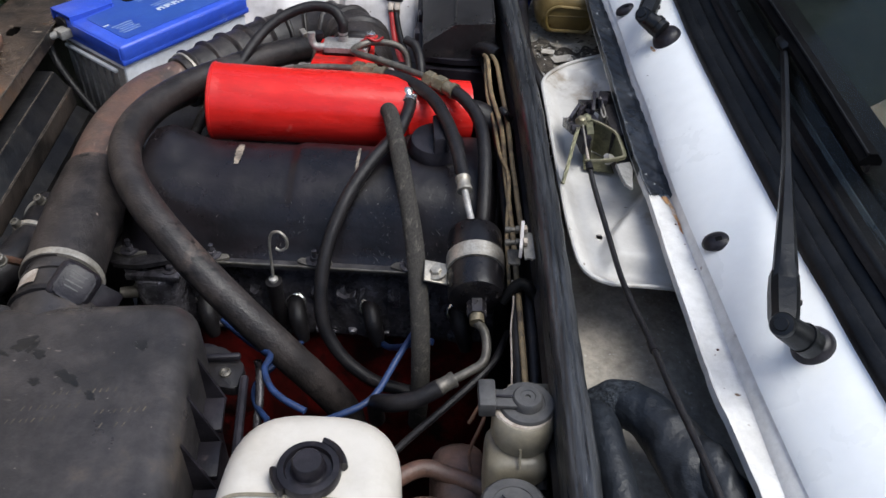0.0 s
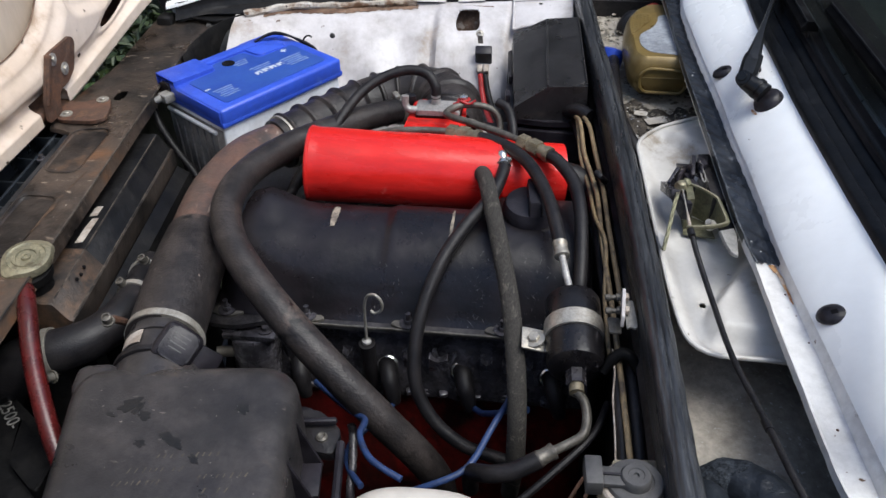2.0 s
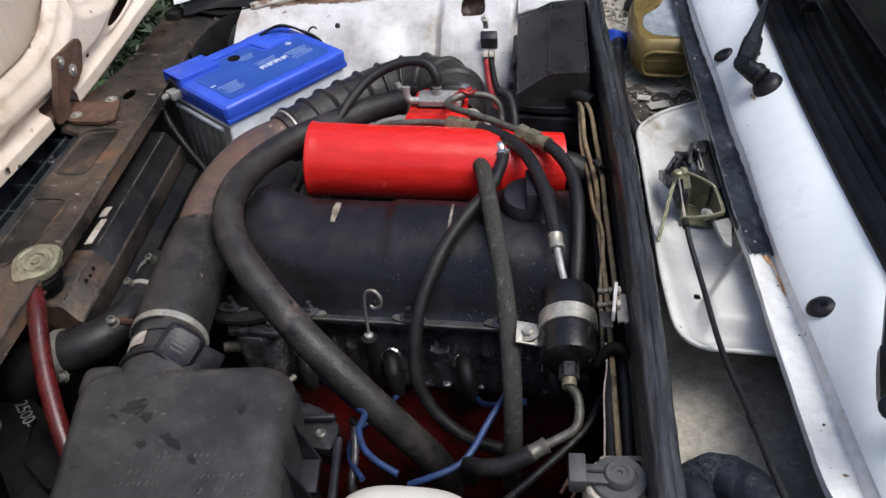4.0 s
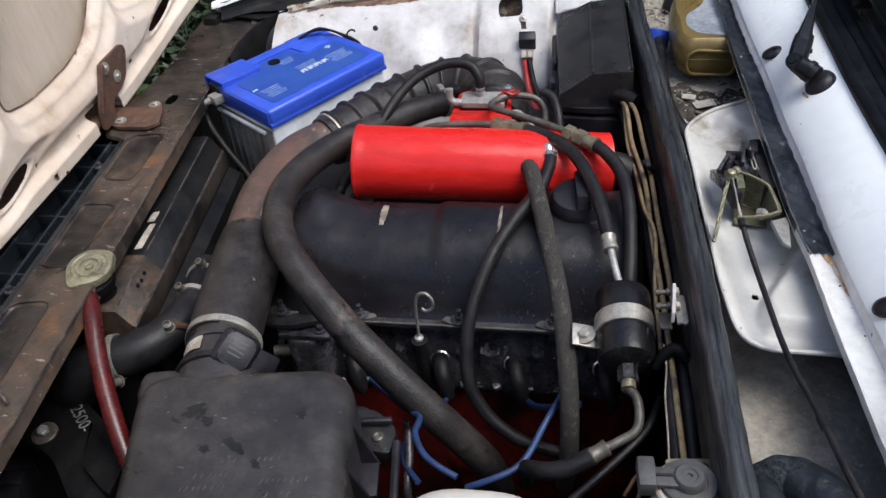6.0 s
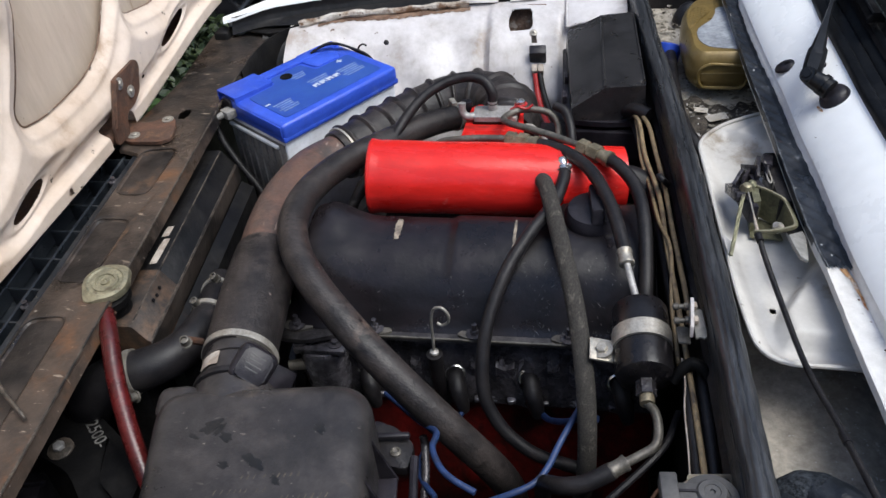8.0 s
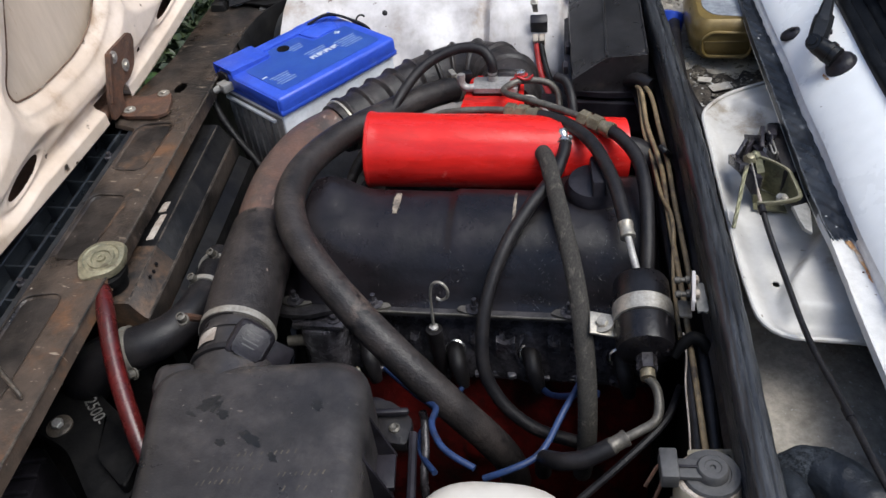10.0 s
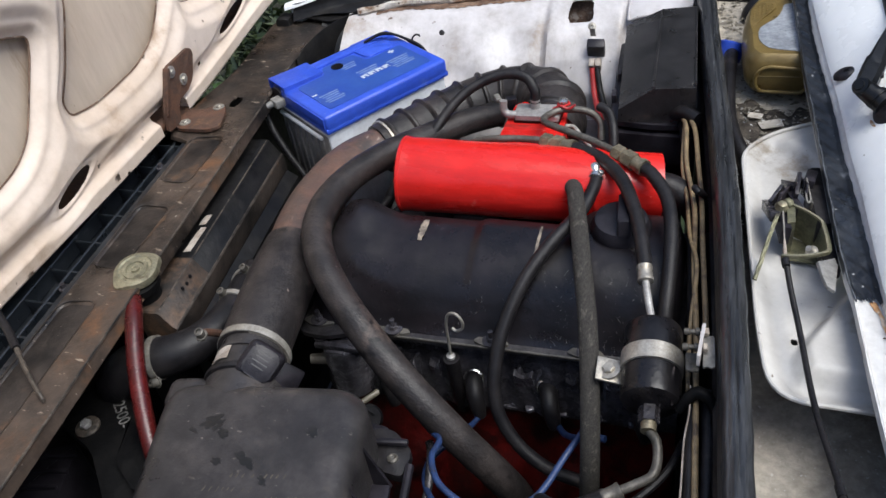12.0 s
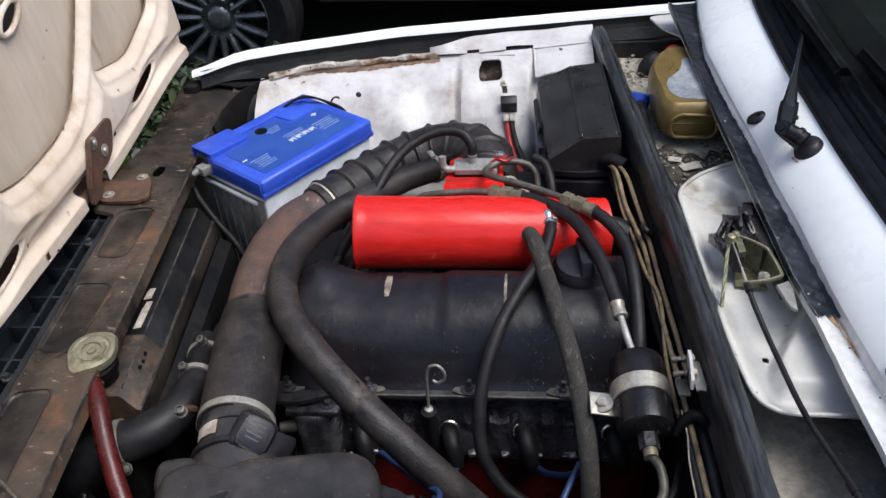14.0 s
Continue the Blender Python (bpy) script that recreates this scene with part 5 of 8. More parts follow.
    # cast ribs and lugs between the plugs, brighter metal standing for their highlights
    for x, z, h in ((0.025, 0.716, 0.040), (0.047, 0.716, 0.040), (0.077, 0.718, 0.034), (-0.008, 0.714, 0.036), (0.118, 0.716, 0.038), (-0.092, 0.714, 0.036)):
        rib = prism([(-0.003, 0), (0.003, 0), (0.0045, h * 0.55), (0.0025, h), (-0.002, h * 0.92), (-0.004, h * 0.5)], 0.007, Matrix(((1, 0, 0, x), (0, 0, -1, 0.001), (0, 1, 0, z - h / 2), (0, 0, 0, 1))), 0.0012)
        part("cast_rib", rib, M_HOUSING, eng)
    for x, l in ((0.030, 0.034), (0.093, 0.026), (-0.075, 0.03)):
        part("cast_ledge", box((l, 0.010, 0.005), pose(x, -0.004, 0.674, 0, 0, 0), 0.0015), M_HOUSING, eng)

    # dipstick
    dip = part("dipstick_tube", tube([(-0.044, -0.019, 0.752), (-0.044, -0.016, 0.72), (-0.043, -0.010, 0.66)], [0.0088, 0.0082, 0.007], 14), M_RUBBER, eng, "black dipstick sleeve")
    part("dipstick_collar", lathe([(0.0035, 0), (0.005, 0.001), (0.005, 0.004), (0.002, 0.006)], (-0.044, -0.019, 0.752), (0, 0, 1), 14), M_ALU, dip)
    hook = [(-0.044, -0.019, 0.755), (-0.043, -0.020, 0.79), (-0.042, -0.021, 0.806), (-0.038, -0.022, 0.820), (-0.029, -0.024, 0.824), (-0.023, -0.025, 0.816), (-0.024, -0.024, 0.805), (-0.031, -0.023, 0.799), (-0.036, -0.022, 0.801)]
    part("dipstick_handle", tube(hook, 0.0016, 8), M_STEEL, dip, "bent steel wire dipstick handle")


build_engine()


# ---- intake plenum ----
def build_plenum_can():
    can = thing("intake_plenum", (0, 0.18, 0.80), "glossy red painted steel intake plenum with throttle block", "intake plenum")
    a, b = Vector((-0.139, 0.160, 0.858)), Vector((0.078, 0.176, 0.845))
    line = [a + (b - a) * (k / 40) for k in range(41)]

    def ring(i, s):
        r = 0.0425 - 0.0022 * math.exp(-((s - 0.008) / 0.0015) ** 2) + 0.001 * (s < 0.006) + 0.0003 * math.sin(s * 60)
        return circle(r, 40)
    part("body", sweep(line, ring), M_RED, can, "red painted steel cylinder")
    tail = sweep([Vector((0.070, 0.1755, 0.8455)), Vector((0.080, 0.177, 0.845)), Vector((0.115, 0.184, 0.842)), Vector((0.149, 0.190, 0.839))],
                 lambda i, s: [(x * (1.0, 1.0, 0.93, 0.90)[i], y * (1.0, 1.0, 0.93, 0.90)[i]) for x, y in circle(0.0420, 40)])
    part("tail_section", tail, M_RED, can)
    part("end_lip", sweep([a + (b - a).normalized() * k for k in (-0.001, 0.0005, 0.003, 0.0045)], lambda i, s: circle((0.0425, 0.0441, 0.0441, 0.0425)[i], 40)), M_RED, can, "rolled rim of the can's end")
    part("weld_seam", sweep([Vector((0.077, 0.176, 0.845)), Vector((0.0795, 0.1765, 0.845))], lambda i, s: circle(0.0435, 40)), M_RED, can)
    riser = prism(rounded([(-0.048, 0.205), (0.040, 0.205), (0.030, 0.258), (0.024, 0.330), (-0.042, 0.330), (-0.046, 0.262)], 0.008), 0.047, pose(0, 0, 0.810), 0.003)
    part("throttle_riser", riser, M_RED, can, "red painted riser box")
    part("top_plate", prism(rounded([(-0.035, 0.281), (0.020, 0.281), (0.021, 0.310), (-0.036, 0.310)], 0.004), 0.007, pose(0, 0, 0.8600), 0.0012), M_ALU, can, "bare aluminium adapter plate")
    part("gasket", prism(rounded([(-0.036, 0.280), (0.021, 0.280), (0.022, 0.311), (-0.037, 0.311)], 0.004), 0.0035, pose(0, 0, 0.8568)), M_RED_BLOCK, can, "dark red gasket")
    part("elbow_nipple", tube([(-0.034, 0.288, 0.864), (-0.044, 0.287, 0.865), (-0.049, 0.288, 0.871), (-0.049, 0.290, 0.882)], 0.0050, 12), M_ALU, can)
    part("straight_nipple", tube([(-0.012, 0.302, 0.866), (-0.012, 0.302, 0.879)], 0.0062, 14, straight=True), M_ALU, can)
    part("post_bolt", lathe([(0.004, 0), (0.004, 0.010), (0.0055, 0.010), (0.0055, 0.015), (0.001, 0.016)], (0.024, 0.298, 0.866), (0, 0, 1), 12), M_CHROME, can)
    tie = [(0.012, 0.288, 0.8735), (0.020, 0.290, 0.877), (0.026, 0.289, 0.878), (0.031, 0.298, 0.876), (0.024, 0.304, 0.877), (0.017, 0.298, 0.875), (0.022, 0.289, 0.878), (0.032, 0.287, 0.876), (0.040, 0.290, 0.880)]
    part("red_tie_wire", tube(tie, 0.0016, 6), M_REDWIRE, can)
    part("drain_nipple", tube([(0.079, 0.168, 0.876), (0.082, 0.162, 0.881), (0.084, 0.156, 0.876)], [0.0052, 0.0058, 0.0056], 12), M_CHROME, can)
    part("nipple_clamp", lathe([(0.0062, 0), (0.0066, 0.002), (0.0062, 0.005)], (0.0835, 0.159, 0.8725), (0.1, -0.6, 0.8), 16), M_CHROME, can)


build_plenum_can()


def hose(name, pts, r, material, label, category="hose", n=14, steps=8, group=""):
    return solo(name, tube(pts, r, n, steps), material, label, category, group)


def ring_clamp(at, axis, r, width, parent, name="hose_clamp", material=None):
    prof = [(r - 0.001, -width / 2), (r + 0.0012, -width / 2), (r + 0.0012, width / 2), (r - 0.001, width / 2)]
    return part(name, lathe(prof, at, axis, 32), material or M_STEEL, parent)


# ---- air intake ----
def build_intake():
    duct = thing("air_duct", (-0.22, -0.05, 0.78), "thick dusty black rubber air duct with steel clamp", "air duct")
    part("rubber_duct", tube([(-0.238, 0.045, 0.824), (-0.232, 0.0, 0.825), (-0.225, -0.05, 0.824), (-0.217, -0.108, 0.821)], [0.0355, 0.0365, 0.0365, 0.0355], 32), M_HOSE_DUSTY, duct)
    ring_clamp((-0.2165, -0.104, 0.821), (0.12, -1, -0.05), 0.0362, 0.0078, duct)


    pipe = thing("rusty_pipe", (-0.24, 0.15, 0.78), "rusty brown steel intake pipe", "pipe")
    part("pipe_tube", tube([(-0.236, 0.035, 0.824), (-0.243, 0.08, 0.826), (-0.248, 0.13, 0.826), (-0.246, 0.18, 0.824), (-0.238, 0.225, 0.820), (-0.222, 0.258, 0.816), (-0.205, 0.278, 0.815)], [0.0330, 0.0325, 0.031, 0.030, 0.0295, 0.029, 0.029], 28), M_RUSTPIPE, pipe)

    cor = thing("corrugated_hose", (-0.1, 0.35, 0.76), "ribbed black rubber intake hose curving behind the engine", "hose")

    def ribs(s):
        return 0.0335 + 0.006 * ease(0.12, 0.26, s) + 0.0042 * math.exp(-(((s % 0.030) - 0.015) / 0.0030) ** 4)
    pts = [(-0.214, 0.268, 0.815), (-0.19, 0.298, 0.817), (-0.160, 0.338, 0.818), (-0.125, 0.376, 0.820), (-0.080, 0.400, 0.824), (-0.035, 0.396, 0.828), (-0.005, 0.368, 0.829), (0.002, 0.335, 0.826), (0.0, 0.31, 0.823)]
    part("bellows", tube(pts, ribs, 30, 18), M_HOSE_DUSTY, cor)
    ring_clamp((-0.207, 0.277, 0.8155), (0.62, 0.78, 0), 0.0345, 0.009, cor)

    maf = thing("airflow_sensor", (-0.2, -0.14, 0.78), "black plastic airflow sensor with connector", "sensor")
    part("tube_body", tube([(-0.217, -0.098, 0.821), (-0.210, -0.135, 0.819), (-0.203, -0.172, 0.816)], [0.0335, 0.0335, 0.0345], 28, straight=True), M_PLASTIC, maf)
    ring_clamp((-0.212, -0.120, 0.820), (0.18, -1, -0.05), 0.0345, 0.004, maf, "bead", M_PLASTIC)
    ring_clamp((-0.205, -0.160, 0.817), (0.18, -1, -0.05), 0.0350, 0.005, maf, "bead", M_PLASTIC)
    part("gasket_ring", lathe([(0.0335, -0.004), (0.0378, -0.003), (0.0385, 0.0), (0.0378, 0.003), (0.0335, 0.004)], (-0.2075, -0.1480, 0.8185), (0.18, -1, -0.05), 36), M_RUBBER, maf, "thick black rubber gasket ring")
    up = Vector((0.48, -0.53, 0.69)).normalized()
    m = basis(Vector((-0.186, -0.138, 0.846)), (0.80, -0.05, -0.60), up)
    part("sensor_body", box((0.038, 0.038, 0.022), m, 0.008, 4), M_PLASTIC_BLACK, maf)
    lid = part("sensor_cap", prism(rounded([(-0.0145, -0.015), (0.0145, -0.015), (0.0145, 0.015), (-0.0145, 0.015)], 0.006), 0.0045, m @ Matrix.Translation((0, 0, 0.0095)), 0.0015), M_PLASTIC_BLACK, maf)
    for k in range(4):
        part("print_line", box((0.016 - 0.003 * (k % 2), 0.0012, 0.0005), m @ Matrix.Translation((-0.001, 0.009 - 0.0045 * k, 0.0138)), 0), M_GREY, lid)
    part("connector", box((0.030, 0.026, 0.018), m @ pose(0.026, 0.002, -0.012, 0, 24, 6), 0.003), M_PLASTIC_BLACK, maf)
    part("label_sticker", sheet(6, 1, lambda u, v: (-0.2125 + 0.0342 * math.sin(-1.0 + 0.75 * u) + 0.003 * v, -0.126 - 0.016 * v, 0.8200 + 0.0344 * math.cos(-1.0 + 0.75 * u)), 0.0006), M_CASE_WORN, maf, "small worn paper label")

    ab = thing("air_filter_box", (-0.14, -0.31, 0.60), "dusty black plastic air filter box with ribbed lid", "air filter box")
    outline = rounded([(-0.266, -0.172), (-0.0680, -0.145), (-0.017, -0.47), (-0.185, -0.47)], 0.040, 9)
    lid = part("lid", tub(outline, [(0.785, 0.0)] + fillet(0.853, 0.020, 7)), M_PLASTIC, ab, "dusty matt black lid with moulded letters")
    rim = rounded([(-0.268, -0.168), (-0.061, -0.138), (-0.007, -0.475), (-0.19, -0.475)], 0.02)
    part("lid_rim", prism(rim, 0.008, pose(0, 0, 0.777), 0.0015), M_PLASTIC_BLACK, ab)
    part("lower_box", prism(rounded([(-0.25, -0.185), (-0.066, -0.165), (-0.015, -0.47), (-0.185, -0.47)], 0.02), 0.19, pose(0, 0, 0.588), 0.0), M_PLASTIC_BLACK, ab)
    # collar to the sensor
    part("collar", tube([(-0.205, -0.150, 0.814), (-0.198, -0.185, 0.811), (-0.190, -0.215, 0.806)], [0.040, 0.042, 0.040], 28, straight=True), M_PLASTIC, ab)
    part("collar_ear", box((0.038, 0.036, 0.044), pose(-0.245, -0.180, 0.825, 0, 0, 12), 0.011, 4), M_PLASTIC, ab)
    # gussets along the engine side
    for k in range(6):
        t = 0.06 + 0.16 * k
        x, y = -0.065 + 0.052 * t, -0.185 - 0.28 * t
        g = prism([(0, 0), (0.020, 0), (0, 0.058)], 0.003, Matrix.Translation((x, y, 0.784)) @ Matrix(((1, 0.0, 0.17, 0), (0, 0, -1, 0), (0, 1, 0, 0), (0, 0, 0, 1))))
        part("gusset", g, M_PLASTIC_BLACK, ab)
        part("clip_pocket", box((0.018, 0.034, 0.006), pose(x + 0.014, y - 0.022, 0.787, 0, 0, 9), 0.001), M_PLASTIC_BLACK, ab)
    part("clip_rail", tube([(-0.030, -0.185, 0.792), (-0.012, -0.30, 0.792), (0.010, -0.45, 0.792)], 0.004, 8), M_PLASTIC_BLACK, ab)
    ear = prism(rounded([(-0.085, -0.150), (-0.060, -0.146), (-0.034, -0.165), (-0.034, -0.195), (-0.058, -0.192)], 0.008), 0.010, pose(0, 0, 0.778), 0.002)
    part("mounting_ear", ear, M_RUBBER, ab)
    part("ear_bridge", box((0.040, 0.006, 0.006), pose(-0.058, -0.165, 0.794, 0, 0, 8), 0.002), M_PLASTIC_BLACK, ab)
    part("mount_screw", lathe([(0.0052, 0), (0.0052, 0.002), (0.0034, 0.0035), (0.002, 0.0022)], (-0.049, -0.178, 0.788), (0, 0, 1), 14), M_PIPE_GREY, ab)
    part("rubber_grommet", lathe([(0.0062, 0), (0.0140, 0), (0.0155, 0.005), (0.0140, 0.010), (0.0070, 0.010), (0.0062, 0.004)], (-0.1240, -0.0780, 0.705), (0.1, -0.6, 0.8), 26), M_RUBBER, ab)
    # moulded writing too worn to read
    rnd = random.Random(11)
    for x, y, w in ((-0.150, -0.262, 0.048), (-0.172, -0.279, 0.044), (-0.112, -0.277, 0.036), (-0.174, -0.291, 0.034), (-0.104, -0.289, 0.024)):
        k = 0.0
        while k < w:
            g = rnd.uniform(0.0028, 0.0048)
            if rnd.random() < 0.86:
                part("moulded_mark", box((rnd.uniform(0.0006, 0.0014), rnd.uniform(0.0030, 0.0054), 0.0004), pose(x + k, y + 0.17 * k, 0.85305, 0, 0, -12 + rnd.uniform(-5, 5)), 0), M_TEXT_TAN, lid)
            k += g + 0.0012
    for x, y, l, t in ((-0.194, -0.214, 0.015, 30), (-0.178, -0.224, 0.010, -20), (-0.206, -0.226, 0.006, -35), (-0.146, -0.246, 0.014, -35), (-0.170, -0.252, 0.008, -10), (-0.100, -0.208, 0.010, -30), (-0.122, -0.262, 0.008, -30), (-0.186, -0.217, 0.008, 70)):
        blot = []
        ph, ph2 = rnd.uniform(0, 6.3), rnd.uniform(0, 6.3)
        for q in range(26):
            a = 2 * math.pi * q / 26
            r = l * (0.72 + 0.17 * math.sin(2 * a + ph) + 0.14 * math.sin(5 * a + ph2) + rnd.uniform(-0.05, 0.05))
            blot.append((r * math.cos(a), 0.5 * r * math.sin(a)))
        part("oil_blot", prism(blot, 0.0004, pose(x, y, 0.8529, 0, 0, t)), M_LIDWET, lid)


build_intake()


# ---- hoses and pipes ----
def union(p, q):
    """A threaded pipe union: two hex nuts, a plain neck and an end collar between p and q."""
    p, q = Vector(p), Vector(q)
    d = q - p

    def bit(a, b, r, n):
        return tube([p + d * a, p + d * b], r, n, straight=True)
    return joined(bit(0.0, 0.27, 0.0094, 6), bit(0.27, 0.36, 0.0078, 16), bit(0.36, 0.66, 0.0100, 6), bit(0.66, 0.86, 0.0078, 16), bit(0.86, 1.0, 0.0090, 16))


def build_hoses():
    big = [(-0.062, 0.338, 0.836), (-0.100, 0.295, 0.846), (-0.140, 0.243, 0.853), (-0.176, 0.188, 0.860), (-0.199, 0.125, 0.866), (-0.203, 0.065, 0.868), (-0.188, 0.015, 0.862), (-0.155, -0.028, 0.848),
           (-0.110, -0.066, 0.824), (-0.062, -0.094, 0.790), (-0.015, -0.110, 0.745), (0.022, -0.112, 0.695), (0.040, -0.105, 0.650), (0.045, -0.095, 0.60)]
    h = thing("thick_hose", (0, 0, 0.6), "long thick black rubber breather hose looping over the engine", "hose")
    part("rubber", tube(big, 0.0165, 20), M_HOSE_DUSTY, h)
    ring_clamp((-0.066, 0.333, 0.837), (0.65, 0.75, -0.15), 0.0172, 0.008, h)
    part("clamp_screw", box((0.008, 0.016, 0.007), pose(-0.070, 0.338, 0.856, 0, 0, 30), 0.002), M_STEEL, h)
    part("clamp_block", box((0.014, 0.012, 0.026), pose(-0.050, 0.330, 0.850, 0, 0, 20), 0.002), M_PLASTIC_BLACK, h)

    braid = thing("braided_hose", (0.09, 0.02, 0.66), "grey-black braided cloth hose rising from the red plenum", "hose")
    way = [(0.052, 0.160, 0.850), (0.056, 0.154, 0.862), (0.066, 0.130, 0.870), (0.078, 0.080, 0.867), (0.092, 0.020, 0.858), (0.106, -0.040, 0.842), (0.116, -0.095, 0.812), (0.120, -0.125, 0.775), (0.120, -0.135, 0.72), (0.116, -0.12, 0.66)]
    part("braid", tube(way, lambda s: 0.0090 + 0.00025 * math.sin(s * 1300), 24, 24), M_BRAID, braid)
    part("frayed_end", tube([(0.0515, 0.1605, 0.850), (0.055, 0.1555, 0.8605)], lambda s: 0.0100 + 0.0006 * math.sin(s * 900), 18, straight=True), M_BRAID, braid, "frayed cloth end")

    thin = thing("thin_hose", (0.05, 0.03, 0.67), "thin black rubber hose hanging over the valve cover", "hose")
    way = [(0.084, 0.158, 0.874), (0.085, 0.140, 0.872), (0.076, 0.105, 0.864), (0.055, 0.062, 0.858), (0.033, 0.022, 0.838), (0.017, -0.018, 0.805), (0.012, -0.048, 0.768), (0.017, -0.066, 0.735), (0.038, -0.080, 0.705), (0.070, -0.090, 0.685), (0.11, -0.092, 0.672)]
    part("rubber", tube(way, 0.0070, 14), M_RUBBER, thin)
    ring_clamp((0.0845, 0.152, 0.8738), (0.05, -1, -0.1), 0.0074, 0.006, thin, "hose_clamp", M_CHROME)
    part("clamp_screw", box((0.005, 0.005, 0.008), pose(0.090, 0.152, 0.880, 0, 20, 0), 0.001), M_CHROME, thin)

    hose("vent_hose", [(-0.012, 0.302, 0.874), (-0.013, 0.305, 0.890), (-0.026, 0.314, 0.902), (-0.055, 0.316, 0.903), (-0.090, 0.300, 0.893), (-0.115, 0.272, 0.876), (-0.140, 0.225, 0.846), (-0.165, 0.190, 0.82), (-0.18, 0.17, 0.79)],
         0.0064, M_RUBBER, "thin black rubber hose arching from the throttle plate")
    hose("vacuum_line", [(-0.155, 0.235, 0.815), (-0.165, 0.20, 0.810), (-0.180, 0.15, 0.80), (-0.185, 0.12, 0.78)], 0.005, M_RUBBER, "short black rubber line under the thick hose")
    hose("vacuum_line", [(-0.13, 0.215, 0.815), (-0.145, 0.18, 0.808), (-0.165, 0.13, 0.80), (-0.18, 0.10, 0.78)], 0.005, M_RUBBER, "short black rubber line under the thick hose")

    fuel = thing("fuel_line", (0.09, 0.1, 0.82), "black fuel hose with brass union feeding the filter", "fuel line")
    part("steel_pipe", tube([(-0.085, 0.236, 0.842), (-0.070, 0.228, 0.862), (-0.045, 0.220, 0.872), (-0.010, 0.217, 0.876), (0.020, 0.212, 0.878), (0.030, 0.208, 0.879)], 0.0042, 10), M_PIPE_GREY, fuel)
    part("brass_union", union((0.016, 0.2125, 0.878), (0.054, 0.1965, 0.881)), M_BRASS, fuel)
    part("rubber_hose", tube([(0.046, 0.1995, 0.880), (0.062, 0.192, 0.882), (0.088, 0.172, 0.885), (0.112, 0.140, 0.886), (0.130, 0.100, 0.882), (0.142, 0.060, 0.876), (0.150, 0.024, 0.868)], 0.0072, 14), M_RUBBER, fuel)
    part("crimp_sleeve", lathe([(0.0060, 0.0), (0.0076, 0.0004), (0.0078, 0.0030), (0.0070, 0.0042), (0.0070, 0.0125), (0.0078, 0.0138), (0.0076, 0.0168), (0.0050, 0.0175)], (0.1495, 0.0235, 0.8685), (0.18, -0.94, -0.28), 20), M_STEEL, fuel, "crimped steel sleeve")
    part("steel_tail", tube([(0.152, 0.010, 0.865), (0.157, -0.010, 0.857), (0.163, -0.030, 0.848)], 0.0036, 12), M_ALU, fuel)

    ret = thing("fuel_return_line", (0.12, 0.12, 0.80), "black return hose with brass union and steel pipe", "fuel line")
    part("steel_pipe", tube([(0.072, 0.280, 0.838), (0.068, 0.294, 0.856), (0.052, 0.296, 0.868), (0.025, 0.291, 0.872), (0.011, 0.280, 0.872), (0.006, 0.265, 0.874), (0.014, 0.247, 0.879), (0.040, 0.226, 0.884), (0.075, 0.205, 0.885), (0.106, 0.184, 0.885)], 0.0042, 10), M_PIPE_GREY, ret)
    part("brass_union", union((0.101, 0.1872, 0.885), (0.135, 0.1595, 0.885)), M_BRASS, ret)
    part("rubber_hose", tube([(0.130, 0.164, 0.885), (0.145, 0.148, 0.884), (0.162, 0.118, 0.878), (0.170, 0.075, 0.868), (0.172, 0.030, 0.850), (0.172, -0.005, 0.826), (0.172, -0.03, 0.79), (0.172, -0.04, 0.74)], 0.0072, 14), M_RUBBER, ret)

    f = thing("fuel_filter", (0.168, -0.08, 0.80), "black fuel filter can with steel strap and bracket", "fuel filter")
    ax = Vector((0.06, -1.0, -0.16)).normalized()
    top = Vector((0.1645, -0.030, 0.842))
    part("can", lathe([(0.004, -0.004), (0.012, -0.003), (0.013, 0.0035), (0.0195, 0.0038), (0.0205, 0.0022), (0.0225, 0.0020), (0.0246, 0.0030), (0.0258, 0.0055), (0.0262, 0.030), (0.0252, 0.031), (0.0252, 0.050), (0.0262, 0.051), (0.0262, 0.072), (0.0250, 0.078), (0.019, 0.082), (0.006, 0.084)], top, ax, 40), M_FILTER, f)
    ring_clamp(top + ax * 0.040, ax, 0.0263, 0.017, f, "steel_strap")
    part("bracket_tab", box((0.026, 0.024, 0.003), pose(0.132, -0.079, 0.832, 10, 14, 4), 0.001), M_STEEL, f)
    bolt((0.131, -0.080, 0.834), (-0.2, -0.1, 1), f, r=0.0055, h=0.005)
    part("outlet_nut", tube([top + ax * 0.082, top + ax * 0.098], 0.0090, 6, straight=True), M_CAST, f)
    part("outlet_collar", tube([top + ax * 0.098, top + ax * 0.106], 0.0066, 14, straight=True), M_BRASS, f)
    part("outlet_pipe", tube([top + ax * 0.104, (0.178, -0.138, 0.818), (0.1805, -0.152, 0.812), (0.1775, -0.165, 0.808), (0.167, -0.172, 0.804), (0.152, -0.180, 0.800)], 0.0042, 12), M_PIPE_GREY, f)
    sleeve = part("hose_sleeve", lathe([(0.0050, 0.0), (0.0074, 0.0005), (0.0076, 0.003), (0.0068, 0.0045), (0.0068, 0.0125), (0.0076, 0.014), (0.0076, 0.0165), (0.0066, 0.018)], (0.1545, -0.1785, 0.8006), (-0.83, -0.50, -0.24), 20), M_PIPE_GREY, f, "crimped steel hose sleeve")
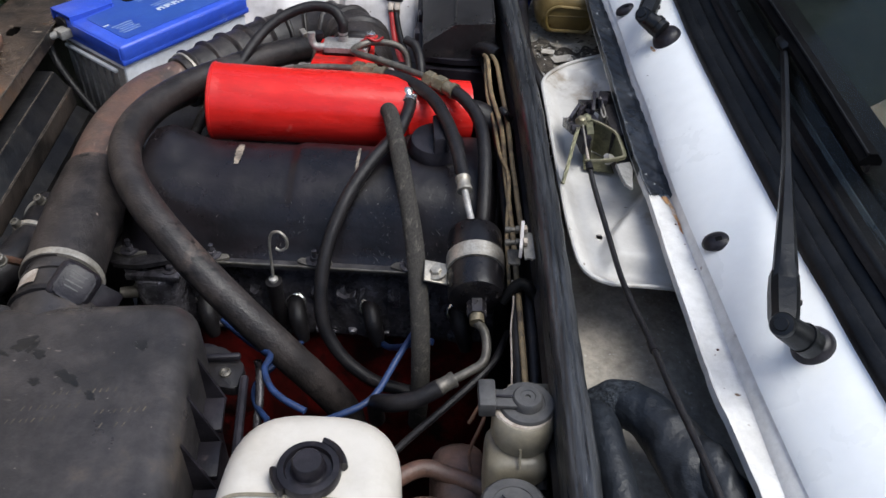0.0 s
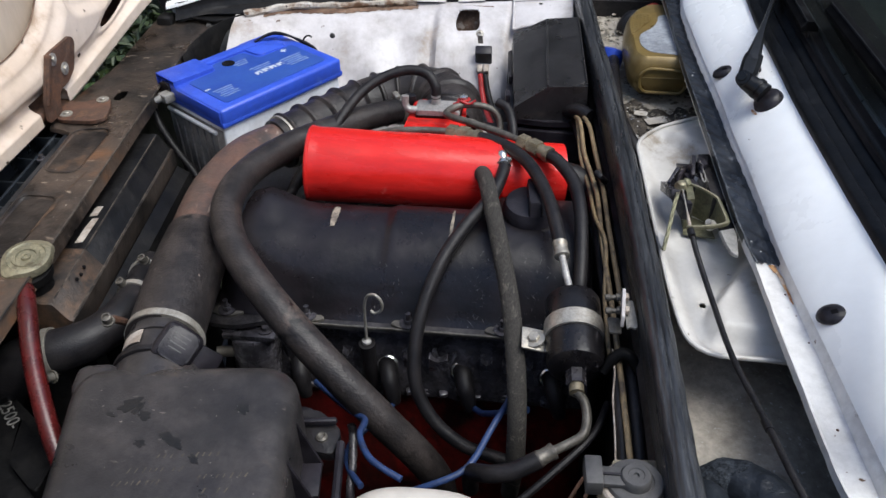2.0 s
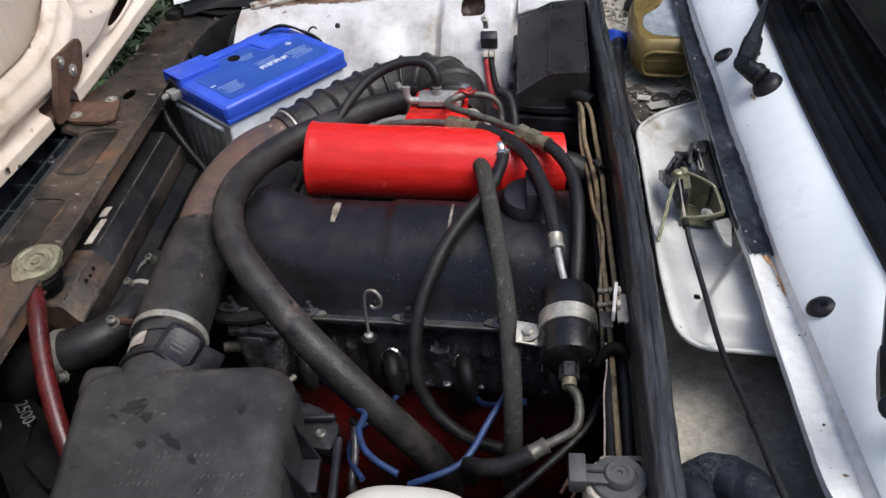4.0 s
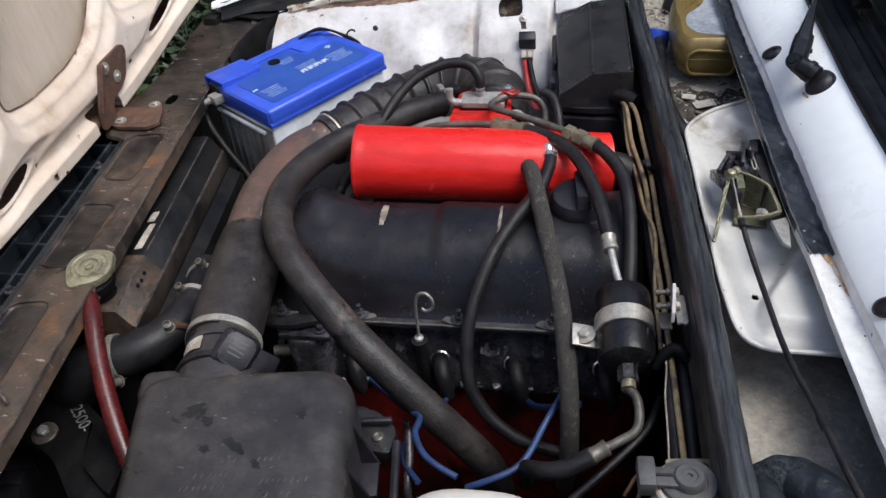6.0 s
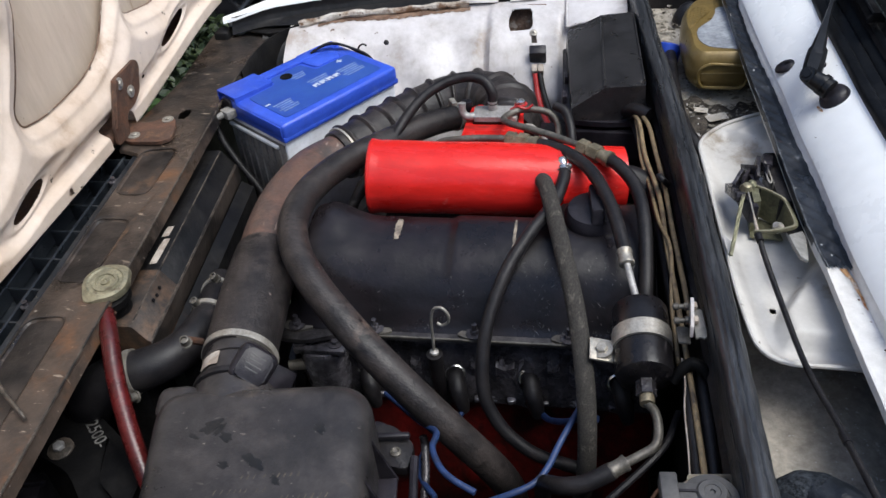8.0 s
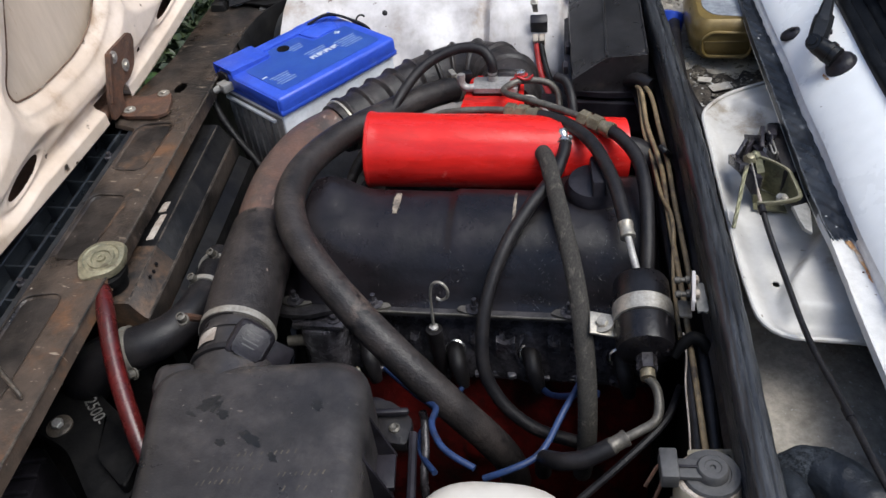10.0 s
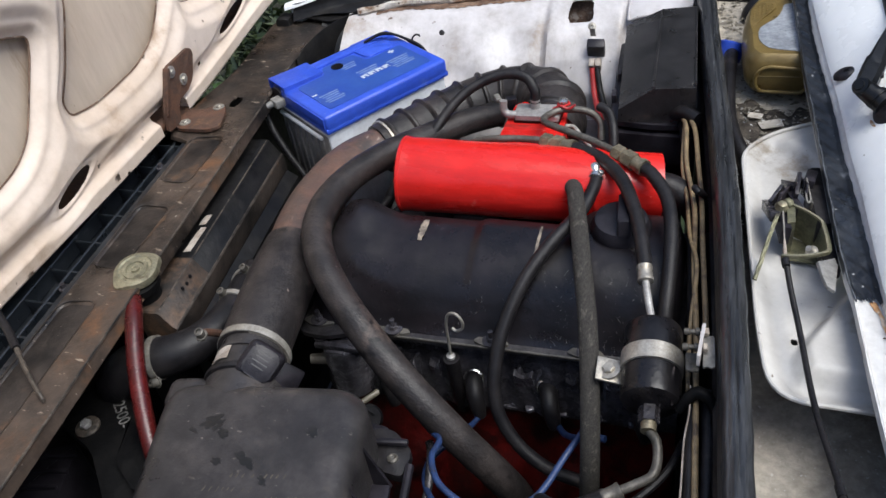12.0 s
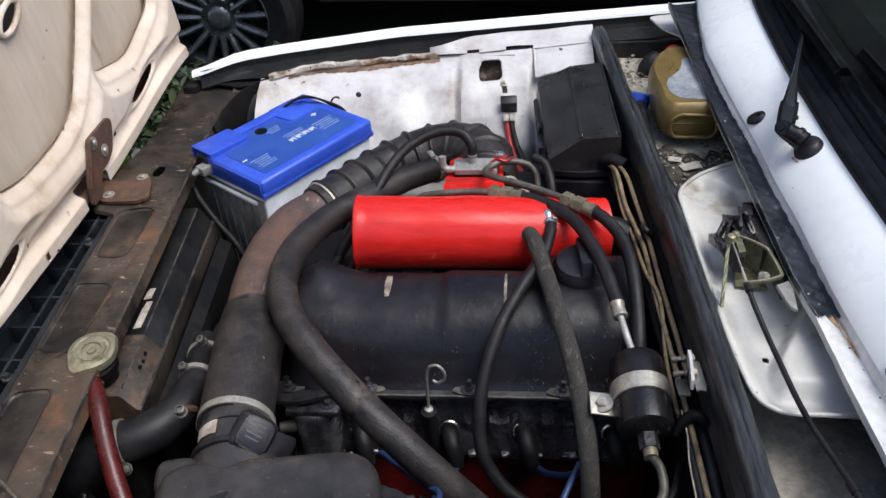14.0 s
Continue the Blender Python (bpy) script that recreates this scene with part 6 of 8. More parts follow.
    part("outlet_hose", tube([(0.142, -0.186, 0.7965), (0.121, -0.194, 0.788), (0.103, -0.194, 0.781), (0.090, -0.184, 0.768), (0.082, -0.168, 0.745), (0.080, -0.15, 0.70)], 0.0080, 14), M_RUBBER, f)

    hose("spark_lead", [(-0.0941, -0.0522, 0.722), (-0.070, -0.078, 0.732), (-0.044, -0.108, 0.748), (-0.028, -0.124, 0.758), (-0.0209, -0.1357, 0.765), (-0.0205, -0.1578, 0.772), (-0.0087, -0.1825, 0.778), (0.0054, -0.1948, 0.778), (0.0258, -0.2039, 0.775)], 0.0032, M_BLUE_WIRE, "blue silicone spark plug lead", "wire", 10, group="spark leads")
    hose("spark_lead", [(-0.015, -0.034, 0.682), (-0.020, -0.050, 0.684), (-0.027, -0.072, 0.694), (-0.034, -0.090, 0.700), (-0.046, -0.118, 0.702), (-0.038, -0.150, 0.712), (-0.02, -0.175, 0.72)], 0.0032, M_BLUE_WIRE, "blue silicone spark plug lead", "wire", 10, group="spark leads")
    hose("spark_lead", [(0.1116, -0.0975, 0.770), (0.0967, -0.1293, 0.762), (0.0852, -0.1597, 0.758), (0.0732, -0.176, 0.755), (0.0513, -0.1866, 0.750), (0.030, -0.190, 0.74)], 0.0032, M_BLUE_WIRE, "blue silicone spark plug lead", "wire", 10, group="spark leads")
    hose("spark_lead", [(0.071, -0.034, 0.682), (0.082, -0.056, 0.700), (0.100, -0.085, 0.735), (0.115, -0.095, 0.755), (0.13, -0.10, 0.76)], 0.0034, M_BLUE_WIRE, "blue silicone spark plug lead", "wire", 10, group="spark leads")
    hose("black_cable", [(0.09, -0.245, 0.75), (0.115, -0.222, 0.765), (0.150, -0.195, 0.785), (0.185, -0.160, 0.80), (0.20, -0.12, 0.80)], 0.0035, M_RUBBER, "thin black cable crossing toward the bulkhead", "wire", 8)
    hose("grey_tube", [(-0.040, -0.118, 0.738), (-0.038, -0.124, 0.728), (-0.034, -0.150, 0.715), (-0.032, -0.175, 0.70), (-0.03, -0.19, 0.62)], 0.0042, M_CAST, "grey steel breather tube beside the air filter box", "pipe", 12)
    hose("white_tube", [(-0.1310, -0.0370, 0.700), (-0.140, -0.0500, 0.700), (-0.1500, -0.0640, 0.700)], [0.0036, 0.0034, 0.0032], M_RESERVOIR, "short cut white plastic tube", "tube", 10)


build_hoses()


# ---- battery ----
def build_battery():
    bat = thing("car_battery", (-0.28, 0.376, 0.66), "car battery with bright blue lid and white case", "battery")
    m = basis(Vector((-0.2785, 0.3770, 0.0)), (0.117, 0.166, 0.0))  # x along the long side, y away from the engine
    L, Wd = 0.203, 0.142
    case = part("case", box((L - 0.006, Wd - 0.010, 0.175), m @ Matrix.Translation((0, 0, 0.757)), 0.004), M_CASE, bat, "white plastic case")
    part("end_panel", box((0.003, Wd - 0.016, 0.165), m @ Matrix.Translation((-L / 2 + 0.0030, 0, 0.752)), 0.001), M_CASE_GREY, case, "dark grey ribbed case end")
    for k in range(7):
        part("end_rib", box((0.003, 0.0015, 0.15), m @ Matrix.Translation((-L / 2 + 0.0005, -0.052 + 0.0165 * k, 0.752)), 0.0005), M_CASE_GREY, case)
    part("end_ledge", box((0.005, Wd - 0.030, 0.005), m @ Matrix.Translation((-L / 2 - 0.0005, 0.004, 0.829)), 0.0015), M_CASE, case)
    lid = part("lid", box((L, Wd, 0.024), m @ Matrix.Translation((0, 0, 0.8555)), 0.005, 3), M_BLUE, bat, "bright blue moulded lid")
    part("lid_skirt", box((L + 0.0006, Wd + 0.0006, 0.008), m @ Matrix.Translation((0, 0, 0.8455)), 0.002), M_BLUE, lid)
    # raised terminal covers and handle shelf along the far side
    hood = box((0.064, 0.044, 0.0028), m @ pose(-0.069, 0.055, 0.8722, 0, 2, 0), 0.0013)
    hood = joined(hood, box((0.062, 0.0026, 0.018), m @ pose(-0.070, 0.0345, 0.8635), 0.001), box((0.062, 0.0026, 0.026), m @ pose(-0.070, 0.0760, 0.8600), 0.001))
    part("terminal_cover", hood, M_BLUE, lid, "blue hood over the terminal, open at its end")
    part("terminal_cover", prism(rounded([(0.032, 0.022), (0.078, 0.020), (0.090, 0.074), (0.026, 0.074)], 0.010), 0.0040, m @ Matrix.Translation((0, 0, 0.8655)), 0.002), M_BLUE, lid)
    part("far_ridge", box((0.150, 0.018, 0.006), m @ pose(0.024, 0.0615, 0.8680), 0.002), M_BLUE, lid)
    # Black plate paints the shade inside the terminal hood's open end.
    part("recess_plate", prism(rounded([(-0.012, -0.008), (0.012, -0.008), (0.012, 0.003), (0.006, 0.0065), (-0.006, 0.0065), (-0.012, 0.003)], 0.003), 0.004, m @ Matrix(((0, 0, 1, -L / 2 - 0.002), (1, 0, 0, 0.055), (0, 1, 0, 0.8610), (0, 0, 0, 1))), 0.0004), M_PLASTIC_BLACK, lid, "black plate standing for the shaded terminal pocket")
    part("lid_seam", box((0.0016, Wd * 0.68, 0.016), m @ pose(-L / 2 - 0.0004, -0.020, 0.8575), 0.0005), M_BLUE, lid)
    part("label", prism(rounded([(-0.083, -0.058), (0.085, -0.058), (0.085, 0.018), (0.028, 0.018), (0.022, 0.050), (-0.030, 0.050), (-0.036, 0.030), (-0.083, 0.028)], 0.006), 0.0006, m @ Matrix.Translation((0, 0, 0.8676))), M_BLUE_LABEL, lid, "dark blue printed label")
    part("charge_window", lathe([(0.009, 0), (0.009, 0.001), (0.0065, 0.0015), (0.006, 0.0008), (0.0003, 0.0008)], m @ Vector((-0.012, 0.036, 0.8680)), (0, 0, 1), 20), M_BLACK, lid)
    # bold wordmark as plain blocks, small print as bars
    for k in range(4):
        part("print_bar", box((0.0095, 0.0085, 0.0004), m @ pose(-0.002 + 0.0120 * k, -0.020, 0.8683), 0), M_PRINT, lid)
        part("print_bar", box((0.0030, 0.0040, 0.0005), m @ pose(-0.002 + 0.0120 * k + (k % 2) * 0.002, -0.0225, 0.8684), 0), M_BLUE_LABEL, lid)
    for cx, cy, n, w in ((-0.062, -0.020, 5, 0.030), (0.058, -0.012, 5, 0.036), (0.000, 0.030, 3, 0.026), (0.012, -0.003, 3, 0.034)):
        for k in range(n):
            part("print_bar", box((w * (1 - 0.15 * (k % 3)), 0.0022, 0.0004), m @ pose(cx, cy - 0.0055 * k, 0.8683), 0), M_PRINT_DIM, lid)
    part("minus_sign", box((0.008, 0.0025, 0.0005), m @ pose(-0.078, -0.010, 0.8684), 0), M_PRINT, lid)
    part("plus_sign", joined(box((0.009, 0.0028, 0.0005), m @ pose(0.064, 0.010, 0.8684), 0), box((0.0028, 0.009, 0.0005), m @ pose(0.064, 0.010, 0.8685), 0)), M_PRINT, lid)
    # clamp and leads
    post = m @ Vector((-L / 2 - 0.004, 0.045, 0.852))
    part("terminal_clamp", joined(box((0.022, 0.018, 0.012), Matrix.Translation(post) @ pose(0, 0, 0, 0, 0, 55), 0.002), tube([post + Vector((-0.008, -0.006, 0)), post + Vector((-0.022, -0.014, -0.004))], 0.005, 10, straight=True)), M_GREY_EAR, bat, "corroded grey lead terminal clamp")
    hose("battery_cable", [tuple(post + Vector((-0.012, -0.010, 0.0))), (-0.402, 0.318, 0.842), (-0.392, 0.304, 0.815), (-0.368, 0.288, 0.785), (-0.338, 0.270, 0.755), (-0.31, 0.25, 0.70)], 0.0048, M_RUBBER, "black battery earth cable", "cable", 10)
    for k, mm in enumerate((M_RUST, M_RUBBER, M_RUBBER)):
        way = [(0.052, 0.060, 0.872), (0.078, 0.052 - 0.003 * k, 0.877 + 0.002 * k), (0.098, 0.034 - 0.004 * k, 0.872), (0.108 + 0.002 * k, 0.010 - 0.006 * k, 0.858), (0.114, -0.012, 0.838 - 0.006 * k), (0.120, -0.03 + 0.01 * k, 0.80)]
        hose("battery_lead", [tuple(m @ Vector(p)) for p in way], 0.0019, mm, "thin lead from the battery terminal", "wire", 8, group="battery leads")
    c0 = m @ Vector((0.116, 0.020, 0.868))
    curl = [(c0.x + 0.007 * math.cos(a), c0.y + 0.003 * a / 6, c0.z + 0.007 * math.sin(a) - 0.003 * a) for a in [0.7 * k for k in range(14)]]
    hose("battery_lead", curl, 0.0014, M_RUBBER, "curled thin black lead", "wire", 8, 4, group="battery leads")


build_battery()


# ---- radiator ----
def build_radiator():
    rad = thing("radiator", (-0.37, 0.09, 0.40), "black radiator with plastic shroud and worn top tank", "radiator")
    def along(y0, y1, x, z, ring):
        """A moulding that follows the radiator, which sits a little askew."""
        return sweep([Vector((x - 0.0867 * (y - 0.1), y, z)) for y in (y0, y0 + 0.002, y1 - 0.002, y1)], lambda i, s: [(a * (0.94 if i in (0, 3) else 1.0), b * (0.94 if i in (0, 3) else 1.0)) for a, b in ring])
    tank = [(-0.023, -0.030), (-0.023, 0.022), (-0.019, 0.029), (-0.016, 0.030), (0.002, 0.030), (0.006, 0.0285), (0.017, 0.009), (0.021, 0.007), (0.021, -0.030)]
    part("top_tank", along(-0.075, 0.256, -0.364, 0.800, tank), M_GUTTER, rad, "oily black top tank")
    part("tank_lip", along(-0.080, 0.254, -0.341, 0.797, [(-0.002, -0.012), (-0.002, 0.010), (-0.0015, 0.011), (-0.0003, 0.011), (0.0, 0.010), (0.0, -0.012)]), M_PAD, rad, "worn folded tank edge")
    for a, b, r in ((0.0045, 0.0292, 0.0010), (0.0200, 0.0075, 0.0012), (-0.0200, 0.0280, 0.0008)):
        part("worn_ridge", along(-0.074, 0.254, -0.364, 0.800, [(a + r * c, b + r * s) for c, s in circle(1, 6)]), M_EDGE, rad, "worn pale ridge")
    part("rusty_end", along(-0.078, 0.012, -0.364, 0.800, [(a * 1.012, b * 1.012) for a, b in tank]), M_RUST_TAN, rad, "rusty tank end")
    for k in range(3):
        part("rivet", lathe([(0.0022, 0), (0.0018, 0.001), (0.0002, 0.0012)], (-0.343 + 0.001 * k, -0.012 - 0.010 * k, 0.824 - 0.002 * (k % 2)), (0.8, 0, 0.5), 8), M_BLACK, rad)
    part("core", span(-0.398, -0.356, -0.08, 0.25, 0.40, 0.775, 0.002), M_DARK_PANEL, rad)
    part("shroud", along(-0.075, 0.245, -0.328, 0.66, [(-0.008, -0.15), (-0.008, 0.13), (0.006, 0.12), (0.012, 0.0), (0.012, -0.15)]), M_GUTTER, rad)
    part("fan_ring", lathe([(0.150, 0), (0.158, 0), (0.158, 0.035), (0.150, 0.035)], (-0.318, 0.085, 0.60), (1, 0, 0), 48, False), M_PLASTIC_BLACK, rad)
    for x, y, l in ((-0.3645, 0.042, 0.046), (-0.3705, 0.078, 0.020)):
        part("sticker", prism([(-0.0042, -l / 2), (0.0040, -l / 2 + 0.002), (0.0042, l / 2), (-0.0025, l / 2 - 0.001), (-0.0040, l / 6)], 0.0005, pose(x, y, 0.8302, 0, 0, 4)), M_CASE_WORN, rad, "worn paper sticker")
    neck = (-0.3725, -0.0545, 0.825)
    part("filler_neck", lathe([(0.019, 0), (0.018, 0.018), (0.023, 0.022), (0.023, 0.030), (0.016, 0.032)], neck, (0.05, -0.1, 1), 28), M_SHADE_BLACK, rad)
    # pressed cap with two ears
    n = 60
    prof = [(0.0295, 0.000), (0.0300, 0.003), (0.0285, 0.0065), (0.0235, 0.0072), (0.022, 0.0062), (0.0175, 0.0062), (0.0165, 0.0074), (0.0125, 0.0074), (0.0115, 0.0060), (0.0062, 0.0060), (0.0055, 0.0078), (0.0030, 0.0078), (0.0022, 0.0066), (0.0002, 0.0066)]
    cap = lathe(prof, (0, 0, 0), (0, 0, 1), n)
    for v in cap.verts:
        a = math.atan2(v.co.y, v.co.x)
        r = math.hypot(v.co.x, v.co.y)
        if r > 0.024:
            ear = max(0, math.cos(a + 2.0)) ** 14 + max(0, math.cos(a + 2.0 + math.pi)) ** 14
            v.co.x *= 1 + 0.22 * ear
            v.co.y *= 1 + 0.22 * ear
            v.co.z -= 0.003 * ear
    cap.transform(pose(-0.3710, -0.0525, 0.8600, 8, 4, 0) @ Matrix.Diagonal((0.80, 0.80, 1.2, 1)))
    part("radiator_cap", cap, M_ZINC, rad, "dull yellow-zinc pressed radiator cap")
    hose("overflow_hose", [(-0.366, -0.078, 0.848), (-0.358, -0.088, 0.850), (-0.345, -0.110, 0.846), (-0.330, -0.140, 0.832), (-0.311, -0.172, 0.815), (-0.288, -0.205, 0.795), (-0.263, -0.236, 0.770), (-0.246, -0.258, 0.735), (-0.238, -0.276, 0.68)], 0.0090, M_RED_HOSE, "glossy dark red overflow hose from the radiator neck", "hose", 16)

    low = thing("radiator_hose", (-0.31, -0.09, 0.74), "thick black rubber radiator hose with clamps", "hose")
    part("rubber", tube([(-0.400, -0.120, 0.745), (-0.385, -0.122, 0.770), (-0.360, -0.116, 0.790), (-0.325, -0.105, 0.797), (-0.302, -0.088, 0.799), (-0.290, -0.062, 0.799), (-0.288, -0.028, 0.796), (-0.294, 0.01, 0.792), (-0.302, 0.045, 0.785)], [0.024, 0.025, 0.0235, 0.0215, 0.0205, 0.0195, 0.0185, 0.0175, 0.017], 22), M_RUBBER, low)
    ring_clamp((-0.338, -0.109, 0.795), (1, 0.3, 0.1), 0.0228, 0.007, low)
    for at, ax in (((-0.258, -0.119, 0.852), (0.1, -0.3, 1)), ((-0.298, -0.022, 0.811), (-0.2, -0.3, 1)), ((-0.294, 0.022, 0.808), (-0.2, -0.3, 1)), ((-0.322, -0.136, 0.790), (-0.4, -0.8, 0.5))):
        part("clamp_bolt", lathe([(0.0062, 0), (0.0062, 0.002), (0.0046, 0.002), (0.0046, 0.009), (0.0030, 0.0095), (0.0028, 0.007)], at, ax, 10), M_PIPE_GREY, low)
    ring_clamp((-0.2885, -0.020, 0.7955), (-0.05, 1, -0.05), 0.0192, 0.006, low)
    ring_clamp((-0.2955, 0.020, 0.7905), (-0.2, 1, -0.15), 0.0182, 0.006, low)
    part("bolt_strap", tube([(-0.258, -0.119, 0.852), (-0.262, -0.108, 0.845), (-0.262, -0.09, 0.825)], 0.004, 8), M_RUST, low)

    br = thing("alternator_bracket", (-0.37, -0.2, 0.70), "black bracket arm with white handwritten paint digits", "bracket")
    arm = prism(rounded([(-0.430, -0.125), (-0.378, -0.134), (-0.340, -0.160), (-0.290, -0.207), (-0.285, -0.26), (-0.320, -0.262), (-0.375, -0.205), (-0.432, -0.182)], 0.014), 0.012, pose(0, 0, 0.742), 0.003)
    part("arm", arm, M_SHADE_BLACK, br)
    part("arm_web", prism(rounded([(-0.35, -0.165), (-0.290, -0.210), (-0.288, -0.25), (-0.33, -0.22)], 0.010), 0.012, pose(0, 0, 0.7535), 0.003), M_SHADE_BLACK, br)
    part("washer_boss", lathe([(0.013, 0), (0.013, 0.003), (0.010, 0.005), (0.001, 0.005)], (-0.396, -0.180, 0.753), (0, -0.1, 1), 24), M_EDGE, br)
    bolt((-0.396, -0.180, 0.757), (0, -0.2, 1), br, r=0.006, h=0.006, material=M_ALU, washer=False)
    belt = thing("belt_cover", (-0.45, -0.22, 0.6), "ribbed black plastic cover below the front panel", "cover")
    part("cover_body", prism(rounded([(-0.480, -0.185), (-0.443, -0.168), (-0.420, -0.245), (-0.480, -0.26)], 0.006), 0.09, pose(0, 0, 0.61), 0.004), M_PLASTIC_BLACK, belt)
    for k in range(3):
        part("cover_rib", box((0.045, 0.004, 0.006), pose(-0.452, -0.190 - 0.020 * k, 0.702, 0, 0, 12), 0.001), M_PLASTIC_BLACK, belt)
    cu = bpy.data.curves.new("digits", "FONT")
    cu.body, cu.size, cu.extrude = "2500-", 0.0175, 0.0003
    txt = new("digits", cu)
    dg = bpy.context.evaluated_depsgraph_get()
    me = bpy.data.meshes.new_from_object(txt.evaluated_get(dg))
    bpy.data.objects.remove(txt)
    bm = bmesh.new()
    bm.from_mesh(me)
    bpy.data.meshes.remove(me)
    bm.transform(pose(-0.386, -0.148, 0.7550, 0, 0, -45))
    part("painted_digits", bm, M_DIGITS, br, "white painted digits")


build_radiator()


# ---- washer tank and fluid reservoir ----
def build_fluids():
    tank = thing("washer_tank", (0.06, -0.37, 0.62), "translucent yellowed white washer fluid tank", "fluid tank")
    outline = [(-0.004, -0.265), (0.119, -0.263), (0.130, -0.47), (-0.012, -0.47)]
    bm = tub(rounded(outline, 0.052, 10), [(0.62, 0.0)] + fillet(0.864, 0.024, 8))
    part("body", bm, M_TANK, tank)
    seam = spline([(-0.006, -0.352, 0.846), (0.0, -0.350, 0.858), (0.015, -0.346, 0.8648), (0.058, -0.345, 0.8652), (0.1, -0.347, 0.8648), (0.118, -0.351, 0.858), (0.124, -0.353, 0.846)], 6)
    part("mould_seam", sweep(seam, lambda i, s: circle(0.0015, 6)), M_RESERVOIR, tank, "brown dirt along the moulding seam")
    cap = part("cap", lathe([(0.019, 0), (0.0222, 0.001), (0.0224, 0.007), (0.0214, 0.009), (0.0170, 0.0095), (0.0160, 0.006), (0.0128, 0.006), (0.0118, 0.007), (0.0108, 0.0155), (0.0096, 0.0168), (0.0005, 0.0172)], (0.0593, -0.3265, 0.8645), (0, 0, 1), 36), M_PLASTIC_BLACK, tank, "black screw cap with raised middle")
    for a0, a1 in ((10, 80), (185, 240)):
        pts = [(0.0593 + 0.0240 * math.cos(radians(a)), -0.3265 + 0.0240 * math.sin(radians(a)), 0.870) for a in range(a0, a1, 8)]
        part("cap_grip", sweep([Vector(p) for p in pts], lambda i, s: [(0.003 * x, 0.005 * y) for x, y in circle(1, 8)]), M_PLASTIC_BLACK, cap)

    res = thing("brake_reservoir", (0.207, -0.28, 0.78), "aged translucent brake fluid reservoir with grey cap and switch", "fluid reservoir")
    part("flask", lathe([(0.016, -0.062), (0.021, -0.050), (0.0215, -0.030), (0.0235, -0.024), (0.0235, -0.012), (0.0215, -0.004), (0.0195, -0.002)], (0.2075, -0.264, 0.872), (0, 0.05, 1), 30), M_RESERVOIR, res, "cloudy round upper flask")
    part("flask_lower", box((0.047, 0.044, 0.066), pose(0.204, -0.275, 0.811, 0, 0, 3), 0.011, 4), M_RESERVOIR, res, "cloudy square lower flask")
    part("flask_seam", tube([(0.2055, -0.2885, 0.856), (0.2060, -0.2905, 0.850), (0.2060, -0.2955, 0.843)], 0.0011, 6), M_RESERVOIR, res)
    part("rim_ring", lathe([(0.0200, -0.005), (0.0222, -0.0045), (0.0225, -0.001), (0.0212, 0.0005)], (0.2075, -0.2600, 0.8700), (0, 0.05, 1), 36), M_CASE_WORN, res, "pale cloudy rim ring")
    cap = part("cap", lathe([(0.0195, -0.010), (0.0208, -0.008), (0.0208, 0.0), (0.0195, 0.0018), (0.0135, 0.0022), (0.0130, 0.0012), (0.0116, 0.0012), (0.0110, 0.0072), (0.0098, 0.0085), (0.0060, 0.0085), (0.0055, 0.0078), (0.0022, 0.0078), (0.0018, 0.006), (0.0003, 0.006)], (0.2095, -0.2585, 0.8715), (0, 0.03, 1), 36), M_GREY, res, "grey plastic level-switch cap")
    part("switch_plug", box((0.0125, 0.025, 0.014), pose(0.1795, -0.2590, 0.876, 0, 0, 4), 0.0015), M_GREY, cap)
    part("switch_arm", box((0.030, 0.016, 0.0045), pose(0.196, -0.2590, 0.8755, 0, 0, 2), 0.0012), M_GREY, cap)
    part("arm_rib", box((0.020, 0.002, 0.0015), pose(0.194, -0.2585, 0.8785, 0, 0, 2), 0.0004), M_PLASTIC_BLACK, cap)
    plate = prism(rounded([(0.196, -0.224), (0.2305, -0.2205), (0.2325, -0.250), (0.198, -0.254)], 0.003), 0.002, pose(0, 0, 0.849), 0.0005)
    part("mounting_plate", plate, M_RESERVOIR, res, "tan plastic mounting plate with a hole")
    # No opening is cut; a black disc holds the hole's shade.
    part("plate_hole_disc", lathe([(0.0042, 0), (0.004, 0.0006), (0.0003, 0.0007)], (0.2240, -0.2295, 0.8508), (0, 0, 1), 14), M_BLACK, res)

    res2 = thing("clutch_reservoir", (0.20, -0.34, 0.78), "second reservoir with round grey cap", "fluid reservoir")
    part("flask", lathe([(0.022, -0.08), (0.0235, -0.07), (0.0235, -0.012), (0.020, -0.006)], (0.200, -0.338, 0.856), (0, 0, 1), 24), M_RESERVOIR, res2)
    cap = part("cap", lathe([(0.0228, -0.012), (0.0238, -0.010), (0.0238, -0.001), (0.0215, 0.002), (0.0150, 0.0028), (0.0145, 0.0018), (0.009, 0.0018), (0.0085, 0.0042), (0.0003, 0.0045)], (0.2005, -0.3375, 0.858), (0, 0, 1), 30), M_GREY, res2)
    part("cap_rib", box((0.020, 0.0022, 0.0022), pose(0.2005, -0.3375, 0.8632, 0, 0, -38), 0.0005), M_GREY, cap)

    hose("brake_hose", [(0.10, -0.272, 0.77), (0.130, -0.250, 0.768), (0.155, -0.252, 0.764), (0.19, -0.265, 0.765)], 0.0075, M_RUSTPIPE, "brownish rubber hose beside the washer tank", "hose")
    hose("brake_hose", [(0.10, -0.296, 0.76), (0.135, -0.278, 0.758), (0.16, -0.283, 0.755), (0.19, -0.29, 0.75)], 0.0075, M_RUSTPIPE, "brownish rubber hose beside the washer tank", "hose")
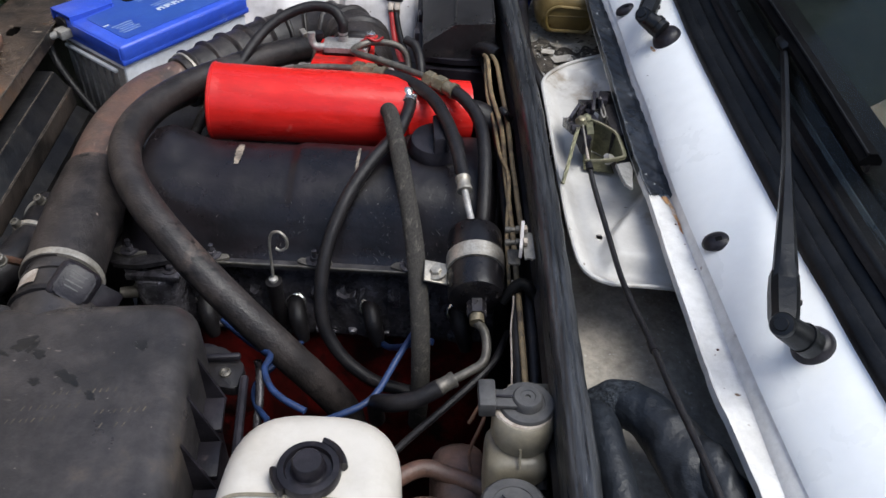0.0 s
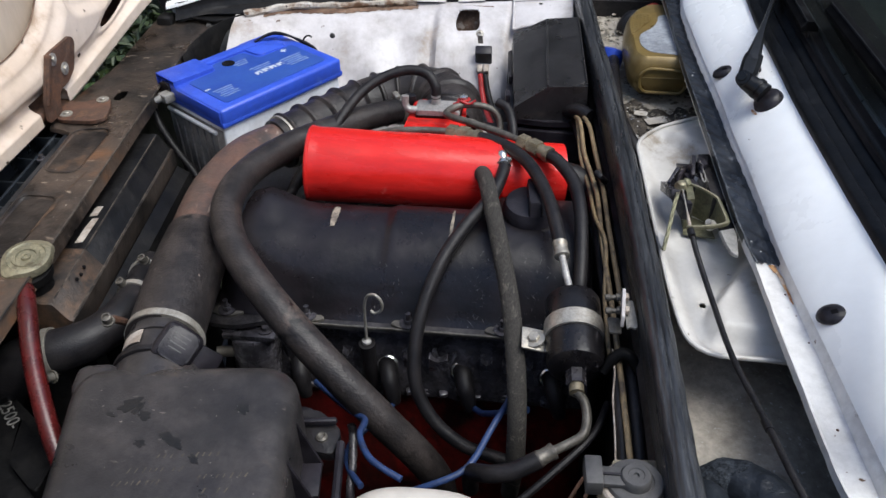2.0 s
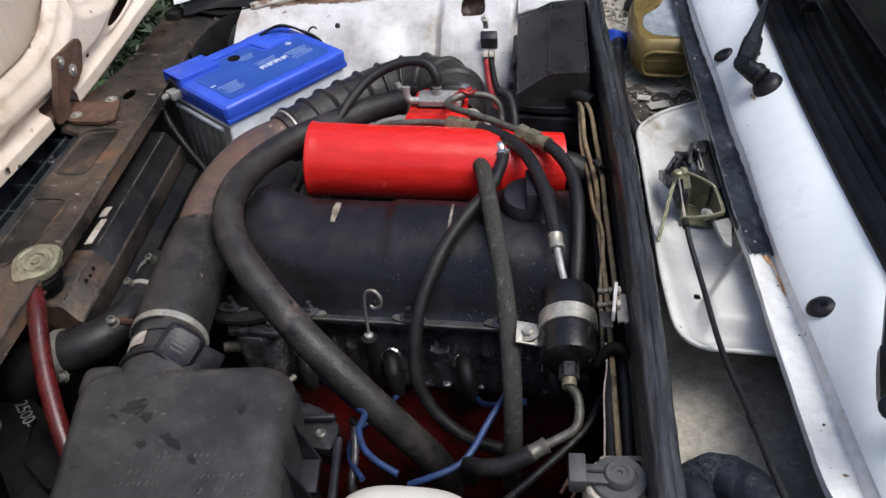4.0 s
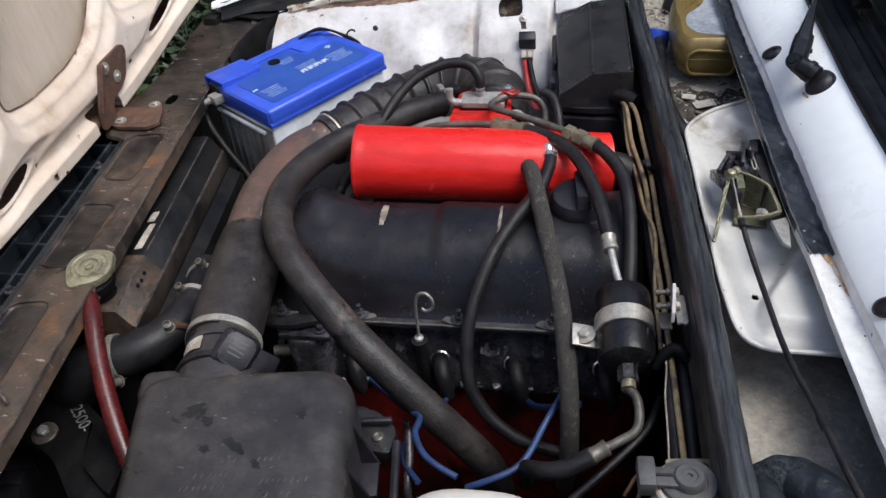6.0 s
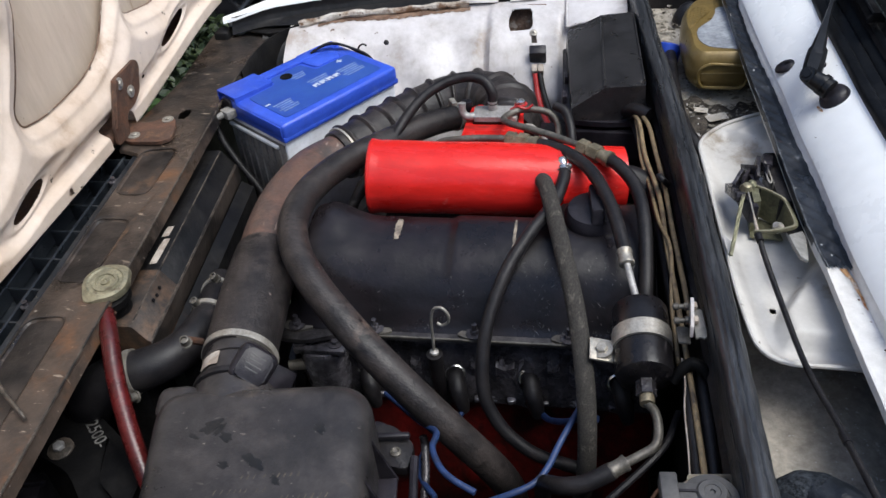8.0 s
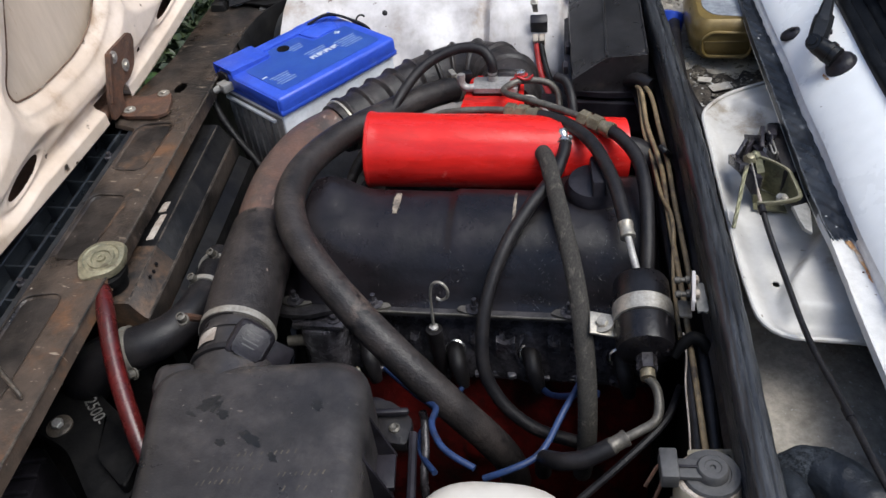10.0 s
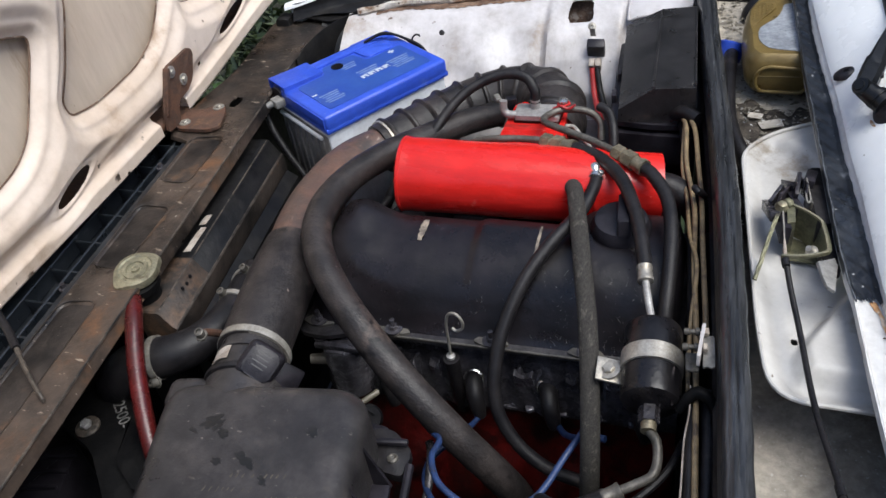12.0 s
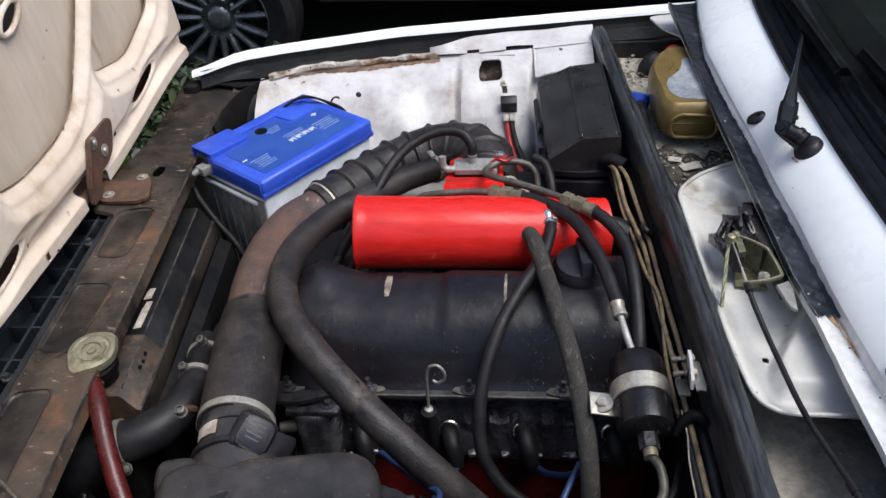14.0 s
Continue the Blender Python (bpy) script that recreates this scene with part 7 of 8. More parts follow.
    hose("thin_red_wire", [(0.168, -0.225, 0.80), (0.178, -0.215, 0.815), (0.180, -0.228, 0.812), (0.170, -0.245, 0.79), (0.172, -0.26, 0.78)], 0.0016, M_RUST, "thin brown loose wire", "wire", 6)
    solo("brake_booster", joined(box((0.05, 0.09, 0.10), pose(0.165, -0.255, 0.715, 0, 0, 8), 0.02, 3)), M_RUSTPIPE, "grimy brownish master cylinder casting under the reservoir", "master cylinder")


build_fluids()


# ---- loom along the bulkhead ----
def build_loom():
    runs = [
        ([(0.160, 0.330, 0.846), (0.168, 0.295, 0.856), (0.171, 0.265, 0.858), (0.175, 0.215, 0.855), (0.1885, 0.140, 0.851), (0.1935, 0.060, 0.846), (0.2010, -0.02, 0.839), (0.206, -0.10, 0.838), (0.210, -0.17, 0.836), (0.216, -0.26, 0.825)], 0.0027, M_TAN, "tan sleeved wire along the bulkhead"),
        ([(0.170, 0.320, 0.852), (0.180, 0.275, 0.860), (0.187, 0.215, 0.858), (0.195, 0.150, 0.853), (0.2005, 0.080, 0.848), (0.2068, 0.010, 0.845), (0.212, -0.05, 0.840)], 0.0027, M_TAN, "tan sleeved wire along the bulkhead"),
        ([(0.166, 0.318, 0.848), (0.168, 0.270, 0.852), (0.171, 0.215, 0.850), (0.1795, 0.165, 0.846), (0.1870, 0.100, 0.847), (0.1965, 0.050, 0.850), (0.196, -0.02, 0.834), (0.199, -0.09, 0.830)], 0.0022, M_TAN, "thin tan sleeved wire along the bulkhead"),
        ([(0.162, 0.325, 0.838), (0.170, 0.270, 0.840), (0.178, 0.20, 0.836), (0.188, 0.11, 0.832), (0.194, 0.03, 0.828), (0.199, -0.03, 0.825)], 0.0040, M_RUBBER, "black sleeved wire along the bulkhead"),
        ([(0.201, -0.09, 0.838), (0.202, -0.12, 0.840), (0.200, -0.15, 0.838), (0.201, -0.20, 0.834), (0.20, -0.28, 0.82)], 0.0008, M_CASE_WORN, "thin white wire along the bulkhead"),
        ([(0.204, -0.09, 0.832), (0.205, -0.15, 0.832), (0.207, -0.20, 0.828), (0.209, -0.30, 0.82)], 0.0040, M_RUBBER, "black sleeved wire along the bulkhead"),
        ([(0.216, -0.09, 0.832), (0.219, -0.15, 0.832), (0.221, -0.21, 0.828), (0.224, -0.30, 0.82)], 0.0055, M_RUBBER, "black sleeved wire along the bulkhead"),
    ]
    for pts, r, m, label in runs:
        hose("loom_wire", pts, r, m, label, "wire", 10, 8, group="bulkhead loom")
    solo("loom_tie", box((0.007, 0.012, 0.026), pose(0.192, 0.150, 0.866, 20, -40, 30), 0.003), M_RUBBER, "black rubber loom tie on the bulkhead", "cable tie")
    solo("loom_wrap", tube([(0.193, -0.114, 0.832), (0.200, -0.108, 0.843), (0.208, -0.105, 0.848), (0.216, -0.108, 0.846), (0.223, -0.114, 0.836)], [0.0035, 0.0050, 0.0058, 0.0052, 0.0035], 12), M_SHADE_BLACK, "black tape wrapped bundle", "cable tie")
    solo("loom_wrap", tube([(0.150, 0.334, 0.846), (0.165, 0.320, 0.856), (0.182, 0.305, 0.856)], 0.009, 12), M_RUBBER, "black tape wrapped bundle", "cable tie")
    br = thing("pipe_bracket", (0.205, -0.06, 0.84), "bright steel pipe bracket with clips", "bracket")
    part("blade", prism(rounded([(-0.022, -0.006), (0.021, -0.007), (0.020, 0.004), (0.006, 0.007), (-0.020, 0.006)], 0.002), 0.0028, Matrix(((0.06, 0, 1, 0.2052), (1, 0, -0.06, -0.0770), (0, 1, 0, 0.8790), (0, 0, 0, 1))), 0.0006), M_WHITE_DIRTY, br, "white painted upright plate")
    part("foot", prism(rounded([(0.2080, -0.0625), (0.2166, -0.0620), (0.2190, -0.0960), (0.2160, -0.0985), (0.2135, -0.0965), (0.2094, -0.0989)], 0.0015), 0.002, pose(0, 0, 0.871), 0.0006), M_GREY_EAR, br, "pale grey foot plate")
    part("inner_plate", prism(rounded([(0.1945, -0.0740), (0.2060, -0.0740), (0.2065, -0.0940), (0.1960, -0.0935)], 0.002), 0.002, pose(0, 0, 0.860), 0.0006), M_PIPE_GREY, br, "dull grey inner plate")
    for dy in (-0.0605, -0.0785):
        part("clip", lathe([(0.0016, -0.0085), (0.0032, -0.008), (0.0034, -0.004), (0.0024, -0.003), (0.0024, 0.001), (0.0038, 0.0015), (0.0036, 0.005), (0.002, 0.0055)], (0.2000, dy, 0.874), (1, 0.05, 0.05), 12), M_PIPE_GREY, br)
        part("clip_head", lathe([(0.0040, 0), (0.0040, 0.003), (0.002, 0.0038), (0.0003, 0.0038)], (0.2085, dy - 0.002, 0.877), (1, 0.05, 0.05), 6), M_CASE_WORN, br)


build_loom()


# ---- fuse box and connector on the far fender ----
def build_fusebox():
    fb = thing("fuse_box", (0.13, 0.42, 0.70), "black plastic fuse box with angled ridged lid", "fuse box")
    # roofed lid with a clipped corner, over a wider base
    top = [(0.0700, 0.5380, 0.861), (0.1180, 0.5430, 0.884), (0.1640, 0.5480, 0.886), (0.1765, 0.3270, 0.886), (0.1268, 0.3245, 0.884), (0.0860, 0.3250, 0.854)]
    cx, cy = 0.124, 0.435
    bm = bmesh.new()
    hi = [bm.verts.new(p) for p in top]
    lo = [bm.verts.new((cx + (x - cx) * 1.03, cy + (y - cy) * 1.012, 0.837)) for x, y, z in top]
    bm.faces.new((hi[0], hi[1], hi[4], hi[5]))
    bm.faces.new((hi[1], hi[2], hi[3], hi[4]))
    bm.faces.new(lo)
    for i in range(6):
        bm.faces.new((hi[i - 1], hi[i], lo[i], lo[i - 1]))
    bmesh.ops.bevel(bm, geom=[e for e in bm.edges if len(e.link_faces) == 2 and e.calc_face_angle(0) > 0.15], offset=0.0022, segments=3, affect="EDGES")
    lid = part("lid", bm, M_FUSE, fb, "glossy dusty black roofed lid")
    part("lid_rib", tube([(0.1183, 0.538, 0.8848), (0.1268, 0.327, 0.8848)], 0.0016, 8, straight=True), M_FUSE, lid)
    part("lid_rib", tube([(0.1635, 0.542, 0.8868), (0.1755, 0.331, 0.8868)], 0.0014, 8, straight=True), M_FUSE, lid)

    part("base", prism(rounded([(0.086, 0.340), (0.180, 0.334), (0.172, 0.535), (0.076, 0.525)], 0.008), 0.13, pose(0, 0, 0.700), 0.0), M_PLASTIC_BLACK, fb)
    part("base_lip", prism(rounded([(0.075, 0.326), (0.128, 0.318), (0.184, 0.321), (0.180, 0.550), (0.064, 0.532)], 0.006), 0.007, pose(0, 0, 0.831), 0.0015), M_PLASTIC_BLACK, fb)
    part("front_step", prism(rounded([(0.083, 0.318), (0.178, 0.312), (0.178, 0.340), (0.083, 0.345)], 0.004), 0.040, pose(0, 0, 0.785), 0.002), M_PLASTIC_BLACK, fb)
    for y in (0.375, 0.43):
        part("latch", box((0.006, 0.016, 0.014), pose(0.074, y, 0.842, 0, 0, 6), 0.0015), M_PLASTIC_BLACK, fb)

    con = thing("wire_connector", (0.025, 0.525, 0.80), "loose relay connector with red and black wires", "connector")
    part("ring_terminal", lathe([(0.006, 0), (0.006, 0.002), (0.0025, 0.003), (0.002, 0.001)], (0.020, 0.545, 0.856), (0, -0.8, 0.6), 14), M_STEEL, con)
    part("terminal_tab", box((0.008, 0.003, 0.020), pose(0.021, 0.543, 0.849, 30, 0, 0), 0.001), M_STEEL, con)
    part("relay_cap", box((0.025, 0.015, 0.028), pose(0.027, 0.534, 0.828, 32, 0, 3), 0.002), M_PLASTIC_BLACK, con)
    part("socket", joined(box((0.008, 0.013, 0.022), pose(0.0225, 0.522, 0.806, 32, 0, 3), 0.0015), box((0.008, 0.013, 0.020), pose(0.0320, 0.522, 0.807, 32, 0, 3), 0.0015)), M_CASE_WORN, con, "dirty white plastic socket")
    hose("red_cable", [(0.024, 0.516, 0.805), (0.028, 0.500, 0.785), (0.035, 0.478, 0.770), (0.048, 0.445, 0.76), (0.075, 0.40, 0.755), (0.09, 0.36, 0.76)], 0.0042, M_REDWIRE, "red cable from the connector", "cable", 10)
    hose("black_lead", [(0.031, 0.515, 0.805), (0.037, 0.498, 0.785), (0.047, 0.472, 0.770), (0.062, 0.435, 0.76), (0.09, 0.39, 0.755), (0.10, 0.35, 0.76)], 0.0042, M_RUBBER, "black cable from the connector", "cable", 10)
    hose("throttle_cable", [(0.030, 0.270, 0.862), (0.040, 0.275, 0.858), (0.052, 0.262, 0.852), (0.066, 0.245, 0.845), (0.07, 0.225, 0.83)], 0.0024, M_STEEL, "thin steel throttle rod", "cable", 8)
    hose("curved_hose", [(0.066, 0.302, 0.872), (0.080, 0.292, 0.868), (0.088, 0.268, 0.852), (0.090, 0.24, 0.82), (0.09, 0.22, 0.79)], 0.0058, M_RUBBER, "short black curved hose behind the plenum", "hose", 12)

    hose("rear_hose", [(0.145, 0.190, 0.842), (0.165, 0.188, 0.838), (0.185, 0.18, 0.825), (0.20, 0.17, 0.80)], 0.016, M_RUBBER, "black hose behind the plenum", "hose", 16)
    solo("ignition_coil_cover", box((0.09, 0.10, 0.08), pose(0.045, 0.40, 0.725, 0, 0, 5), 0.01), M_PLASTIC_BLACK, "dark plastic cover low behind the throttle", "cover")


build_fusebox()


# ---- things in the plenum ----
def build_tray():
    tray = thing("wiper_motor_tray", (0.29, 0.08, 0.80), "scuffed white plastic tray under the wiper motor", "plastic tray")
    outline = rounded([(0.2312, 0.2120), (0.2600, 0.2490), (0.385, 0.320), (0.385, -0.117), (0.263, -0.114), (0.2515, -0.045)], 0.035, 6)
    cx, cy = 0.31, 0.08

    def dish(u, v):
        x, y = 0.225 + 0.165 * u, -0.13 + 0.44 * v
        d = signed(outline, x, y)
        if d > 0.001:
            return None
        z = 0.866 - 0.009 * ease(-0.002, -0.018, d) - 0.05 * (x - 0.24) * ease(-0.01, -0.05, d)
        z += 0.010 * ease(0.10, 0.17, y) - 0.004 * ease(0.0, -0.12, y)
        # slanted far wall with a diagonal fold
        z += 0.012 * ease(-0.004, 0.012, (y - 0.212) + 0.55 * (x - 0.30)) * ease(-0.004, -0.02, d)
        # pressed diagonal ramp
        z += 0.017 * ease(-0.006, 0.006, (x - 0.305) * 0.8 - (y + 0.02) * 0.45) * ease(-0.02, -0.04, d) * ease(0.08, 0.02, y)
        k = cut((x - 0.282) / 0.0034, (y + 0.041) / 0.0034, 0.4)
        if k is None:
            return None
        x, y = 0.282 + (x - 0.282) * k, -0.041 + (y + 0.041) * k
        return (x, y, z)
    part("dish", sheet(84, 200, dish, 0.0015), M_PAN, tray)
    rim = [Vector((x, y, 0.8675 + 0.010 * ease(0.10, 0.17, y) - 0.004 * ease(0.0, -0.12, y))) for x, y in outline]
    rim.append(rim[0])
    part("rim", sweep(rim, lambda i, s: circle(0.0022, 8)), M_PAN, tray)

    mech = thing("wiper_linkage", (0.27, 0.06, 0.85), "olive zinc plated bracket and dark wiper linkage in the tray", "linkage")
    # folded bracket, open toward the motor: three walls, a floor and a bright turned lip
    wall = [(0.266, 0.036), (0.284, 0.0385), (0.301, 0.046), (0.305, 0.056), (0.3025, 0.088), (0.300, 0.096), (0.288, 0.106), (0.277, 0.112)]
    edge_line = spline([(x, y, 0.884 + 0.003 * math.sin(y * 60)) for x, y in wall], 4)
    part("bracket_wall", sweep([p - Vector((0, 0, 0.012)) for p in edge_line], lambda i, s: [(0.0008, 0.009 - 0.031 * ease(10, 18, i)), (0.0008, 0.012), (-0.0008, 0.012), (-0.0008, 0.009 - 0.031 * ease(10, 18, i))]), M_OLIVE, mech)
    part("bracket_lip", sweep(edge_line, lambda i, s: [(0.0011, -0.001), (0.0011, 0.001), (-0.0011, 0.001), (-0.0011, -0.001)]), M_ZINC, mech, "bright worn bracket edge")
    part("bracket_back", prism([(0.272, 0.112), (0.279, 0.113), (0.279, 0.088), (0.272, 0.086)], 0.036, pose(0, 0, 0.848)), M_OLIVE, mech)
    part("bracket_floor", prism([(0.272, 0.078), (0.275, 0.113), (0.288, 0.106), (0.300, 0.096), (0.303, 0.074)], 0.0015, pose(0, 0, 0.846)), M_OLIVE, mech)
    part("bracket_screw", lathe([(0.006, 0), (0.006, 0.002), (0.004, 0.004), (0.003, 0.008), (0.0003, 0.008)], (0.2945, 0.066, 0.868), (-0.5, -0.3, 0.8), 10), M_STEEL, mech)
    # crowded dark levers behind the bracket
    rnd = random.Random(5)
    for x, y, z, l, w, h, tz, ty, mm in ((0.2585, 0.116, 0.874, 0.040, 0.009, 0.010, 100, 20, M_CAST), (0.2700, 0.132, 0.880, 0.036, 0.003, 0.018, 70, 15, M_PLASTIC_BLACK), (0.2745, 0.142, 0.884, 0.030, 0.002, 0.012, 118, 28, M_CAST),
                                      (0.2800, 0.138, 0.884, 0.030, 0.004, 0.020, 84, -10, M_PLASTIC_BLACK), (0.2860, 0.140, 0.886, 0.032, 0.0018, 0.016, 100, 22, M_CAST), (0.2905, 0.132, 0.882, 0.044, 0.0022, 0.012, 95, 6, M_PIPE_GREY),
                                      (0.2640, 0.136, 0.876, 0.022, 0.004, 0.012, 60, -20, M_CAST), (0.2790, 0.122, 0.878, 0.026, 0.006, 0.014, 110, 0, M_PLASTIC_BLACK), (0.2690, 0.098, 0.872, 0.044, 0.008, 0.018, 96, 10, M_PLASTIC_BLACK), (0.3005, 0.124, 0.868, 0.060, 0.012, 0.024, 97, 0, M_DARK_PANEL), (0.2930, 0.160, 0.878, 0.026, 0.010, 0.016, 80, 10, M_PLASTIC_BLACK)):
        part("link_lever", box((l, w, h), pose(x, y, z, rnd.uniform(-8, 8), ty, tz), 0.0008), mm, mech)
    part("link_bar", box((0.150, 0.012, 0.016), pose(0.3065, 0.118, 0.866, 0, 0, 94), 0.002), M_DARK_PANEL, mech, "dark bar under the cowl edge")
    part("wire_loop", tube([(0.289, 0.150, 0.890), (0.2905, 0.130, 0.891), (0.2915, 0.116, 0.890), (0.2895, 0.112, 0.889), (0.2880, 0.120, 0.890), (0.287, 0.145, 0.890)], 0.0008, 6), M_STEEL, mech)
    part("link_joint", lathe([(0.0055, 0), (0.0065, 0.003), (0.004, 0.008), (0.001, 0.009)], (0.2665, 0.1085, 0.882), (0.1, -0.2, 1), 12), M_ZINC, mech)
    part("link_joint", lathe([(0.0045, 0), (0.0055, 0.002), (0.003, 0.006), (0.001, 0.007)], (0.273, 0.1140, 0.884), (-0.3, -0.2, 1), 10), M_OLIVE, mech)
    part("pull_rod", tube([(0.268, 0.100, 0.886), (0.2685, 0.080, 0.886), (0.2690, 0.058, 0.8855)], 0.0008, 6), M_STEEL, mech)
    part("cable_end", tube([(0.2690, 0.060, 0.8855), (0.2692, 0.044, 0.8850), (0.2695, 0.038, 0.8850)], [0.0010, 0.0018, 0.0018], 10, straight=True), M_CASE_WORN, mech, "pale cable end sleeve")
    part("cable_stop", tube([(0.2695, 0.034, 0.884), (0.2705, 0.026, 0.883)], 0.0036, 12, straight=True), M_RUBBER, mech)
    strap = [Vector(p) for p in ((0.2655, 0.106, 0.884), (0.259, 0.080, 0.880), (0.2525, 0.050, 0.874), (0.246, 0.022, 0.868))]
    for k in range(3):
        part("wire_strap", tube([p + Vector((0.0011 * k - 0.001, 0, 0.0008 * math.sin(2.2 * k + 9 * i))) for i, p in enumerate(spline(strap, 4))], 0.0009, 5, 2), M_OLIVE, mech)
    ear = [(0.296, 0.020), (0.3125, 0.034), (0.3145, 0.024), (0.3105, -0.010), (0.3035, -0.008), (0.3000, 0.002)]
    part("bracket_ear", prism(ear, 0.003, Matrix.Translation((0.302, 0.018, 0.884)) @ pose(0, 0, 0, 0, 22, 0) @ Matrix.Translation((-0.305, -0.01, 0)), 0.0006), M_GREY_EAR, mech, "pale grey ribbed ear")
    flap = prism([(0.2435, 0.060), (0.2510, 0.048), (0.2490, 0.036), (0.2465, 0.026), (0.2440, 0.040)], 0.0012, pose(0, 0, 0.862))
    part("torn_flap", flap, M_PAN, mech, "torn white plastic flap")

    mech.location = mech.location + Vector((0.0005, -0.0175, 0.0135))

    hose("release_cable", [(0.2712, 0.0125, 0.8960), (0.275, -0.010, 0.889), (0.283, -0.055, 0.880), (0.292, -0.13, 0.879), (0.303, -0.20, 0.888), (0.311, -0.26, 0.897), (0.322, -0.32, 0.902), (0.336, -0.40, 0.902)], 0.0026, M_RUBBER, "black bonnet release cable crossing the plenum", "cable", 12)
    hose("drain_hose", [(0.2130, 0.470, 0.862), (0.2120, 0.410, 0.866), (0.2125, 0.360, 0.866), (0.2150, 0.310, 0.864), (0.2230, 0.266, 0.860), (0.2360, 0.236, 0.852), (0.250, 0.22, 0.835)], 0.0085, M_RUBBER, "black rubber hose lying beside the seal in the plenum", "hose", 14)
    solo("cable_joint", tube([(0.3035, -0.206, 0.8888), (0.3050, -0.216, 0.8903)], 0.0034, 12, straight=True), M_RUBBER, "short sleeve on the release cable", "sleeve")


def crumpled(path, radii, n=40, amp=0.0012, seed=3):
    """A hose in a creased wrap: rings wrinkled along and round the line."""
    rnd = random.Random(seed)
    waves = [(rnd.uniform(60, 330), rnd.randint(1, 6), rnd.uniform(0, 6.3), rnd.uniform(0.3, 1.0)) for _ in range(9)]
    bm = tube(path, radii, n, 12)
    bm.normal_update()
    for v in bm.verts:
        p = v.co
        a = math.atan2(p.z - path[len(path) // 2][2], p.x - path[len(path) // 2][0])
        s = p.y + 0.6 * p.x
        d = sum(k * abs(math.sin(f * s * 0.5 + m * a + ph)) for f, m, ph, k in waves) / 3.2 - 0.8
        v.co = p + v.normal * amp * d
    return bm


def build_heater_hoses():
    hose("heater_hose", [(0.258, -0.222, 0.800), (0.2635, -0.238, 0.836), (0.268, -0.256, 0.846), (0.2715, -0.280, 0.846), (0.277, -0.310, 0.842), (0.286, -0.37, 0.83)], [0.0125, 0.0138, 0.0142, 0.0142, 0.0142, 0.0142], M_HEATER, "slim dusty grey-black rubber heater hose", "hose", 20)
    elbow = thing("heater_elbow", (0.30, -0.27, 0.80), "thick black heater hose elbow in a creased dusty wrap", "hose")
    path = [(0.262, -0.240, 0.812), (0.272, -0.230, 0.836), (0.288, -0.230, 0.845), (0.305, -0.243, 0.847), (0.320, -0.264, 0.845), (0.336, -0.290, 0.839), (0.353, -0.320, 0.832), (0.366, -0.37, 0.815)]
    part("mesh_sleeve", tube(path[:4], lambda s: 0.0180 + 0.0006 * math.sin(s * 520), 24), M_FOAM, elbow, "woven black mesh sleeve")
    part("rubber_bend", crumpled(path[2:5], [0.0188, 0.0198, 0.0205], amp=0.0012), M_HEATER, elbow)
    part("cloth_wrap", crumpled(path[3:], [0.0205, 0.0250, 0.0270, 0.0270, 0.0260], amp=0.0042, seed=8), M_WRAP, elbow, "creased dusty cloth wrap")
    part("wrap_fold", crumpled([(0.330, -0.262, 0.854), (0.340, -0.284, 0.858), (0.349, -0.312, 0.855), (0.358, -0.35, 0.842)], [0.005, 0.0130, 0.0150, 0.015], amp=0.0034, seed=12), M_WRAP, elbow)
    second = thing("heater_hose", (0.35, -0.28, 0.80), "second thick heater hose under the cowl edge", "hose")
    path = [(0.336, -0.250, 0.800), (0.350, -0.268, 0.812), (0.366, -0.290, 0.816), (0.382, -0.32, 0.81), (0.392, -0.38, 0.79)]
    part("rubber", crumpled(path, [0.016, 0.017, 0.0175, 0.017, 0.017], amp=0.0008, seed=5), M_HEATER, second)


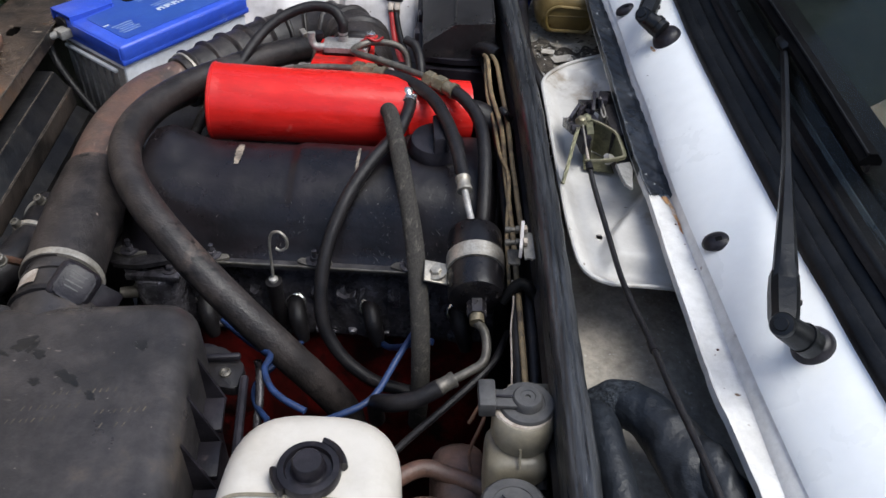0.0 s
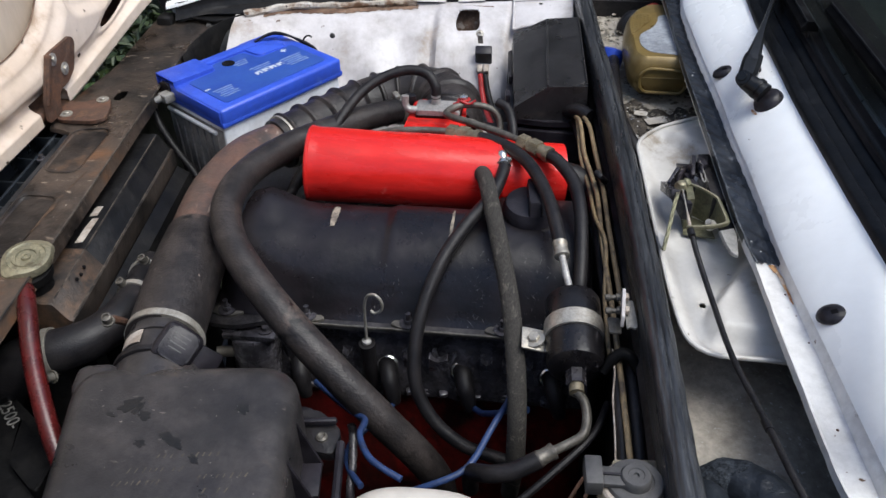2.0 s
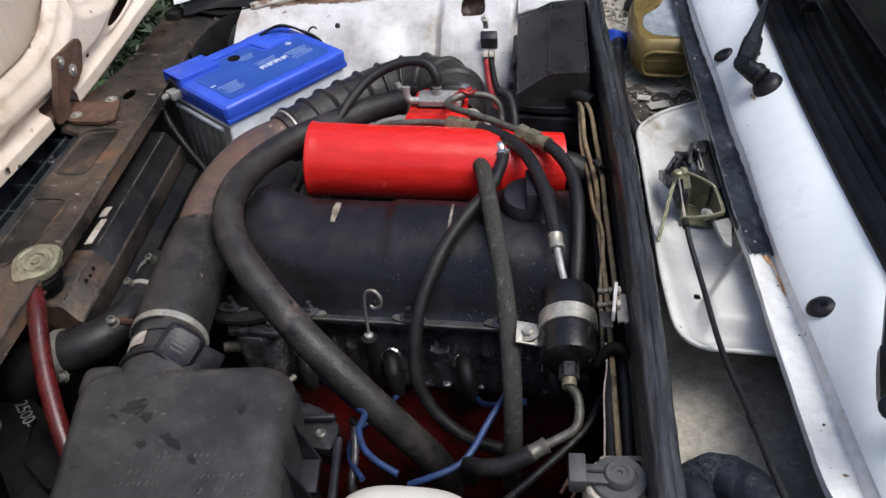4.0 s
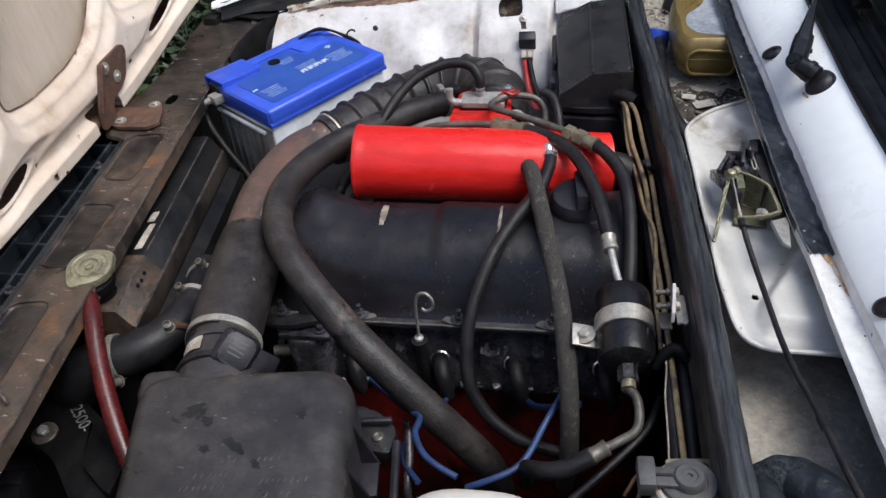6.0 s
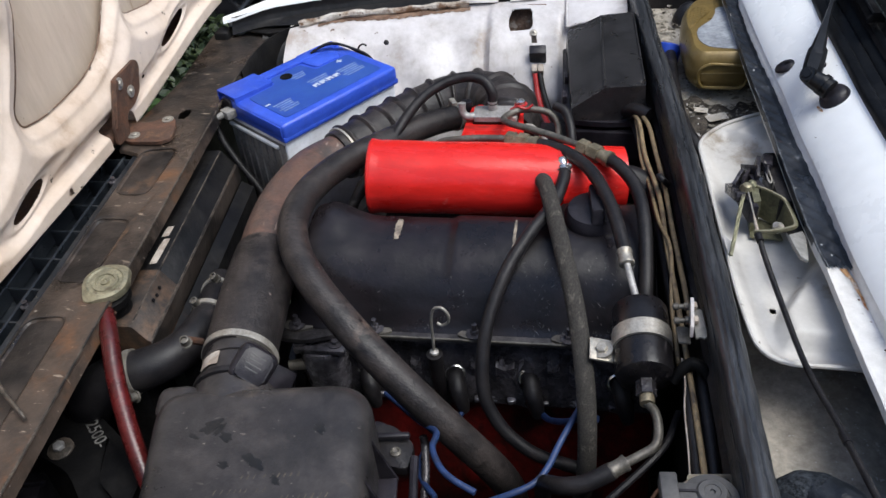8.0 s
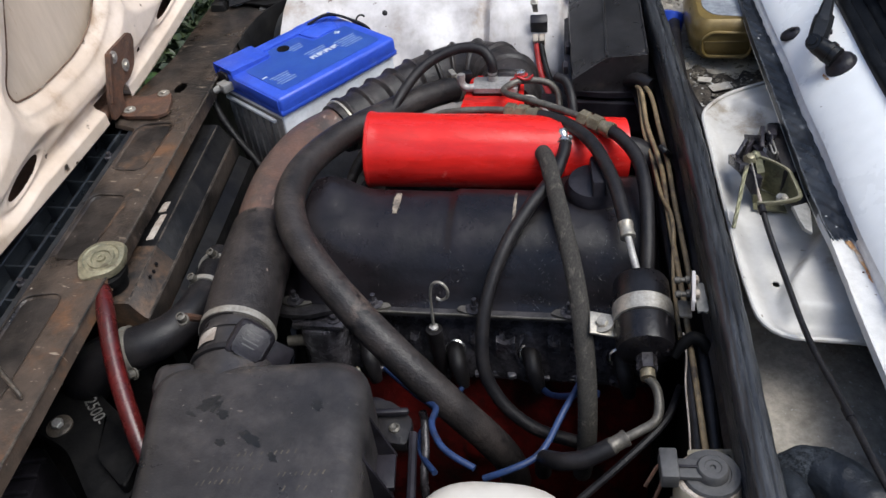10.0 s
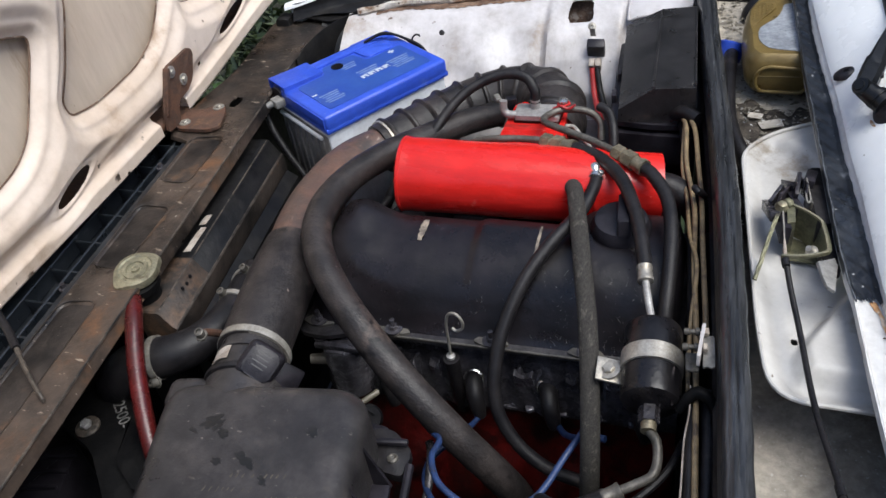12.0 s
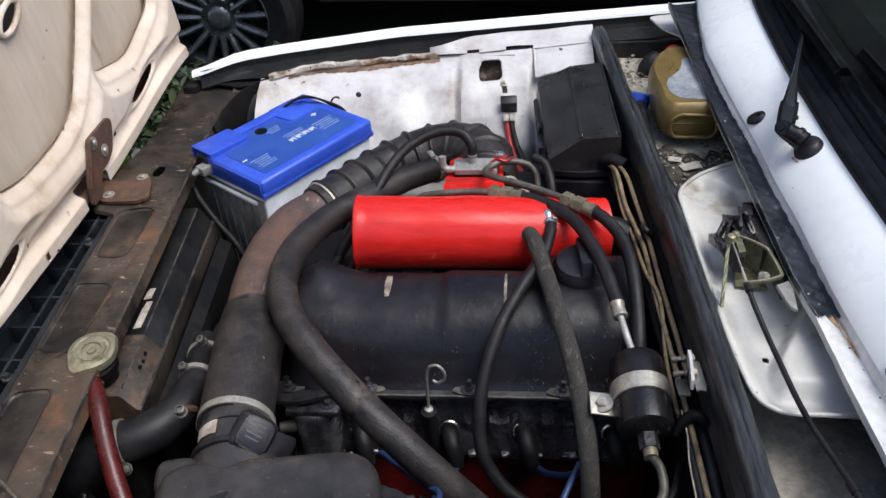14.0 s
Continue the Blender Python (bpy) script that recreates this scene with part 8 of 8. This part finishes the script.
def build_bottle():
    b = thing("oil_bottle", (0.265, 0.45, 0.855), "bronze plastic oil bottle lying on its side with a silver label", "oil bottle")
    outline = rounded([(0.2275, 0.380), (0.2390, 0.3605), (0.302, 0.3605), (0.3095, 0.380), (0.311, 0.425), (0.310, 0.500), (0.298, 0.535), (0.284, 0.550), (0.258, 0.552), (0.239, 0.532), (0.2265, 0.500), (0.2235, 0.460), (0.2265, 0.410)], 0.0135, 4)
    body = part("body", tub(outline, [(0.858, 0.009), (0.861, 0.006), (0.867, 0.002), (0.876, 0.0), (0.888, 0.0), (0.898, 0.0014), (0.904, 0.0036), (0.908, 0.0064), (0.9102, 0.0092)]), M_GOLD, b)
    rim = [Vector((x, 0.3598, z)) for x, z in rounded([(0.242, 0.873), (0.248, 0.8655), (0.294, 0.8645), (0.300, 0.873), (0.298, 0.895), (0.254, 0.898), (0.245, 0.893), (0.241, 0.885)], 0.006, 3)]
    part("base_rim", sweep(rim + [rim[0]], lambda i, s: circle(0.0021, 8)), M_GOLD, body, "raised rim round the base")
    part("mould_line", tube([(0.243, 0.3602, 0.8850), (0.270, 0.3600, 0.8852), (0.297, 0.3602, 0.8850)], 0.0006, 6), M_GOLD, body)
    part("neck", lathe([(0.0165, -0.006), (0.0135, 0.004), (0.0130, 0.012)], (0.270, 0.549, 0.886), (0.05, 1, 0.04), 20), M_GOLD, body)
    part("cap", lathe([(0.0135, 0), (0.0150, 0.001), (0.0150, 0.014), (0.012, 0.016), (0.001, 0.016)], (0.2702, 0.556, 0.8865), (0.05, 1, 0.04), 24), M_REDWIRE, b, "red screw cap")
    lab = [(p.x, p.y) for p in spline([(0.2415, 0.424, 0), (0.2425, 0.404, 0), (0.249, 0.389, 0), (0.258, 0.381, 0), (0.279, 0.377, 0), (0.300, 0.377, 0), (0.302, 0.42, 0), (0.300, 0.47, 0), (0.292, 0.500, 0), (0.280, 0.503, 0), (0.271, 0.498, 0), (0.2685, 0.482, 0), (0.262, 0.462, 0), (0.250, 0.445, 0), (0.2440, 0.436, 0)], 4)]
    label = part("label", prism(lab, 0.0009, pose(0, 0, 0.9100)), M_SILVER_LABEL, body, "worn silver label")
    tilt = Matrix.Translation((0.2475, 0.478, 0.9106)) @ pose(0, 0, 0, 0, -5, 0)
    pad = [(p.x, p.y) for p in spline([(-0.0155, -0.040, 0), (-0.0165, -0.015, 0), (-0.0145, 0.010, 0), (-0.006, 0.026, 0), (0.009, 0.027, 0), (0.0145, 0.014, 0), (0.009, -0.002, 0), (0.000, -0.016, 0), (-0.008, -0.032, 0)], 4)]
    part("grip_pad", prism(pad, 0.0012, tilt, 0.0005), M_GOLD, body)
    for i in range(5):
        for k in range(6):
            x, y = -0.013 + 0.0050 * i + 0.0006 * k, -0.020 + 0.0072 * k + 0.0020 * i
            if signed([(-0.014, -0.03), (0.0, -0.013), (0.011, 0.005), (0.011, 0.022), (-0.006, 0.022), (-0.014, 0.006)], x, y) < 0:
                part("grip_dot", lathe([(0.0014, 0), (0.0010, 0.0008), (0.0001, 0.0010)], tilt @ Vector((x, y, 0.0011)), (-0.29, 0, 1), 6), M_GOLD, body)
    solo("blue_cap", lathe([(0.015, 0), (0.016, 0.002), (0.016, 0.022), (0.013, 0.024), (0.001, 0.024)], (0.2085, 0.462, 0.851), (0.2, 0.5, 0.8), 22), M_BLUE, "small blue plastic cap", "cap")
    solo("rubber_stub", tube([(0.236, 0.585, 0.846), (0.238, 0.588, 0.856), (0.244, 0.592, 0.866), (0.252, 0.598, 0.870)], [0.015, 0.0155, 0.0140, 0.011], 16), M_RUBBER, "black rubber grommet stub", "grommet")


def build_debris():
    rnd = random.Random(7)
    bm = bmesh.new()
    for _ in range(760):
        y = rnd.uniform(0.19, 0.64)
        x0 = lerp_line(RAIL, y) + 0.02
        x = x0 + rnd.random() * 0.10
        s = rnd.uniform(0.0010, 0.0042)
        z = 0.79 + 0.055 * ease(0.15, 0.30, y) + 0.0085
        vs = [bm.verts.new((x + s * rnd.uniform(0.5, 1.3) * math.cos(a), y + s * rnd.uniform(0.5, 1.3) * math.sin(a), z + rnd.uniform(0, 0.0025))) for a in (0.3, 1.8, 3.3, 4.9)]
        bm.faces.new(vs)
    bmesh.ops.solidify(bm, geom=bm.faces[:], thickness=0.0007)
    solo("debris_flakes", bm, M_DEBRIS, "dry leaf bits and paint flakes on the plenum floor", "debris", kind="stuff")
    # dark damp dirt with pale crumbs before the tray
    def dirt(u, v):
        y = 0.165 + (0.185 + 0.012 * math.sin(u * 9) + 0.006 * math.sin(u * 31)) * v
        x = lerp_line(RAIL, y) + 0.012 + (0.125 + 0.010 * math.sin(v * 13)) * u
        return (x, y, 0.7935 + 0.055 * ease(0.15, 0.30, y) + 0.0025 * math.sin(x * 150) * math.sin(y * 120) + 0.0028 * math.sin(math.pi * u) * math.sin(math.pi * v) + 0.0022)
    solo("dirt_layer", sheet(40, 50, dirt), M_DIRT, "dark damp dirt with pale crumbs on the plenum floor", "dirt", kind="stuff")
    for x, y, t, w, l in ((0.262, 0.305, 20, 0.016, 0.026), (0.245, 0.322, -15, 0.012, 0.016)):
        solo("paper_scrap", prism(rounded([(-l / 2, -w / 2), (l / 2, -w / 2), (l / 2, w / 2), (-l / 2, w / 2 * 0.8)], 0.002), 0.0008, pose(x, y, 0.8545, 0, 0, t)), M_FLOORGREY, "grey dirty scrap of sheet", "scrap")


build_tray()
build_heater_hoses()
build_bottle()
build_debris()


# ---- washer nozzles, wipers, windscreen ----
def build_nozzle(at):
    nz = thing("washer_nozzle", at, "small black plastic washer nozzle on the cowl", "washer nozzle", group="washer nozzles")
    a = Vector(at)
    bm = lathe([(0.0105, 0), (0.0105, 0.0015), (0.009, 0.005), (0.005, 0.0075), (0.0003, 0.008)], (0, 0, 0), (0, 0, 1), 24)
    bm.transform(pose(*a, 0, -25, -12) @ Matrix.Diagonal((1.25, 1.06, 0.95, 1)))
    part("body", bm, M_PLASTIC_BLACK, nz)
    part("jet", box((0.006, 0.005, 0.004), pose(a.x - 0.001, a.y - 0.003, a.z + 0.006, 0, -25, 5), 0.001), M_BLACK, nz)


build_nozzle((0.328, 0.282, cowl_z(0.328, 0.282) - 0.0005))
build_nozzle((0.3665, -0.1105, cowl_z(0.3665, -0.1105) - 0.0005))


def build_wiper(base, head, tip, blade):
    w = thing("windscreen_wiper", base, "black windscreen wiper arm on a rubber boot", "wiper", group="wipers")
    b, h, t = Vector(base), Vector(head), Vector(tip)
    ax = (h - b).normalized()
    part("boot", lathe([(0.0156, -0.0125), (0.0162, -0.0095), (0.0160, -0.0060), (0.0150, -0.0010), (0.0130, 0.0030), (0.0100, 0.0056), (0.0003, 0.0064)], b + Vector((-0.0012, 0.0095, 0.0006)), Vector((-0.50, -0.06, 1)), 36), M_PLASTIC_BLACK, w, "round black rubber boot")
    part("rust_ring", lathe([(0.0152, 0.0006), (0.0172, 0.0004), (0.0182, 0.0), (0.0172, -0.0010)], b - Vector((-0.0010, -0.0085, 0.0068)), (-0.50, -0.02, 1), 36), M_RUST_STREAK, w, "orange rust smear in the paint round the boot")
    part("shank", tube([b + ax * 0.010 + Vector((0, 0, 0.003)), h], [0.0108, 0.0092], 20, straight=True), M_WIPER, w)
    part("collar", tube([b + ax * 0.0165 + Vector((0, 0, 0.003)), b + ax * 0.0215 + Vector((0, 0, 0.0025))], 0.0112, 20, straight=True), M_WIPER, w)
    part("pivot_bolt", lathe([(0.0085, -0.010), (0.0088, 0.006), (0.0078, 0.0085), (0.0050, 0.009), (0.0045, 0.0105), (0.001, 0.0105)], h, (-0.55, -0.5, 0.7), 18), M_WIPER, w)
    e = (t - h).normalized()
    part("arm_head", sweep([h - e * 0.002, h + e * 0.010, h + e * 0.030, h + e * 0.046], lambda i, s: [(k * (0.0075, 0.0095, 0.0100, 0.0096)[i], z * (0.8, 1.0, 1.0, 0.8)[i]) for k, z in ((1, -0.007), (1, 0.003), (0.6, 0.0075), (-0.6, 0.0075), (-1, 0.003), (-1, -0.007))]), M_WIPER, w, "folded hinge head of the arm")
    part("hinge_pin", lathe([(0.0026, 0), (0.0026, 0.0015), (0.0018, 0.0025), (0.0003, 0.0026)], h + e * 0.022 + Vector((0.0096, 0, -0.001)), (1, -0.2, 0.1), 12), M_PLASTIC_BLACK, w)
    d = (t - h)
    n = 14
    line = [h + d * (k / n) + Vector((0, 0, 0.006 * math.sin(math.pi * k / n))) for k in range(n + 1)]

    def ring(i, s):
        f = i / n
        wd = 0.0094 - 0.0068 * ease(0.04, 0.62, f) ** 0.8
        return [(wd, -0.004), (wd, 0.002), (wd * 0.6, 0.0045), (-wd * 0.6, 0.0045), (-wd, 0.002), (-wd, -0.004)]
    part("arm", sweep(line, ring), M_WIPER, w)
    p, q = Vector(blade[0]), Vector(blade[1])
    bl = [p + (q - p) * (k / 10) + Vector((0, 0, 0.003 * math.sin(math.pi * k / 10))) for k in range(11)]
    part("blade", sweep(bl, lambda i, s: [(0.009, -0.002), (0.009, 0.002), (0.003, 0.009), (-0.003, 0.009), (-0.009, 0.002), (-0.009, -0.002)]), M_TRIM_BLACK, w, "black wiper blade")
    part("blade_spine", sweep([v + Vector((-0.004, 0, 0.0085)) for v in bl], lambda i, s: circle(0.0011, 6)), M_WIPER, w, "worn shiny blade spine")
    part("blade_clip", box((0.016, 0.022, 0.012), Matrix.Translation(t + Vector((0.002, 0, 0.004))) @ pose(0, 0, 0, 0, -30, 6), 0.003), M_WIPER, w)
    part("blade_rubber", sweep(bl, lambda i, s: [(0.0015, -0.009), (0.0015, -0.001), (-0.0015, -0.001), (-0.0015, -0.009)]), M_RUBBER, w)


def glass_z(x, y):
    return 0.962 + cowl_lift(y) + 0.68 * (x - lerp_line(SCREEN, y) - 0.012)


build_wiper((0.407, -0.246, cowl_z(0.407, -0.246) + 0.006), (0.3755, -0.249, 0.958), (0.436, 0.060, 1.006), ((0.4605, -0.1125, glass_z(0.4605, -0.1125) + 0.016), (0.422, 0.26, glass_z(0.422, 0.26) + 0.016)))
build_wiper((0.3575, 0.174, cowl_z(0.3575, 0.174) + 0.006), (0.333, 0.196, 0.966), (0.392, 0.385, 0.999), ((0.40, 0.25, glass_z(0.40, 0.25) + 0.014), (0.38, 0.66, glass_z(0.38, 0.66) + 0.014)))


def build_windscreen():
    ws = thing("windscreen", (0.6, 0, 0.95), "raked windscreen glass in black rubber surround", "windscreen", kind="structure")
    def strip(name, ring, off, lift, material, label=""):
        line = spline([(lerp_line(SCREEN, y) + off, y, 0.952 + cowl_lift(y) + lift) for y in [-0.62 + 1.34 * k / 14 for k in range(15)]], 5)
        part(name, sweep(line, ring), material, ws, label)
    strip("outer_rubber", lambda i, s: [(-0.011, -0.006), (-0.011, 0.001), (-0.009, 0.004), (-0.002, 0.0065), (0.0, 0.005), (0.002, 0.0065), (0.009, 0.0085), (0.011, 0.0065), (0.013, 0.0095), (0.022, 0.013), (0.026, 0.010), (0.026, -0.004)], 0.012, 0.003, M_TRIM_SATIN, "black rubber lip on the paint")
    strip("rubber_bead", lambda i, s: circle(0.0058, 10), 0.039, 0.019, M_TRIM_SATIN)
    strip("moulding", lambda i, s: [(-0.0055, -0.003), (-0.0055, 0.001), (-0.003, 0.0035), (0.003, 0.0035), (0.0055, 0.001), (0.0055, -0.003)], 0.050, 0.027, M_MOULDING, "worn satin black moulding")
    strip("inner_trim", lambda i, s: circle(0.0062, 10), 0.062, 0.034, M_TRIM_BLACK)

    def pane(u, v):
        y = -0.62 + 1.34 * u
        x = lerp_line(SCREEN, y) + 0.04 + 0.75 * v
        return (x, y, glass_z(x, y) + 0.004)
    g = part("pane", sheet(24, 12, pane, 0.004), M_GLASS, ws, "clear windscreen glass")
    g.visible_shadow = False

    def black(u, v):
        y = -0.62 + 1.34 * u
        x = lerp_line(SCREEN, y) + 0.03 + 0.055 * v
        return (x, y, glass_z(x, y) - 0.004)
    part("painted_border", sheet(24, 3, black, 0.001), M_BLACK, ws, "black painted lower border")
    dash = thing("dashboard", (0.8, 0, 0.7), "dark dashboard top behind the windscreen", "dashboard")
    part("dash_top", span(0.47, 1.05, -0.62, 0.72, 0.90, 0.93, 0.01), M_DASH, dash)
    part("dash_cowl", prism([(0.45, -0.36), (0.44, -0.012), (0.56, 0.083), (0.86, 0.10), (0.86, -0.36)], 0.022, pose(0, 0, 0.928), 0.004), M_DASH_TAN, dash, "dusty tan dash moulding")
    part("dash_front", span(1.0, 1.05, -0.62, 0.72, 0.4, 0.92, 0.01), M_DASH, dash)
    # Unseen box added round the cabin; black keeps its inside dark.
    cabin = thing("cabin_shell", (1.2, 0.05, 0.3), "black box added round the unseen cabin to keep it dark", "cabin", kind="structure")
    part("rear_wall", span(2.2, 2.22, -0.7, 0.8, 0.3, 1.45, 0), M_BLACK, cabin)
    part("roof", span(1.15, 2.22, -0.7, 0.8, 1.45, 1.47, 0), M_BLACK, cabin)
    part("side_wall", span(0.46, 2.2, -0.72, -0.70, 0.3, 1.45, 0), M_BLACK, cabin)
    part("side_wall", span(0.46, 2.2, 0.80, 0.82, 0.3, 1.45, 0), M_BLACK, cabin)


build_windscreen()


# ---- beyond the car ----
def build_other_car():
    car = thing("parked_car", (-0.4, 3.2, 0.0), "black car parked beside, with grey alloy wheel", "car")
    c = Vector((-1.13, 2.42, 0.27))
    side = [(-2.2, 0.30), (-1.50, 0.28)] + [(c.x - 0.36 * math.cos(a), 0.27 + 0.36 * math.sin(a)) for a in [math.pi * k / 14 for k in range(15)]] + [(1.2, 0.22), (2.2, 0.28), (2.25, 0.75), (1.6, 0.95), (1.0, 1.40), (-0.6, 1.42), (-1.2, 1.0), (-2.1, 0.85)]
    bm = prism(side, 1.6, Matrix(((1, 0, 0, 0), (0, 0, 1, 2.50), (0, 1, 0, 0), (0, 0, 0, 1))), 0.0)
    part("body", bm, M_CARBLACK, car)
    part("underbody", span(-2.1, 2.1, 2.75, 3.9, 0.12, 0.5, 0.02), M_BLACK, car)
    wheel = part("wheel", lathe([(0.190, -0.085), (0.198, -0.09), (0.27, -0.095), (0.295, -0.07), (0.30, 0.0), (0.295, 0.07), (0.27, 0.095), (0.195, 0.09)], c, (0, 1, 0), 64, False), M_RUBBER, car, "black tyre on grey alloy")
    part("rim_barrel", lathe([(0.198, -0.092), (0.202, -0.088), (0.196, -0.08), (0.185, 0.06), (0.05, 0.06)], c, (0, 1, 0), 64, False), M_ALLOY, wheel)
    part("hub", lathe([(0.086, -0.02), (0.086, -0.058), (0.078, -0.066), (0.050, -0.060), (0.044, -0.070), (0.030, -0.076), (0.001, -0.077)], c, (0, 1, 0), 32), M_ALLOY, wheel)
    part("brake_disc", lathe([(0.14, 0.0), (0.14, 0.02), (0.001, 0.02)], c, (0, 1, 0), 40), M_CAST, wheel)
    for k in range(15):
        a = 2 * math.pi * k / 15 + 0.1
        p, q = c + Vector((0.070 * math.cos(a), -0.058, 0.070 * math.sin(a))), c + Vector((0.195 * math.cos(a), -0.078, 0.195 * math.sin(a)))
        bm = sweep([p, (p + q) / 2 + Vector((0, -0.006, 0)), q], lambda i, s: [(x * (0.0150, 0.0165, 0.021)[i], y * 0.013) for x, y in circle(1, 8)])
        part("spoke", bm, M_ALLOY, wheel)


FRUIT = (-0.600, 0.500, 0.755)


def build_weeds():
    rnd = random.Random(3)
    bm = bmesh.new()
    for _ in range(24000):
        x, y = rnd.uniform(-2.2, -0.63), rnd.uniform(-0.7, 2.3)
        # ragged outline, thinning out toward the open yard
        reach = 0.95 + 0.22 * math.sin(y * 3.1 + 0.4) + 0.12 * math.sin(y * 7.3)
        if -x - 0.63 > reach * rnd.uniform(0.55, 1.15) or y < -0.25 + 0.25 * math.sin(x * 5) - 0.3 * rnd.random():
            continue
        z = rnd.uniform(0.02, 0.60 if y < 1.1 else 0.20) * (0.6 + 0.4 * math.sin(x * 5 + y * 4) ** 2)
        l, w = rnd.uniform(0.03, 0.070), rnd.uniform(0.014, 0.034)
        m = pose(x, y, z, rnd.uniform(-60, 60), rnd.uniform(-50, 50), rnd.uniform(0, 360))
        pts = [(-l / 2, 0, 0), (-l / 5, w / 2, 0.003), (l / 4, w / 2.4, 0.004), (l / 2, 0, -0.006), (l / 4, -w / 2.4, 0.004), (-l / 5, -w / 2, 0.003)]
        vs = [bm.verts.new(m @ Vector(p)) for p in pts]
        bm.faces.new((vs[0], vs[1], vs[2], vs[3]))
        bm.faces.new((vs[0], vs[3], vs[4], vs[5]))
    for _ in range(90):
        x, y = rnd.uniform(-1.3, -0.7), rnd.uniform(-0.3, 1.2)
        h = rnd.uniform(0.3, 0.6)
        a, b = Vector((x, y, 0)), Vector((x + rnd.uniform(-0.08, 0.08), y + rnd.uniform(-0.08, 0.08), h))
        s = Vector((0.0015, 0, 0))
        bm.faces.new([bm.verts.new(v) for v in (a - s, a + s, b + s * 0.5, b - s * 0.5)])
    solo("weeds", bm, M_LEAF, "green weeds growing in front of the car", "weeds", kind="stuff")
    m_y = mat("yellow_petal", (0.45, 0.30, 0.03), (0.4, 0.22, 0.02), 0.6)
    for x, y, z in ((-0.68, 0.78, 0.60), (-0.72, 0.90, 0.58), (-0.68, 0.62, 0.59)):
        solo("yellow_flower", lathe([(0.002, -0.006), (0.009, 0.0), (0.010, 0.003), (0.004, 0.006), (0.0003, 0.006)], (x, y, z), (0.3, -0.3, 1), 10), m_y, "small yellow weed flower", "flower", group="flowers")
    fruit = thing("green_fruit", FRUIT, "small unripe green fruit on a thin stalk", "fruit")
    x, y, z = FRUIT
    part("fruit_body", lathe([(0.001, -0.014), (0.010, -0.012), (0.0145, 0.0), (0.011, 0.011), (0.004, 0.013), (0.001, 0.011)], FRUIT, (0, 0, 1), 18), mat("green_fruit_skin", (0.22, 0.34, 0.06), (0.18, 0.28, 0.05), 0.4), fruit)
    part("stalk", tube([(x, y, z - 0.012), (x - 0.01, y + 0.01, z - 0.2), (x, y, 0.0)], 0.002, 6), M_LEAF, fruit)


def build_sky_blocks():
    """Plain unseen walls added round the yard to shade the low sky."""
    solo("sky_block_far", span(-9, 9, 6.0, 6.3, 0, 6.0, 0), M_WALL, "unseen dark wall added beyond the parked car to shade the low sky", "wall", kind="structure")
    solo("sky_block_near", span(-9, 9, -6.8, -6.5, 0, 3.2, 0), M_WALL, "unseen dark wall added on the near side to shade the low sky", "wall", kind="structure")


build_other_car()
build_weeds()
build_sky_blocks()
